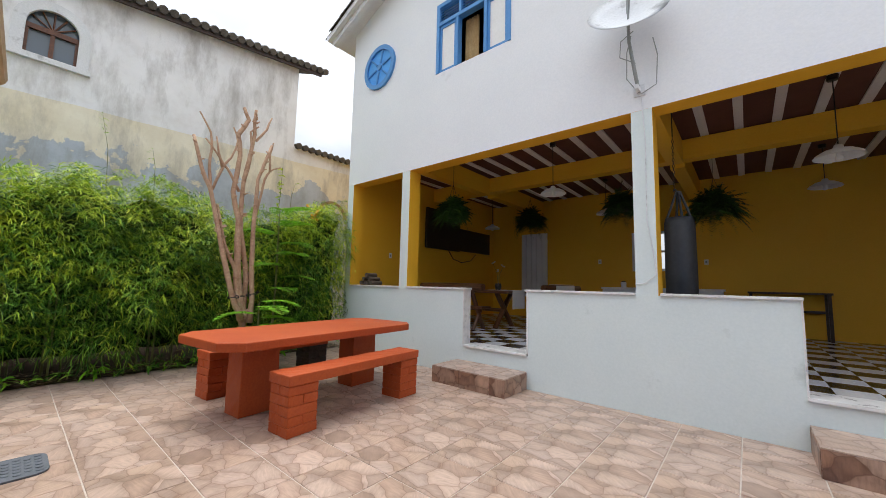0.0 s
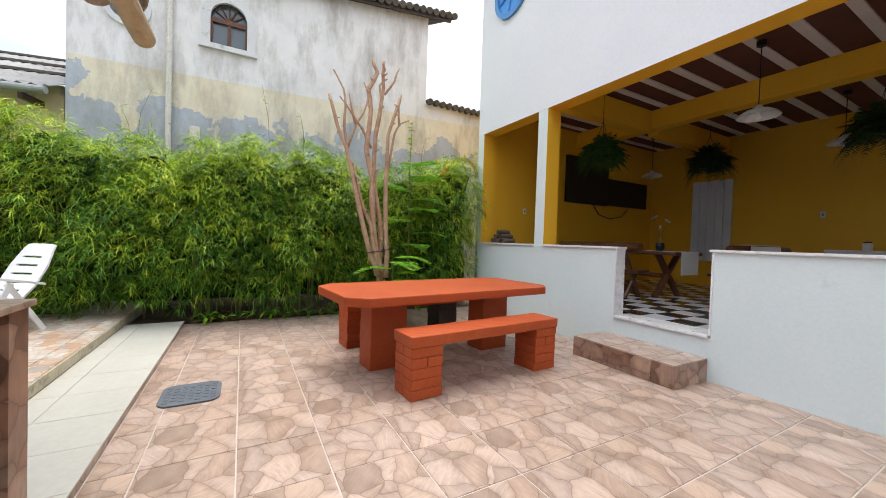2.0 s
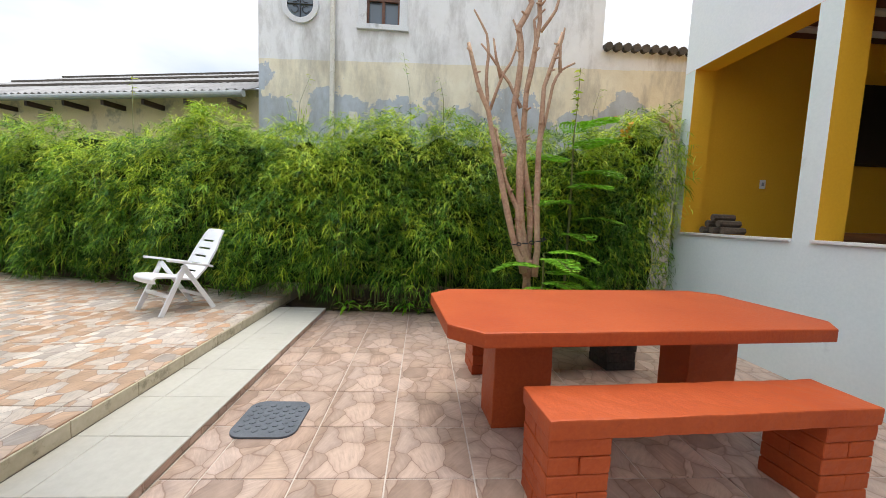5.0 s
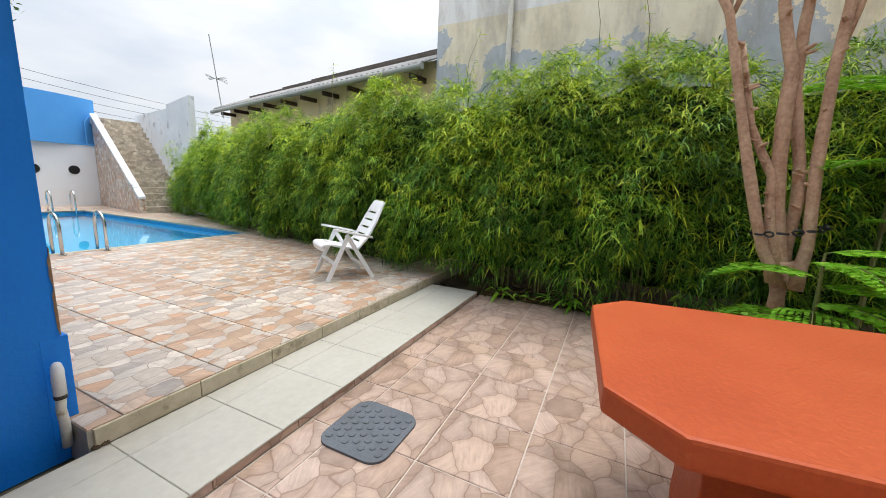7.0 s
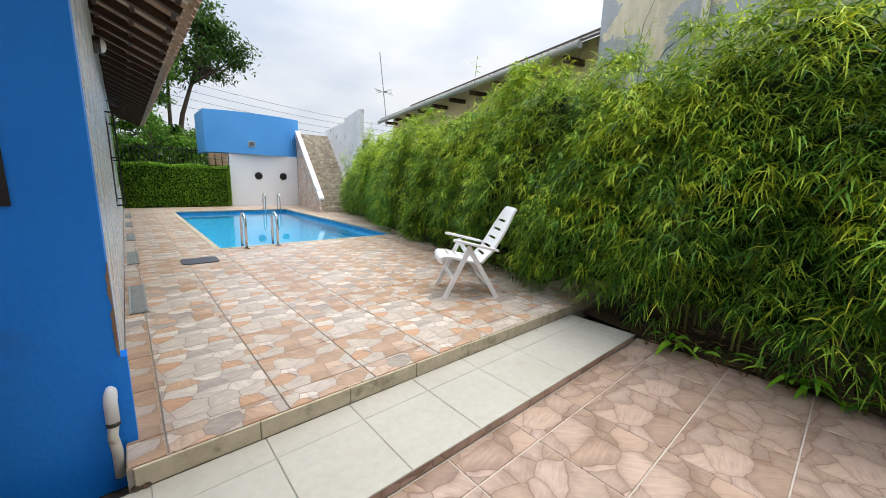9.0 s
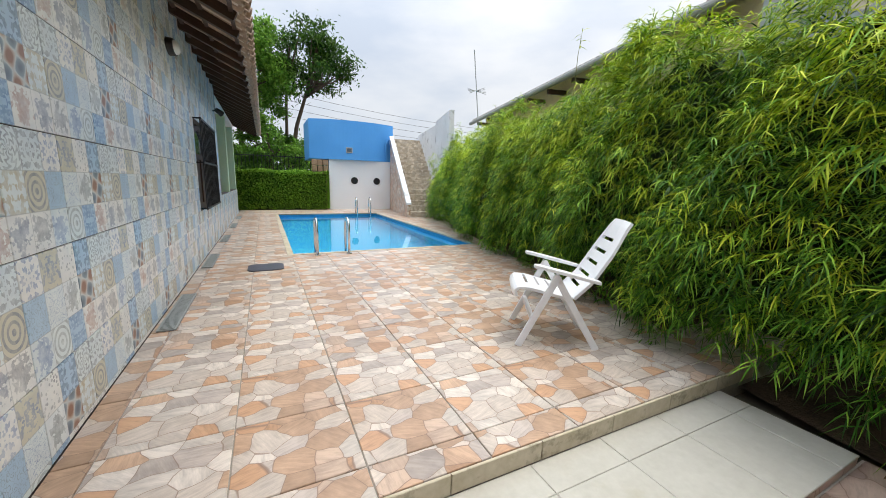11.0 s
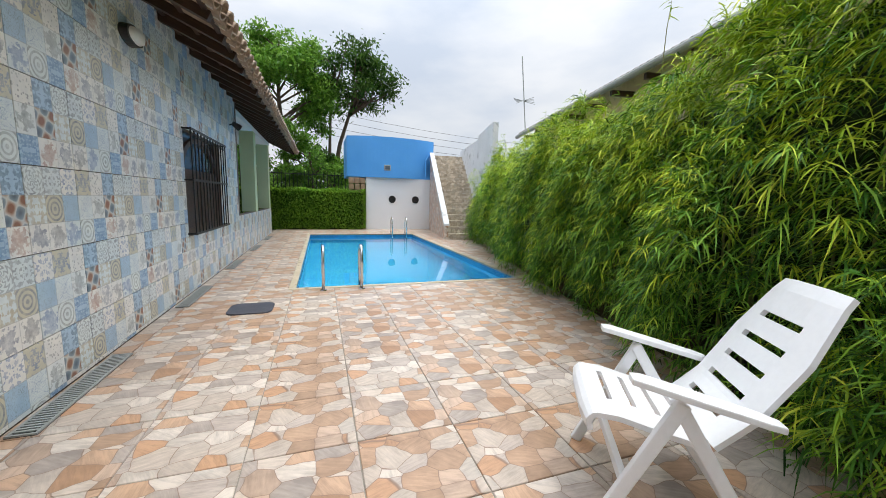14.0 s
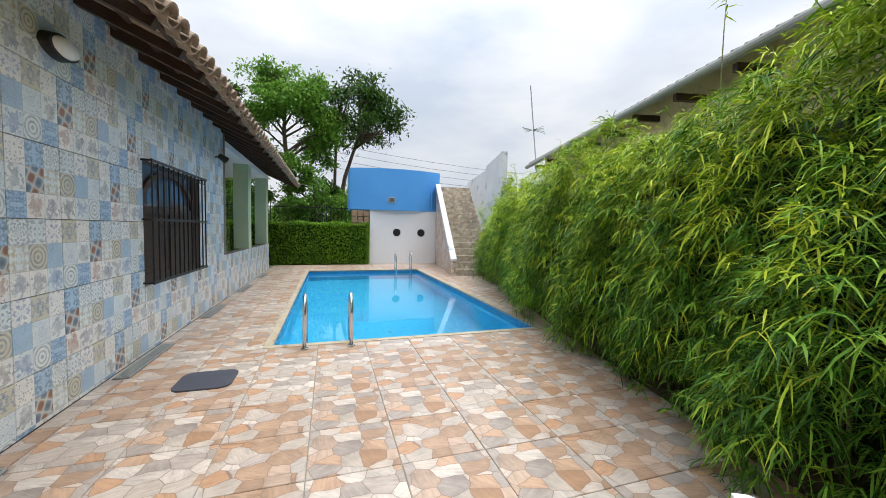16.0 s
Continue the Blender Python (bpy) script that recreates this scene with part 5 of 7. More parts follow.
def bench(at, label, length, mats):
    b = thing("masonry_bench", label, "bench", group="benches at the table", at=at)
    part("seat", lumpy(0.165, length / 2, 0.437, 0.53, 0.0035), RED_PAINT, b, bevel=0.010)
    for s, mt in zip((-1, 1), mats):
        brick_leg(b, s * (length / 2 - 0.16), 0.436, mt)
    return b


bench(pose(-2.80, 3.60, 0, 0, 0, 4.5), "brick-red painted block bench beside the table", 1.76, (RED_PAINT, RED_PAINT))
bench(pose(-4.42, 3.42, 0, 0, 0, 5.5), "brick-red block bench with one near-black leg", 1.62, (RED_PAINT, DARK_BLOCK))


def cover(name, x, y, hx, hy, z, mat, label, studs):
    c = thing(name, label, "cover", at=pose(x, y, z))
    pts = []
    r = 0.09
    for cx_, cy_, a in ((hx - r, hy - r, 0), (-hx + r, hy - r, 90), (-hx + r, -hy + r, 180), (hx - r, -hy + r, 270)):
        pts += [(cx_ + r * math.cos(radians(a + t)), cy_ + r * math.sin(radians(a + t))) for t in range(0, 91, 18)]
    part("plate", Build().prism(pts, -0.002, 0.014), mat, c, bevel=0.003)
    if studs:
        sb = Build()
        for i in range(-6, 7):
            for j in range(-6, 7):
                px, py = (i + 0.5 * (j % 2)) * 0.06, j * 0.052
                if abs(px) < hx - 0.04 and abs(py) < hy - 0.04:
                    sb.lathe([(0.021, 0.013), (0.019, 0.0185), (0.008, 0.0195), (0.0, 0.0195)], px, py, 8)
        o = part("studs", sb, mat, c, "raised round studs")
        o["kind"] = "stuff"
    return c
cover("manhole_cover", -3.47, 1.20, 0.215, 0.205, 0.0, RUBBER, "dark grey studded access cover set in the patio", True)
cover("deck_cover", -3.47, -3.98, 0.22, 0.20, DECK, SLATE, "smooth dark access cover set in the deck", False)

# ---- pruned tree and the feathery plant at its foot ----
tree = thing("pruned_tree", "bare hard-pruned multi-stemmed tree with tan bark in the bed", "tree")
STEMS = {
    "base": [(3.50, -0.02), (3.48, 0.4), (3.46, 0.9)],
    "a": [(3.40, 0.75), (3.31, 0.98), (3.18, 1.44), (3.02, 2.08), (2.88, 2.67), (2.75, 2.96), (2.62, 3.42)],
    "a2": [(2.88, 2.66), (2.85, 2.99), (2.86, 3.28), (2.83, 3.53), (2.67, 3.79)],
    "a3": [(2.91, 2.68), (3.04, 3.08), (3.13, 3.23), (3.21, 3.55), (3.13, 3.71)],
    "b": [(3.42, 0.8), (3.35, 1.12), (3.30, 1.52), (3.13, 1.88), (2.99, 2.47)],
    "c": [(3.46, 0.7), (3.42, 1.0), (3.33, 1.6), (3.30, 2.27), (3.19, 2.70), (3.25, 3.29), (3.20, 3.62), (3.34, 3.91), (3.26, 4.08)],
    "d": [(3.50, 0.8), (3.49, 1.16), (3.46, 1.61), (3.35, 2.16), (3.34, 2.93), (3.45, 3.71), (3.44, 4.11)],
    "e": [(3.55, 0.7), (3.57, 1.04), (3.53, 1.61), (3.52, 2.22), (3.54, 2.97), (3.73, 3.60)],
    "f": [(3.51, 2.2), (3.65, 3.0), (3.74, 3.18), (3.90, 3.27)],
    "f2": [(3.73, 3.15), (3.71, 3.46), (3.75, 3.66)],
    "g": [(3.34, 2.9), (3.42, 3.34), (3.38, 3.72), (3.50, 3.85)],
    "h": [(3.47, 3.6), (3.63, 3.85), (3.70, 4.07)],
    "i": [(3.28, 2.72), (3.13, 2.99), (2.96, 3.20), (2.77, 3.42)],
    "j": [(3.02, 3.05), (2.91, 3.49)],
}
for key, pts in STEMS.items():
    dx = {"base": 0, "a": 0.10, "b": 0.05, "c": 0.02, "d": -0.05, "e": 0.06, "k": -0.02}.get(key, 0.0)
    thick = {"base": 0.115, "a": 0.06, "b": 0.055, "c": 0.072, "d": 0.062, "e": 0.062, "k": 0.07}.get(key, 0.03)
    fine_pts, rad = [], []
    for i in range(len(pts) - 1):
        for s in (0, 0.5):
            t = (i + s) / (len(pts) - 1)
            py, pz = pts[i][0] + (pts[i + 1][0] - pts[i][0]) * s, pts[i][1] + (pts[i + 1][1] - pts[i][1]) * s
            w = 0.012 if s else 0.0
            fine_pts.append((-5.5 + dx * (1 - t) + random.uniform(-w, w), py + random.uniform(-w, w), pz))
            rad.append(thick * 0.72 * (1 - 0.5 * t) * random.uniform(0.9, 1.14))
    fine_pts.append((-5.5, pts[-1][0], pts[-1][1]))
    rad.append(thick * 0.36 if key != "base" else 0.09)
    part("trunk" if key == "base" else "branch", Build().tube(fine_pts, rad, 9), BARK, tree, smooth=True)
knots = Build()
for i in range(60):
    key = random.choice(["a", "b", "c", "d", "e"])
    pts = STEMS[key]
    i0 = random.randrange(1, len(pts) - 1)
    s = random.random()
    py, pz = pts[i0][0] + (pts[i0 + 1][0] - pts[i0][0]) * s, pts[i0][1] + (pts[i0 + 1][1] - pts[i0][1]) * s
    a = random.uniform(0, 6.28)
    knots.tube([(-5.47, py, pz), (-5.47 + 0.06 * math.cos(a), py + 0.06 * math.sin(a), pz + 0.02)], [0.018, 0.009], 6)
o = part("bark_stubble", knots, BARK, tree)
o["kind"] = "stuff"
chain = thing("chain", "black chain tied round the pruned tree", "chain", at=pose(-5.47, 3.45, 1.13))
for i in range(16):
    a = 2 * math.pi * i / 16
    lk = Build().tube([(0.03 * math.cos(t), 0, 0.018 * math.sin(t)) for t in np.linspace(0, 2 * math.pi, 9)], 0.008, 5)
    part("link", lk, IRON, chain, at=pose(0.17 * math.cos(a), 0.20 * math.sin(a), 0.04 * math.sin(a), 90 * (i % 2), 0, math.degrees(a) + 90))


def frond(rng, root, az, length, droop, pairs, leaflet, rise=0.35):
    """A twice-feathered leaf: midrib points and its leaflet blades."""
    d = np.array([math.cos(az), math.sin(az), 0.0])
    sd = np.array([-d[1], d[0], 0.0])
    roots, ways, lens = [], [], []
    rib = []
    for i in range(pairs + 1):
        s = i / pairs
        rib.append(np.array(root) + d * length * s + np.array([0, 0, rise * length * s - droop * length * s * s]))
    for i in range(2, pairs + 1):
        s = i / pairs
        pin = leaflet * math.sin(math.pi * (0.12 + 0.83 * s)) ** 0.7
        for sg in (-1, 1):
            for q in range(5):
                base = rib[i] + (sd * sg * 0.92 + d * 0.4) * pin * (q + 0.5) / 5
                for k in (-1, 1):
                    roots.append(base)
                    w = d * 0.9 * k + sd * sg * 0.5
                    ways.append(w / np.linalg.norm(w))
                    lens.append(min(0.032, pin * 0.3))
    return rib, np.array(roots), np.array(ways), np.array(lens)


def feathery_plant(name, label, origin, fronds, mat, seed):
    r = np.random.default_rng(seed)
    p = thing(name, label, "plant", at=pose(*origin))
    ribs, R, W, L = Build(), [], [], []
    for (h, az, ln, dr) in fronds:
        rib, a, b, c_ = frond(r, (0, 0, h), radians(az), ln, dr, 18, 0.2)
        ribs.tube([tuple(q) for q in rib], 0.004, 4, caps=False)
        R.append(a), W.append(b), L.append(c_)
    top = max(f[0] for f in fronds)
    ribs.tube([(0, 0, -0.02), (0.01, 0.01, top * 0.6), (0, 0, top)], [0.02, 0.016, 0.008], 6)
    part("stem", ribs, STEM, p)
    R, W, L = np.concatenate(R), np.concatenate(W), np.concatenate(L)
    v, q = blades(r, R, W, L * 1.4, L * 0.8, np.full(len(L), 0.1))
    o = new("leaves", arrays_mesh("leaves", v, q, mat))
    o.parent = p
    return p
feathery_plant("feathery_plant", "young plant with bright green feathery leaves at the tree's foot", (-5.15, 3.55, 0),
               [(0.55, -80, 0.55, 0.55), (0.62, -20, 0.6, 0.6), (0.68, 40, 0.6, 0.6), (0.78, 85, 0.62, 0.6), (0.85, -110, 0.55, 0.5), (0.95, 15, 0.5, 0.5), (1.02, 70, 0.58, 0.5), (0.5, 20, 0.5, 0.5), (0.9, 110, 0.5, 0.5), (0.45, -45, 0.5, 0.6)], BRIGHT_LEAF, 3)
feathery_plant("feathery_plant", "tall plant with feathery leaves behind the pruned tree", (-5.75, 4.05, 0),
               [(1.2, 0, 0.6, 0.4), (1.4, 60, 0.65, 0.4), (1.6, -50, 0.6, 0.4), (1.8, 20, 0.6, 0.4), (2.0, 90, 0.65, 0.4), (2.15, -90, 0.6, 0.35), (2.3, 30, 0.6, 0.3), (2.4, 130, 0.55, 0.3), (2.5, -20, 0.5, 0.3), (2.6, 75, 0.5, 0.2)], BRIGHT_LEAF, 5)
climber = thing("climbing_vine", "thin vine with small yellow-green leaves above the hedge", "vine", at=pose(-6.2, 4.2, 0))
part("stem", Build().tube([(0, 0.0, 2.2), (0.02, 0.03, 2.7), (0.0, 0.06, 3.1), (0.03, 0.05, 3.5)], [0.008, 0.006, 0.005, 0.003], 5), STEM, climber)
rv = np.random.default_rng(31)
nv = 46
sv = rv.uniform(0, 1, nv)
av = rv.uniform(0, 2 * math.pi, nv)
vv_, qv_ = blades(rv, np.stack([rv.normal(0.01, 0.01, nv), 0.05 * sv, 2.5 + 1.0 * sv], 1), np.stack([np.cos(av), np.sin(av), rv.uniform(-0.3, 0.4, nv)], 1), rv.uniform(0.05, 0.09, nv), rv.uniform(0.028, 0.045, nv), np.full(nv, 0.3))
new("leaves", arrays_mesh("leaves", vv_, qv_, BAMBOO_NEW)).parent = climber
fl_ = thing("orange_flowers", "small cluster of orange flowers at the hedge top", "flowers", at=pose(-6.25, 4.95, 2.72))
for i in range(9):
    part("flower", Build().lathe([(0.0, -0.02), (0.022, 0.0), (0.036, 0.02), (0.0, 0.012)], random.uniform(-0.1, 0.1), random.uniform(-0.13, 0.13), 7), ORANGE_FLOWER, fl_, at=pose(0, 0, random.uniform(-0.07, 0.07), random.uniform(-40, 40), random.uniform(20, 70), 0))
# light bamboo tuft leaning over the parapet corner
rt_ = np.random.default_rng(11)
n_ = 420
rootp = np.stack([rt_.normal(-5.78, 0.13, n_), rt_.uniform(5.25, 5.58, n_), rt_.uniform(1.35, 2.45, n_)], 1)
wv = rt_.normal(0, 0.6, (n_, 3)) + np.array([0.5, -0.2, -0.2])
wv /= np.linalg.norm(wv, axis=1)[:, None]
v, q = blades(rt_, rootp, wv, rt_.uniform(0.07, 0.15, n_), rt_.uniform(0.008, 0.014, n_), rt_.uniform(0.2, 0.6, n_))
tuft = tagged(new("bamboo_tuft", arrays_mesh("bamboo_tuft", v, q, BAMBOO_NEW)), "yellow-green bamboo tuft against the house corner", "plant", kind="stuff")

# ---- steps up to the veranda ----
def tile_step(xa, xb, ya, yb, h, label):
    s = thing("door_step", label, "step", kind="structure")
    part("core", Build().box(xa + 0.012, ya + 0.012, -0.05, xb - 0.012, yb, h - 0.01), GROUT, s)
    cuts = [xa]
    while cuts[-1] + 0.50 < xb:
        cuts.append(cuts[-1] + 0.475)
    for a, b in zip(cuts, cuts[1:] + [xb]):
        a, b = a + 0.004, b - 0.004
        part("tread_tile", Build().box(a, ya + 0.003, h - 0.012, b, yb - 0.003, h), PATIO_TILE, s, bevel=0.002, segments=1)
        part("riser_tile", Build().box(a, ya, 0.002, b, ya + 0.011, h - 0.013), STEP_FACE, s)
    for xe in (xa, xb):
        part("side_tile", Build().box(min(xe, xe + (0.011 if xe == xa else -0.011)), ya + 0.012, 0.002, max(xe, xe + (0.011 if xe == xa else -0.011)), yb - 0.003, h - 0.013), STEP_FACE, s)
tile_step(-2.97, -1.80, 5.05, FAC, 0.225, "low step clad in brown stone-print tiles")
tile_step(0.86, 2.5, 5.05, FAC, 0.225, "low step clad in brown stone-print tiles before the wide opening")

# ---- tiled counter beside the blue house ----
counter = thing("tiled_counter", "low counter clad in brown stone-print tiles with open recess", "counter")
for ca in (-2.17, -1.2):
    part("side_panel", Build().box(ca, 0.12, 0.05, ca + 0.15, 0.74, 0.97), STEP_FACE, counter)
part("back_panel", Build().box(-2.02, 0.12, 0.05, -1.2, 0.2, 0.97), STEP_FACE, counter)
part("top", Build().box(-2.19, 0.1, 0.972, -1.03, 0.76, 1.0), PATIO_TILE, counter, bevel=0.005)
part("shelf", Build().box(-2.02, 0.2, 0.45, -1.2, 0.72, 0.5), STEP_FACE, counter)

# ---- drain pipe at the blue corner, dark gap, window grille ----
pipe = thing("waste_pipe", "stubby white plastic pipe with elbow against the blue wall", "pipe", at=pose(-2.635, 0.06, 0.055) @ Matrix.Diagonal((0.58, 0.58, 0.94, 1)))
part("pipe", Build().tube([(0, 0, 0), (0, 0, 0.13), (0.012, 0.01, 0.21), (0, 0, 0.27)], [0.034, 0.034, 0.032, 0.034], 12), PVC, pipe, smooth=True)
part("collar", Build().tube([(0, 0, 0.265), (0, 0, 0.285)], 0.041, 12), DARK_BLOCK, pipe)
part("elbow", Build().tube([(0, 0, 0.28), (0, 0, 0.38), (-0.004, -0.01, 0.405), (-0.01, -0.04, 0.42)], [0.041, 0.041, 0.041, 0.036], 12), WHITE_PLASTIC, pipe, smooth=True)
# plaster broken away along the blue wall's corner
rc = random.Random(5)
heights = [0.585 + 0.42 * k / 13 for k in range(14)]
reach = [0.004] + [rc.uniform(0.003, 0.013) for _ in range(12)] + [0.003]
cx_ = TILEX - 0.024
chip = Build().add([p for z, w in zip(heights, reach) for p in ((cx_, -0.02 - w, z), (cx_, 0.004, z), (cx_ + w, 0.004, z))],
                   [q for k in range(13) for q in ((3 * k, 3 * k + 1, 3 * k + 4, 3 * k + 3), (3 * k + 1, 3 * k + 2, 3 * k + 5, 3 * k + 4))])
tagged(part("broken_plaster", chip, OLD_BRICK), "brown broken plaster along the blue wall's corner", "broken plaster")
rub = Build()
for i in range(40):
    rub.lathe([(0.0, 0.0), (random.uniform(0.008, 0.02), 0.012), (0.0, 0.026)], random.uniform(-2.74, -2.67), random.uniform(0.03, 0.21), 6)
rb = tagged(part("rubble", rub, SOIL), "dark rubble in the gap between wall and deck", "rubble", kind="stuff")
rb.location.z = 0.055


def grille(name, label, at, w, h, bars):
    """Black window grille: upright bars, cross rails and stand-offs; local x along the wall, y out of it."""
    g = thing(name, label, "grille", at=at)
    for k in range(bars):
        xx = w * k / (bars - 1)
        part("bar", Build().box(xx - 0.007, 0.075, 0.0, xx + 0.007, 0.089, h), IRON, g)
    for zz in (0.02, h * 0.52, h - 0.02):
        part("rail", Build().box(-0.03, 0.089, zz - 0.014, w + 0.03, 0.097, zz + 0.014), IRON, g)
        for xx in (-0.03, w + 0.03):
            part("bracket", Build().box(xx - 0.01, 0.0, zz - 0.01, xx + 0.01, 0.09, zz + 0.01), IRON, g)
    for k in range(bars - 1):
        xx = w * (k + 0.5) / (bars - 1)
        part("scroll", Build().tube([(xx + 0.042 * math.cos(t), 0.082, h - 0.05 + 0.042 * math.sin(t)) for t in np.linspace(math.pi, 2 * math.pi, 7)], 0.005, 5), IRON, g)
    return g
grille("window_grille", "black iron bar grille over the tiled wall's window", pose(TILEX, -4.92, 0.88, 0, 0, -90) @ Matrix.Scale(-1, 4, (0, 1, 0)), 1.66, 1.30, 13)
wn_ = thing("window_1", "arched dark wooden window behind the grille", "window", kind="structure")
part("window_frame", Build().box(TILEX + 0.05, -6.60, 0.86, TILEX + 0.11, -6.50, 2.17).box(TILEX + 0.05, -5.02, 0.86, TILEX + 0.11, -4.92, 2.17).box(TILEX + 0.05, -6.5, 0.86, TILEX + 0.11, -5.02, 0.95)
     .box(TILEX + 0.05, -6.5, 1.62, TILEX + 0.11, -5.02, 1.70).box(TILEX + 0.05, -5.80, 0.95, TILEX + 0.11, -5.72, 1.62), DARK_WOOD, wn_)
ar = Build()
for i in range(14):
    a0, a1 = math.pi * i / 14, math.pi * (i + 1) / 14
    ar.extrude([(TILEX + 0.05, -5.76 + r * math.cos(t), 1.66 + 0.6 * r * math.sin(t)) for r, t in ((0.70, a0), (0.80, a0), (0.80, a1), (0.70, a1))], (0, 0, 0), (0.06, 0, 0))
part("arch", ar, DARK_WOOD, wn_)
part("pane", Build().box(TILEX + 0.085, -6.5, 0.95, TILEX + 0.095, -5.02, 2.17), GLASS, wn_)
part("shutter", Build().box(TILEX + 0.07, -6.5, 0.95, TILEX + 0.082, -5.02, 1.62), DARK_WOOD, wn_)
wb_ = thing("window_2", "blue shutter in a black frame in the blue wall", "window", kind="structure")
part("shutter", Build().box(-2.424, -0.06, 1.27, -1.28, -0.04, 2.37), SKY_BLUE, wb_)
part("window_frame", Build().box(-2.454, -0.09, 1.24, -2.424, 0.008, 2.4).box(-1.28, -0.09, 1.24, -1.25, 0.008, 2.4).box(-2.424, -0.09, 1.24, -1.28, 0.008, 1.27).box(-2.424, -0.09, 2.37, -1.28, 0.008, 2.4), IRON, wb_)

# ---- lamps on the tiled wall ----
bl = thing("bulkhead_lamp", "oval white bulkhead wall lamp in a dark rim under the eaves", "wall lamp", at=pose(TILEX, -3.72, 2.72))
oval = lambda k, d: [(-d, 0.16 * k * math.cos(t), 0.085 * k * math.sin(t)) for t in np.linspace(0, 2 * math.pi, 24, endpoint=False)]
rim_ = Build()
lo, hi = oval(1.0, 0.0), oval(0.95, 0.06)
rim_.add(lo + hi, [(i, (i + 1) % 24, 24 + (i + 1) % 24, 24 + i) for i in range(24)] + [tuple(range(24, 48))])
part("rim", rim_, IRON, bl)
dome = Build()
ringsv = []
for k, d in ((0.80, 0.062), (0.72, 0.085), (0.5, 0.10), (0.2, 0.107)):
    ringsv += oval(k, d)
dome.add(ringsv, [(r * 24 + i, r * 24 + (i + 1) % 24, (r + 1) * 24 + (i + 1) % 24, (r + 1) * 24 + i) for r in range(3) for i in range(24)] + [tuple(range(72, 96))])
part("diffuser", dome, LAMP_WHITE, bl, "milky oval glass", smooth=True)
sp = thing("spotlight", "small black spotlight on the tiled wall", "spotlight", at=pose(TILEX, -7.4, 2.64))
part("arm", Build().tube([(0, 0, 0), (-0.08, 0, 0.01)], 0.012, 8), IRON, sp)
part("head", Build().tube([(-0.06, 0.02, 0.03), (-0.16, -0.05, -0.04)], [0.04, 0.06], 12), IRON, sp)

# ---- channel drains along the wall ----
def drain(y0_, y1_):
    d = thing("channel_drain", "grey slotted channel drain cover in the deck", "drain", group="drains along the wall", at=pose(TILEX - 0.165, y0_, DECK + 0.001))
    ln = y1_ - y0_
    part("tray", Build().box(0, 0, 0.0, 0.13, ln, 0.003), IRON, d)
    part("rim", Build().box(0, 0, 0.003, 0.014, ln, 0.012).box(0.116, 0, 0.003, 0.13, ln, 0.012).box(0.014, 0, 0.003, 0.116, 0.012, 0.012).box(0.014, ln - 0.012, 0.003, 0.116, ln, 0.012), GUTTER_GREY, d)
    k = int((ln - 0.03) / 0.026)
    for i in range(k):
        part("slat", Build().box(0.014, 0.016 + i * 0.026, 0.004, 0.116, 0.030 + i * 0.026, 0.010), GUTTER_GREY, d)
for ya, yb in ((-2.95, -1.95), (-5.15, -4.2), (-7.3, -6.4), (-9.5, -8.6), (-11.6, -10.7)):
    drain(ya, yb)

# ---- pool ladders ----
def ladder(x, y, face, label):
    l_ = thing("pool_ladder", label, "pool ladder", group="pool ladders", at=pose(x, y, DECK, 0, 0, 0 if face < 0 else 180))
    for sx_ in (-0.25, 0.25):
        pts = [(sx_, 0.16, 0.0), (sx_, 0.16, 0.38)] + [(sx_, 0.16 - 0.15 + 0.15 * math.cos(t), 0.38 + 0.20 * math.sin(t)) for t in np.linspace(0.2, math.pi - 0.2, 9)] + [(sx_, -0.14, 0.36), (sx_, -0.14, -0.85)]
        part("rail", Build().tube(pts, 0.021, 10), STEEL, l_, smooth=True)
        part("collar", Build().lathe([(0.045, 0.0), (0.042, 0.012), (0.022, 0.018)], sx_, 0.16, 12), STEEL, l_)
    for zz in (-0.25, -0.5, -0.75):
        part("tread", Build().box(-0.25, -0.17, zz, 0.25, -0.09, zz + 0.02), STEEL, l_, bevel=0.004)
ladder(-4.47, -4.80, -1, "polished steel ladder rails at the pool's near edge")
ladder(-6.80, -12.25, 1, "polished steel ladder rails at the pool's far edge")

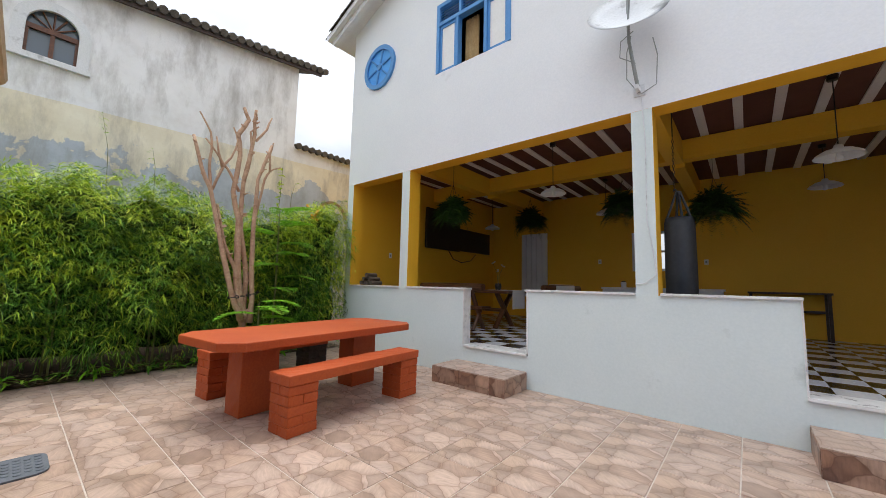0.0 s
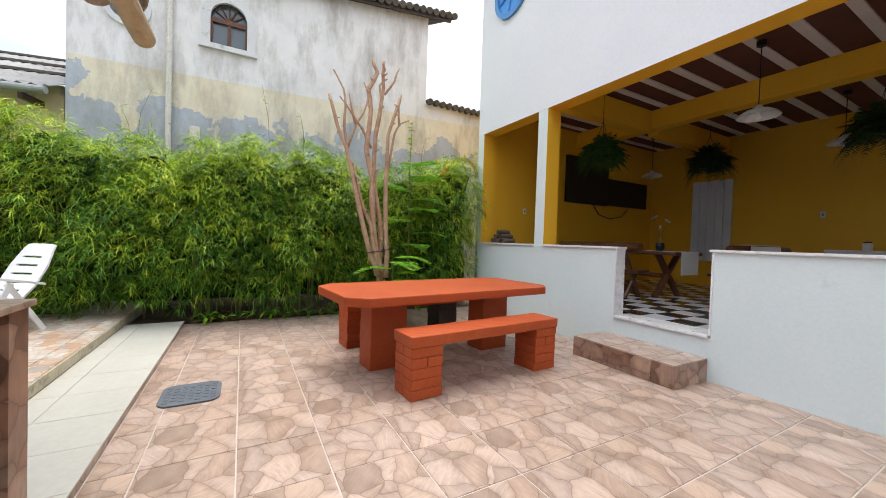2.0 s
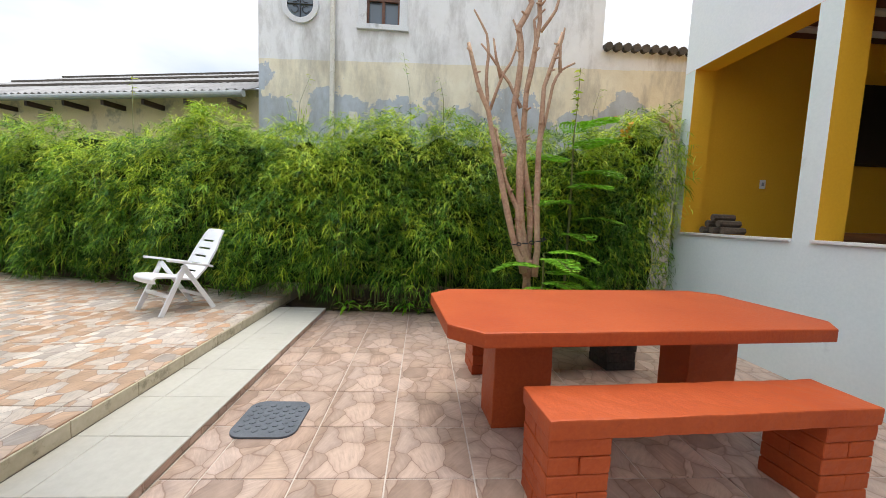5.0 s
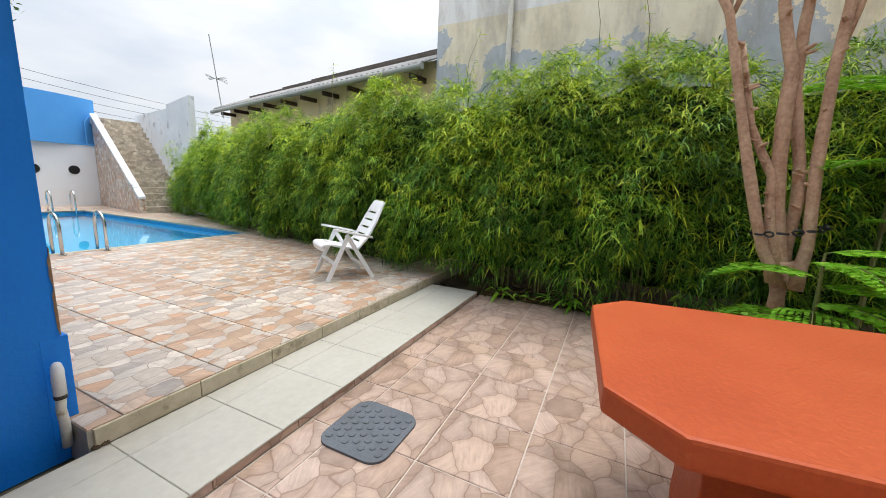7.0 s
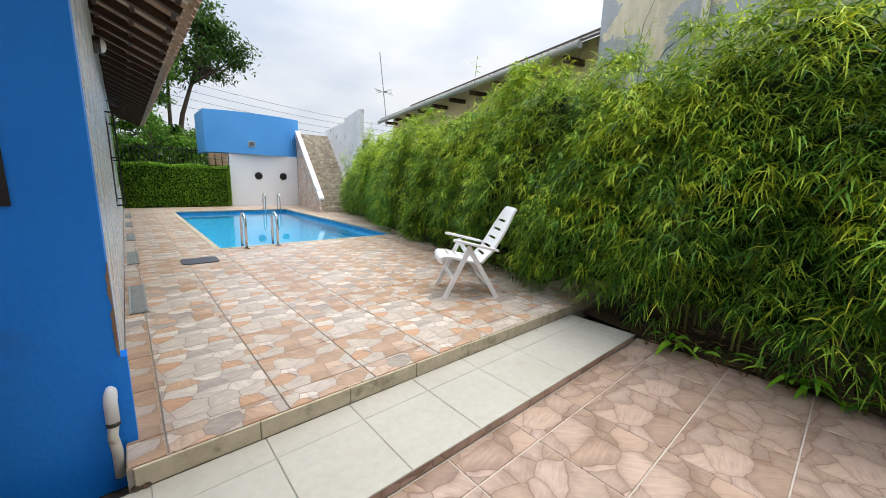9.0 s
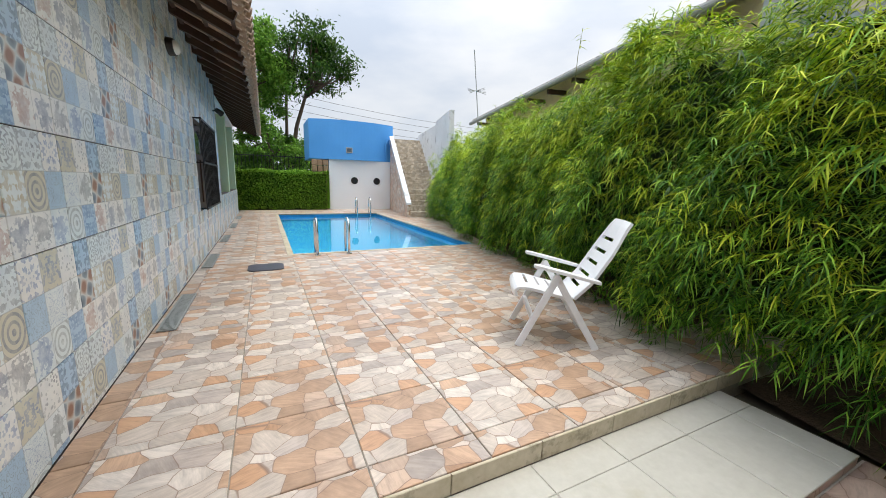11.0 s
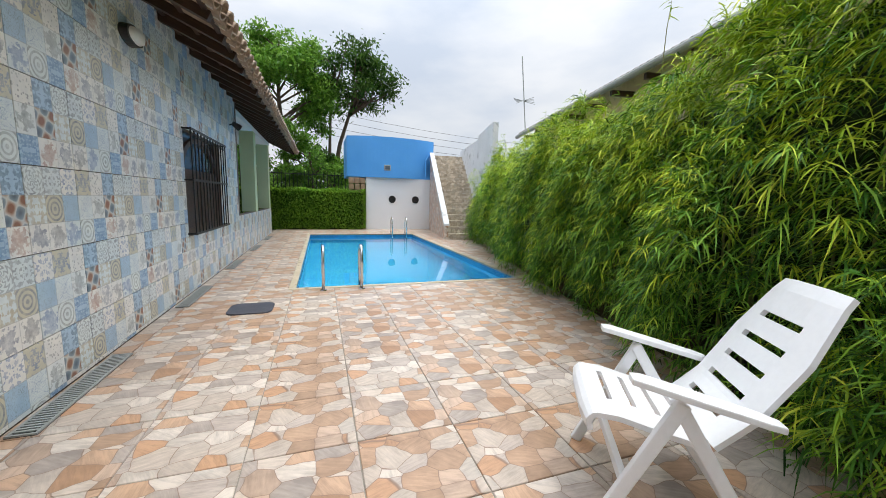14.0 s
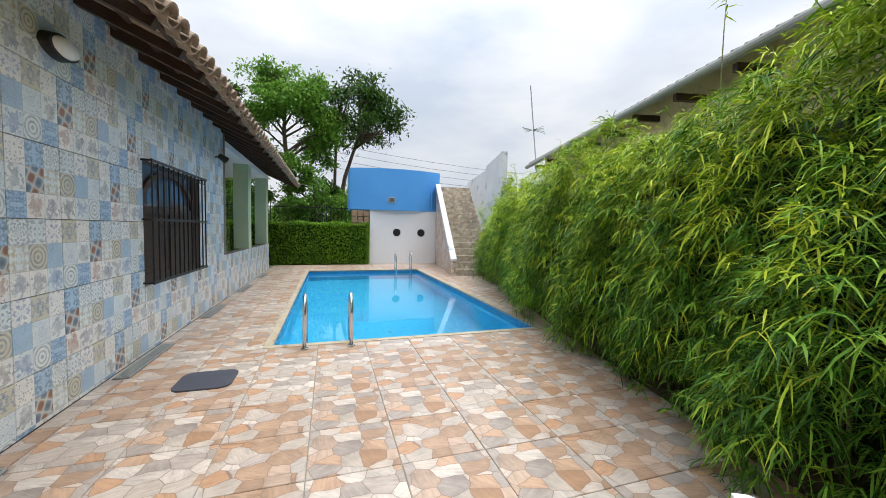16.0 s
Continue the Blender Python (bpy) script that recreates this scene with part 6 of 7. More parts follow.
# ---- white reclining garden chair ----
CH = pose(-5.56, -0.767, DECK, 0, 0, -32.05) @ Matrix.Scale(0.96, 4)
chair = thing("garden_chair", "white plastic folding recliner chair with slotted back on the deck", "chair", at=CH)
def bar(p, q, w, d, side_y):
    """A flat moulded bar between two (x, z) points."""
    p, q = Vector((p[0], 0, p[1])), Vector((q[0], 0, q[1]))
    n2 = (q - p).cross(Vector((0, 1, 0))).normalized() * (w / 2)
    return Build().extrude([p + n2, q + n2, q - n2, p - n2], (0, side_y - d / 2, 0), (0, side_y + d / 2, 0))
for sy in (-0.285, 0.285):
    part("leg", bar((0.30, 0.0), (0.03, 0.58), 0.052, 0.03, sy), WHITE_PLASTIC, chair, bevel=0.007)
    part("leg", bar((-0.30, 0.0), (0.05, 0.58), 0.052, 0.03, sy * 0.93), WHITE_PLASTIC, chair, bevel=0.007)
    arm = Build()
    prof_ = [(0.215, 0.648, 0.03), (0.17, 0.643, 0.042), (0.0, 0.605, 0.045), (-0.22, 0.555, 0.04), (-0.28, 0.54, 0.028)]
    vv = []
    for xx, zz, hw_ in prof_:
        vv += [(xx, sy - hw_, zz - 0.012), (xx, sy + hw_, zz - 0.012), (xx, sy + hw_, zz + 0.014), (xx, sy - hw_, zz + 0.014)]
    ffa = [(0, 1, 2, 3), (16, 19, 18, 17)]
    for i in range(4):
        ffa += [(4 * i + a, 4 * i + 4 + a, 4 * i + 4 + (a + 1) % 4, 4 * i + (a + 1) % 4) for a in range(4)]
    arm.add(vv, ffa)
    part("armrest", arm, WHITE_PLASTIC, chair, bevel=0.006)
part("stretcher", Build().box(0.185, -0.285, 0.20, 0.215, 0.285, 0.245), WHITE_PLASTIC, chair, bevel=0.006)
part("stretcher", Build().box(-0.20, -0.27, 0.155, -0.17, 0.27, 0.195), WHITE_PLASTIC, chair, bevel=0.006)


def slotted(path, widths, slots, thick=0.022):
    """A moulded panel that follows a path of (x, z), with slots across it left open."""
    b = Build()
    n = len(path)
    cols = [-1, -0.56, -0.46, 0.46, 0.56, 1]
    top_, bot_ = [], []
    for i, ((xx, zz), w) in enumerate(zip(path, widths)):
        a, c_ = path[max(i - 1, 0)], path[min(i + 1, n - 1)]
        t_ = Vector((c_[0] - a[0], 0, c_[1] - a[1])).normalized()
        nn = Vector((-t_.z, 0, t_.x)) * (thick / 2)
        for c0 in cols:
            dish_ = 0.018 * (c0 * c0)
            p_ = Vector((xx, c0 * w, zz)) + nn.normalized() * dish_
            top_.append(tuple(p_ + nn)), bot_.append(tuple(p_ - nn))
    m_ = len(cols)
    k = n * m_
    faces = []
    solid = {(i, j): not (i in slots and 0 < j < m_ - 2) for i in range(n - 1) for j in range(m_ - 1)}
    for (i, j), ok in solid.items():
        if not ok:
            continue
        q_ = (i * m_ + j, i * m_ + j + 1, (i + 1) * m_ + j + 1, (i + 1) * m_ + j)
        faces += [q_, tuple(k + a for a in reversed(q_))]
        for (di, dj, e0, e1) in ((-1, 0, q_[1], q_[0]), (1, 0, q_[3], q_[2]), (0, -1, q_[0], q_[3]), (0, 1, q_[2], q_[1])):
            if not solid.get((i + di, j + dj), False):
                faces.append((e0, e1, k + e1, k + e0))
    return b.add(top_ + bot_, faces)
def sample(points, count):
    d_ = [0.0]
    for a, c_ in zip(points, points[1:]):
        d_.append(d_[-1] + math.dist(a, c_))
    return [(float(np.interp(s, d_, [p[0] for p in points])), float(np.interp(s, d_, [p[1] for p in points]))) for s in np.linspace(0, d_[-1], count)]
bp = sample([(-0.10, 0.40), (-0.22, 0.53), (-0.335, 0.73), (-0.455, 0.955), (-0.485, 0.995)], 27)
part("backrest", slotted(bp, [0.235 - 0.0 * i if i < 16 else 0.235 - 0.006 * (i - 16) for i in range(27)], {3, 7, 11, 15, 19}), WHITE_PLASTIC, chair, smooth=False)
sp_ = sample([(0.345, 0.385), (0.355, 0.44), (0.32, 0.475), (0.22, 0.47), (0.05, 0.43), (-0.10, 0.40)], 23)
part("seat", slotted(sp_, [0.235] * 23, {7, 11, 15, 19}), WHITE_PLASTIC, chair)

# ---- facade: window, round window, dish, cable ----
w3 = thing("window_3", "blue wooden window with louvred fanlight and open centre", "window", kind="structure")
wx0, wx1, wz0, wz1 = -3.56, -2.06, 5.05, 6.35
yf = FAC - 0.015
fr_ = Build().box(wx0, yf, wz0, wx0 + 0.07, yf + 0.12, wz1).box(wx1 - 0.07, yf, wz0, wx1, yf + 0.12, wz1).box(wx0 + 0.07, yf, wz1 - 0.07, wx1 - 0.07, yf + 0.12, wz1).box(wx0 + 0.07, yf, wz0 + 0.88, wx1 - 0.07, yf + 0.12, wz0 + 0.95)
for xx in (wx0 + 0.43, wx1 - 0.49):
    fr_.box(xx, yf, wz0, xx + 0.06, yf + 0.12, wz0 + 0.88)
for xx in (wx0 + 0.5, wx0 + 0.97):
    fr_.box(xx, yf, wz0 + 0.95, xx + 0.05, yf + 0.12, wz1 - 0.07)
part("window_frame", fr_, WINDOW_BLUE, w3, bevel=0.004, segments=1)
for xa, xb in ((wx0 + 0.07, wx0 + 0.43), (wx1 - 0.43, wx1 - 0.07)):
    part("sash", Build().box(xa, yf + 0.03, wz0, xa + 0.04, yf + 0.07, wz0 + 0.88).box(xb - 0.04, yf + 0.03, wz0, xb, yf + 0.07, wz0 + 0.88).box(xa + 0.04, yf + 0.03, wz0, xb - 0.04, yf + 0.07, wz0 + 0.05).box(xa + 0.04, yf + 0.03, wz0 + 0.83, xb - 0.04, yf + 0.07, wz0 + 0.88), WINDOW_BLUE, w3)
    part("pane", Build().box(xa + 0.04, yf + 0.045, wz0 + 0.05, xb - 0.04, yf + 0.052, wz0 + 0.83), LAMP_WHITE, w3, "pale translucent pane")
for a, b in ((wx0 + 0.07, wx0 + 0.5), (wx0 + 0.55, wx0 + 0.97), (wx0 + 1.02, wx1 - 0.07)):
    for k in range(6):
        part("louvre", Build().box(a, -0.03, -0.005, b, 0.03, 0.005), WINDOW_BLUE, w3, at=pose(0, yf + 0.06, wz0 + 0.985 + k * 0.05, 40, 0, 0))
cu = Build()
vv, ffc = [], []
for i in range(25):
    xx = wx0 + 0.48 + 0.30 * i / 24
    yy = FAC + 0.22 + 0.025 * math.sin(i * 1.5)
    vv += [(xx, yy, wz0 - 0.05), (xx, yy, wz0 + 0.92), (xx, yy + 0.006, wz0 - 0.05), (xx, yy + 0.006, wz0 + 0.92)]
    if i:
        ffc += [(4 * i - 4, 4 * i, 4 * i + 1, 4 * i - 3), (4 * i - 2, 4 * i - 1, 4 * i + 3, 4 * i + 2)]
tagged(part("curtain", cu.add(vv, ffc), CURTAIN, smooth=True), "ochre curtain hanging in the blue window", "curtain")
# The room's dimness is put into the near-black colour of its walls.
structure("wall_room_behind_window", Build().box(-4.6, FAC + 2.0, 4.0, -1.0, FAC + 2.1, 6.9).box(-4.7, FAC + TH, 4.0, -4.6, FAC + 2.0, 6.9).box(-1.0, FAC + TH, 4.0, -0.9, FAC + 2.0, 6.9).box(-4.6, FAC + TH, 6.9, -1.0, FAC + 2.0, 6.95).box(-4.6, FAC + TH, 4.06, -1.0, FAC + 2.0, 4.1), DARK_BLOCK, "room behind the window, its dimness painted on near-black walls", "wall")
rwin = thing("window_4", "round blue window with six wooden spokes", "window", kind="structure")
rc = (-5.10, 5.77)
part("panel", Build().tube([(rc[0], FAC - 0.004, rc[1]), (rc[0], FAC - 0.012, rc[1])], 0.44, 36), SKY_BLUE, rwin)
rr_ = Build()
for i in range(36):
    a, b = 2 * math.pi * i / 36, 2 * math.pi * (i + 1) / 36
    rr_.extrude([(rc[0] + r * math.cos(t), FAC, rc[1] + r * math.sin(t)) for r, t in ((0.37, a), (0.46, a), (0.46, b), (0.37, b))], (0, 0, 0), (0, -0.05, 0))
part("frame", rr_, WINDOW_BLUE, rwin)
part("hub", Build().tube([(rc[0], FAC - 0.01, rc[1]), (rc[0], FAC - 0.045, rc[1])], 0.06, 12), WINDOW_BLUE, rwin)
for k in range(6):
    a = math.pi * k / 3 + 0.3
    part("spoke", Build().tube([(rc[0] + 0.1 * math.cos(a), FAC - 0.02, rc[1] + 0.1 * math.sin(a)), (rc[0] + 0.37 * math.cos(a), FAC - 0.02, rc[1] + 0.37 * math.sin(a))], 0.022, 6), WINDOW_BLUE, rwin)
dishy = thing("satellite_dish", "white satellite dish on a rusty bracket above the column", "satellite dish", at=pose(-0.36, FAC, 3.62))
part("bracket", Build().box(-0.06, -0.02, -0.03, 0.06, 0.0, 0.10).box(-0.02, -0.16, 0.0, 0.02, -0.02, 0.05), STAINED_WHITE, dishy)
part("mast", Build().tube([(0.0, -0.03, 0.0), (-0.02, -0.14, 0.25), (-0.05, -0.22, 0.55), (-0.05, -0.24, 1.1)], [0.022, 0.02, 0.018, 0.016], 8), GUTTER_GREY, dishy)
dp = Build()
dp.lathe([(0.0, 0.0), (0.15, 0.012), (0.28, 0.045), (0.41, 0.10), (0.415, 0.104), (0.28, 0.06), (0.15, 0.025), (0.0, 0.012)], 0, 0, 28)
part("reflector", dp, STAINED_WHITE, dishy, smooth=True, at=pose(-0.05, -0.27, 0.80, 58, 0, 12))
part("feed_arm", Build().tube([(-0.05, -0.26, 0.70), (0.05, -0.55, 1.1)], 0.012, 6), GUTTER_GREY, dishy)
for k, pts in enumerate(([(0, -0.04, 0.0), (-0.12, -0.05, 0.2), (-0.10, -0.10, 0.5), (-0.03, -0.2, 0.62)], [(0.02, -0.03, -0.02), (0.18, -0.03, 0.05), (0.20, -0.03, 0.4), (0.16, -0.03, 0.62)], [(0.0, -0.16, 0.3), (-0.16, -0.18, 0.42), (-0.14, -0.2, 0.6), (0.0, -0.22, 0.66)])):
    part("wire", Build().tube(pts, 0.006, 5), GUTTER_GREY, dishy)
part("wire", Build().tube([(0.02, -0.02, -0.05), (0.045, -0.012, -0.6), (0.035, -0.012, -1.5), (0.10, -0.012, -1.95), (0.11, -0.012, -2.1), (0.0, -0.012, -2.2), (-0.10, -0.012, -2.21)], 0.006, 5), STAINED_WHITE, dishy, "pale cable down the column")

# ---- inside the veranda ----
tv = thing("television", "large black flat television on the ochre wall", "television", at=pose(-5.88, 8.62, 2.30))
part("body", Build().box(0.03, -0.70, 0.0, 0.10, 0.72, 1.06), BLACK, tv, bevel=0.01)
part("screen", Build().box(0.101, -0.67, 0.03, 0.104, 0.69, 1.03), BLACK, tv)
part("mount", Build().box(0.0, -0.2, 0.3, 0.03, 0.2, 0.7), IRON, tv)
part("cable", Build().tube([(0.02, 0.3, 0.0), (0.03, 0.5, -0.22), (0.03, 0.9, -0.30), (0.03, 1.35, -0.22), (0.03, 1.6, -0.02)], 0.012, 6), BLACK, tv)
sbx = thing("wall_panel", "long low black panel beside the television", "panel", at=pose(-5.88, 10.1, 2.33))
part("board", Build().box(0.01, -0.74, 0.0, 0.09, 0.82, 0.64), BLACK, sbx, bevel=0.01)


def fern(at, size, seed):
    r = np.random.default_rng(seed)
    f = thing("hanging_fern", "dense dark green fern in a hanging pot", "hanging plant", group="hanging ferns", at=at)
    part("pot", Build().lathe([(0.0, -0.12), (0.10, -0.12), (0.15, 0.04), (0.16, 0.05), (0.14, 0.05), (0.0, 0.03)], 0, 0, 16), DARK_WOOD, f)
    for a in (0, 120, 240):
        part("hanger", Build().tube([(0.15 * math.cos(radians(a)), 0.15 * math.sin(radians(a)), 0.05), (0, 0, 0.55)], 0.004, 4), IRON, f)
    part("hook", Build().tube([(0, 0, 0.55), (0, 0, 3.9 - at.translation.z)], 0.004, 4), IRON, f)
    R, W, L = [], [], []
    for i in range(340):
        az, el = r.uniform(0, 2 * math.pi), r.uniform(-0.4, 1.45)
        ln, hang = size * r.uniform(0.55, 1.0), r.uniform(0.2, 0.8)
        d = np.array([math.cos(az) * math.cos(el), math.sin(az) * math.cos(el), math.sin(el)])
        sd = np.array([-math.sin(az), math.cos(az), 0])
        for k in range(3, 26):
            s = k / 25
            p_ = d * ln * s * (1 - 0.15 * s) + np.array([0, 0, 0.05 - ln * hang * s * s])
            for sg in (-1, 1):
                R.append(p_), W.append(sd * sg + np.array([0, 0, -0.25]) + d * 0.2), L.append(0.09 * math.sin(math.pi * (0.15 + 0.8 * s)))
    R, W, L = np.array(R), np.array(W), np.array(L)
    W /= np.linalg.norm(W, axis=1)[:, None]
    v, q = blades(r, R, W, L, L * 0.46, np.full(len(L), 0.2), 1)
    o = new("fronds", arrays_mesh("fronds", v, q, FERN_LEAF))
    o.parent = f
for i, (px, py, pz, sz) in enumerate(((-3.88, 6.6, 2.78, 0.56), (-3.87, 9.9, 3.12, 0.66), (-1.42, 9.2, 3.08, 0.64), (0.12, 9.0, 2.82, 0.70))):
    fern(pose(px, py, pz), sz, 20 + i)


def pendant(px, py, pz):
    l_ = thing("pendant_lamp", "white enamel pendant lamp shade hanging on a cord", "pendant lamp", group="pendant lamps", at=pose(px, py, pz))
    part("shade", Build().lathe([(0.22, 0.0), (0.20, 0.03), (0.13, 0.075), (0.05, 0.10), (0.035, 0.14), (0.03, 0.14), (0.045, 0.095), (0.12, 0.068), (0.19, 0.025), (0.215, -0.004)], 0, 0, 24), LAMP_WHITE, l_, smooth=True)
    part("bulb", Build().lathe([(0.0, -0.06), (0.03, -0.045), (0.035, -0.01), (0.02, 0.04), (0.02, 0.08)], 0, 0, 12), LAMP_WHITE, l_, smooth=True)
    part("cord", Build().tube([(0, 0, 0.13), (0, 0, 3.88 - pz)], 0.006, 6), BLACK, l_)
    part("canopy", Build().lathe([(0.0, 3.84 - pz), (0.05, 3.845 - pz), (0.055, 3.905 - pz)], 0, 0, 14), BLACK, l_)
for p_ in ((-2.04, 7.1, 2.98), (1.38, 7.1, 2.92), (-1.95, 9.9, 3.08), (1.6, 9.9, 3.16), (-5.05, 9.9, 2.98)):
    pendant(*p_)
sh = thing("board_shutter", "white vertical board shutter in the back wall", "shutter", at=pose(-4.83, BY, 1.05))
for k in range(5):
    part("board", Build().box(k * 0.168, -0.045, 0.0, k * 0.168 + 0.158, -0.015, 1.9), WHITE_DOOR, sh, bevel=0.004, segments=1)
for zz in (0.25, 1.6):
    part("ledge", Build().box(0.0, -0.015, zz, 0.83, -0.002, zz + 0.1), WHITE_DOOR, sh)
for px, py, pz, rot in ((-2.52, BY, 2.06, 0), (-0.19, BY, 2.0, 0), (-5.88, 6.78, 2.0, 90)):
    s_ = thing("socket", "small white electrical socket plate on the ochre wall", "socket", group="wall sockets", at=pose(px, py, pz, 0, 0, rot))
    part("plate", Build().box(-0.04, -0.012, -0.06, 0.04, -0.002, 0.06), LAMP_WHITE, s_, bevel=0.003)
    part("insert", Build().box(-0.018, -0.015, -0.025, 0.018, -0.0125, 0.025), GUTTER_GREY, s_)
w5 = thing("window_5", "small white framed window in the back wall with daylight behind", "window", kind="structure")
part("window_frame", Build().box(WX0_V, BY - 0.02, WZ0_V, WX0_V + 0.06, BY + 0.1, WZ1_V).box(WX1_V - 0.06, BY - 0.02, WZ0_V, WX1_V, BY + 0.1, WZ1_V).box(WX0_V + 0.06, BY - 0.02, WZ0_V, WX1_V - 0.06, BY + 0.1, WZ0_V + 0.06).box(WX0_V + 0.06, BY - 0.02, WZ1_V - 0.06, WX1_V - 0.06, BY + 0.1, WZ1_V)
     .box(WX0_V + 0.06, BY + 0.02, 2.26, WX1_V - 0.06, BY + 0.06, 2.31).box(-1.19, BY + 0.02, WZ0_V + 0.06, -1.15, BY + 0.06, WZ1_V - 0.06), WHITE_DOOR, w5)
bag = thing("punching_bag", "black vinyl punching bag hanging on a chain", "punching bag", at=pose(-0.14, 6.65, 1.02))
part("body", Build().lathe([(0.0, 0.0), (0.15, 0.0), (0.175, 0.03), (0.178, 0.6), (0.172, 1.20), (0.155, 1.27), (0.0, 1.29)], 0, 0, 26), BAG, bag, smooth=True)
for a in (20, 110, 200, 290):
    part("strap", Build().tube([(0.15 * math.cos(radians(a)), 0.15 * math.sin(radians(a)), 1.22), (0.02 * math.cos(radians(a)), 0.02 * math.sin(radians(a)), 1.62)], 0.016, 5), BAG, bag)
for k in range(18):
    part("link", Build().tube([(0.012 * math.cos(t), 0, 0.024 * math.sin(t)) for t in np.linspace(0, 2 * math.pi, 9)], 0.004, 4), IRON, bag, at=pose(-0.04, 0, 1.64 + k * 0.042, 0, 0, 90 * (k % 2)))
part("hook", Build().tube([(-0.04, 0, 2.38), (-0.04, 0, 2.9)], 0.008, 6), IRON, bag)
part("swivel", Build().tube([(0.0, 0, 1.60), (-0.04, 0, 1.66)], 0.016, 8), IRON, bag)

# rustic dining set
dt = thing("dining_table", "long rustic varnished wooden dining table with crossed log legs", "table", at=pose(-4.35, 8.1, VER, 0, 0, 0))
part("tabletop", Build().box(-1.3, -0.42, 0.74, 1.1, 0.42, 0.80), MID_WOOD, dt, bevel=0.015)
for xx in (-0.9, 0.75):
    for a, b in ((-0.36, 0.30), (0.36, -0.30)):
        part("leg", Build().tube([(xx, a, 0.0), (xx, b, 0.745)], 0.055, 8), MID_WOOD, dt)
part("stretcher", Build().tube([(-0.9, 0, 0.37), (0.75, 0, 0.37)], 0.04, 8), MID_WOOD, dt)
def log_bench(at, ln, label):
    b = thing("log_bench", label, "bench", group="benches at the dining table", at=at)
    part("seat", Build().box(-ln / 2, -0.16, 0.42, ln / 2, 0.16, 0.47), MID_WOOD, b, bevel=0.012)
    part("backrest", Build().tube([(-ln / 2 - 0.08, -0.26, 0.86), (0, -0.27, 0.87), (ln / 2 + 0.08, -0.26, 0.86)], 0.075, 10), MID_WOOD, b)
    for xx in (-ln / 2 + 0.2, ln / 2 - 0.2):
        part("leg", Build().tube([(xx, 0.18, 0.0), (xx, -0.28, 0.82)], 0.045, 8), MID_WOOD, b)
        part("leg", Build().tube([(xx, -0.2, 0.0), (xx, 0.1, 0.43)], 0.04, 8), MID_WOOD, b)
log_bench(pose(-4.35, 7.42, VER), 1.5, "rustic varnished log bench with round back rail")
log_bench(pose(-2.75, 8.65, VER, 0, 0, 75), 1.0, "short rustic varnished log bench with round back rail")
cl = thing("table_runner", "white cloth hanging over the dining table's end", "cloth", at=pose(-3.25, 8.1, VER))
part("drop", Build().box(0.005, -0.26, 0.42, 0.013, 0.26, 0.805), LAMP_WHITE, cl)
part("top", Build().box(-0.6, -0.26, 0.803, 0.013, 0.26, 0.811), LAMP_WHITE, cl)
cl2 = thing("seat_cloth", "white cloth over the short bench's back", "cloth", at=pose(-2.75, 8.65, VER, 0, 0, 75))
part("drop", Build().box(-0.3, -0.365, 0.50, 0.3, -0.357, 0.93).box(-0.3, -0.357, 0.945, 0.3, -0.18, 0.953), LAMP_WHITE, cl2)
vs = thing("orchid_vase", "dark small vase with thin white orchid stems", "vase", at=pose(-3.75, 8.1, VER + 0.812))
part("vase", Build().lathe([(0.0, 0.0), (0.055, 0.0), (0.075, 0.08), (0.06, 0.14), (0.05, 0.14), (0.0, 0.02)], 0, 0, 14), BLACK, vs)
for a, h in ((0.1, 0.55), (2.2, 0.45), (4.0, 0.62)):
    part("stem", Build().tube([(0, 0, 0.05), (0.03 * math.cos(a), 0.03 * math.sin(a), h * 0.6), (0.14 * math.cos(a), 0.14 * math.sin(a), h)], 0.004, 5), STEM, vs)
    for k in range(3):
        part("blossom", Build().lathe([(0.0, -0.015), (0.03, 0.0), (0.0, 0.012)], (0.08 + 0.03 * k) * math.cos(a), (0.08 + 0.03 * k) * math.sin(a), 6), LAMP_WHITE, vs, at=pose(0, 0, h - 0.02 * k))
lg = thing("log_stack", "small stack of split firewood on the parapet", "firewood", at=pose(-5.35, FAC + 0.14, 1.31))
for k, (dx, dz) in enumerate(((-0.16, 0.045), (0.0, 0.045), (0.16, 0.045), (-0.08, 0.125), (0.09, 0.125), (0.0, 0.2))):
    part("log", Build().tube([(dx, -0.09, dz), (dx + 0.02, 0.16, dz)], 0.042, 7), DARK_BARK, lg)
ct = thing("side_counter", "low counter with pale top against the back wall", "counter", at=pose(-2.3, BY - 0.6, VER))
part("body", Build().box(0.0, 0.03, 0.0, 2.4, 0.595, 0.88), WHITE_DOOR, ct)
part("top", Build().box(-0.03, 0.0, 0.88, 2.43, 0.597, 0.93), MARBLE, ct, bevel=0.006)
mg = thing("jar", "small white jar with lid on the counter", "jar", at=pose(-1.85, BY - 0.4, VER + 0.93))
part("jar", Build().lathe([(0.0, 0.0), (0.06, 0.0), (0.065, 0.11), (0.05, 0.13), (0.0, 0.13)], 0, 0, 14), LAMP_WHITE, mg)
part("lid", Build().lathe([(0.055, 0.131), (0.05, 0.15), (0.0, 0.16)], 0, 0, 14), DARK_WOOD, mg)
bw = tagged(part("fruit_bowl", Build().lathe([(0.0, 0.0), (0.07, 0.0), (0.17, 0.08), (0.16, 0.085), (0.06, 0.015), (0.0, 0.012)], -1.3, BY - 0.35, 18), MID_WOOD), "shallow brown bowl on the counter", "bowl")
bw.location.z = VER + 0.93
cs = thing("console_table", "dark low console table by the back wall", "table", at=pose(1.1, BY - 0.55, VER))
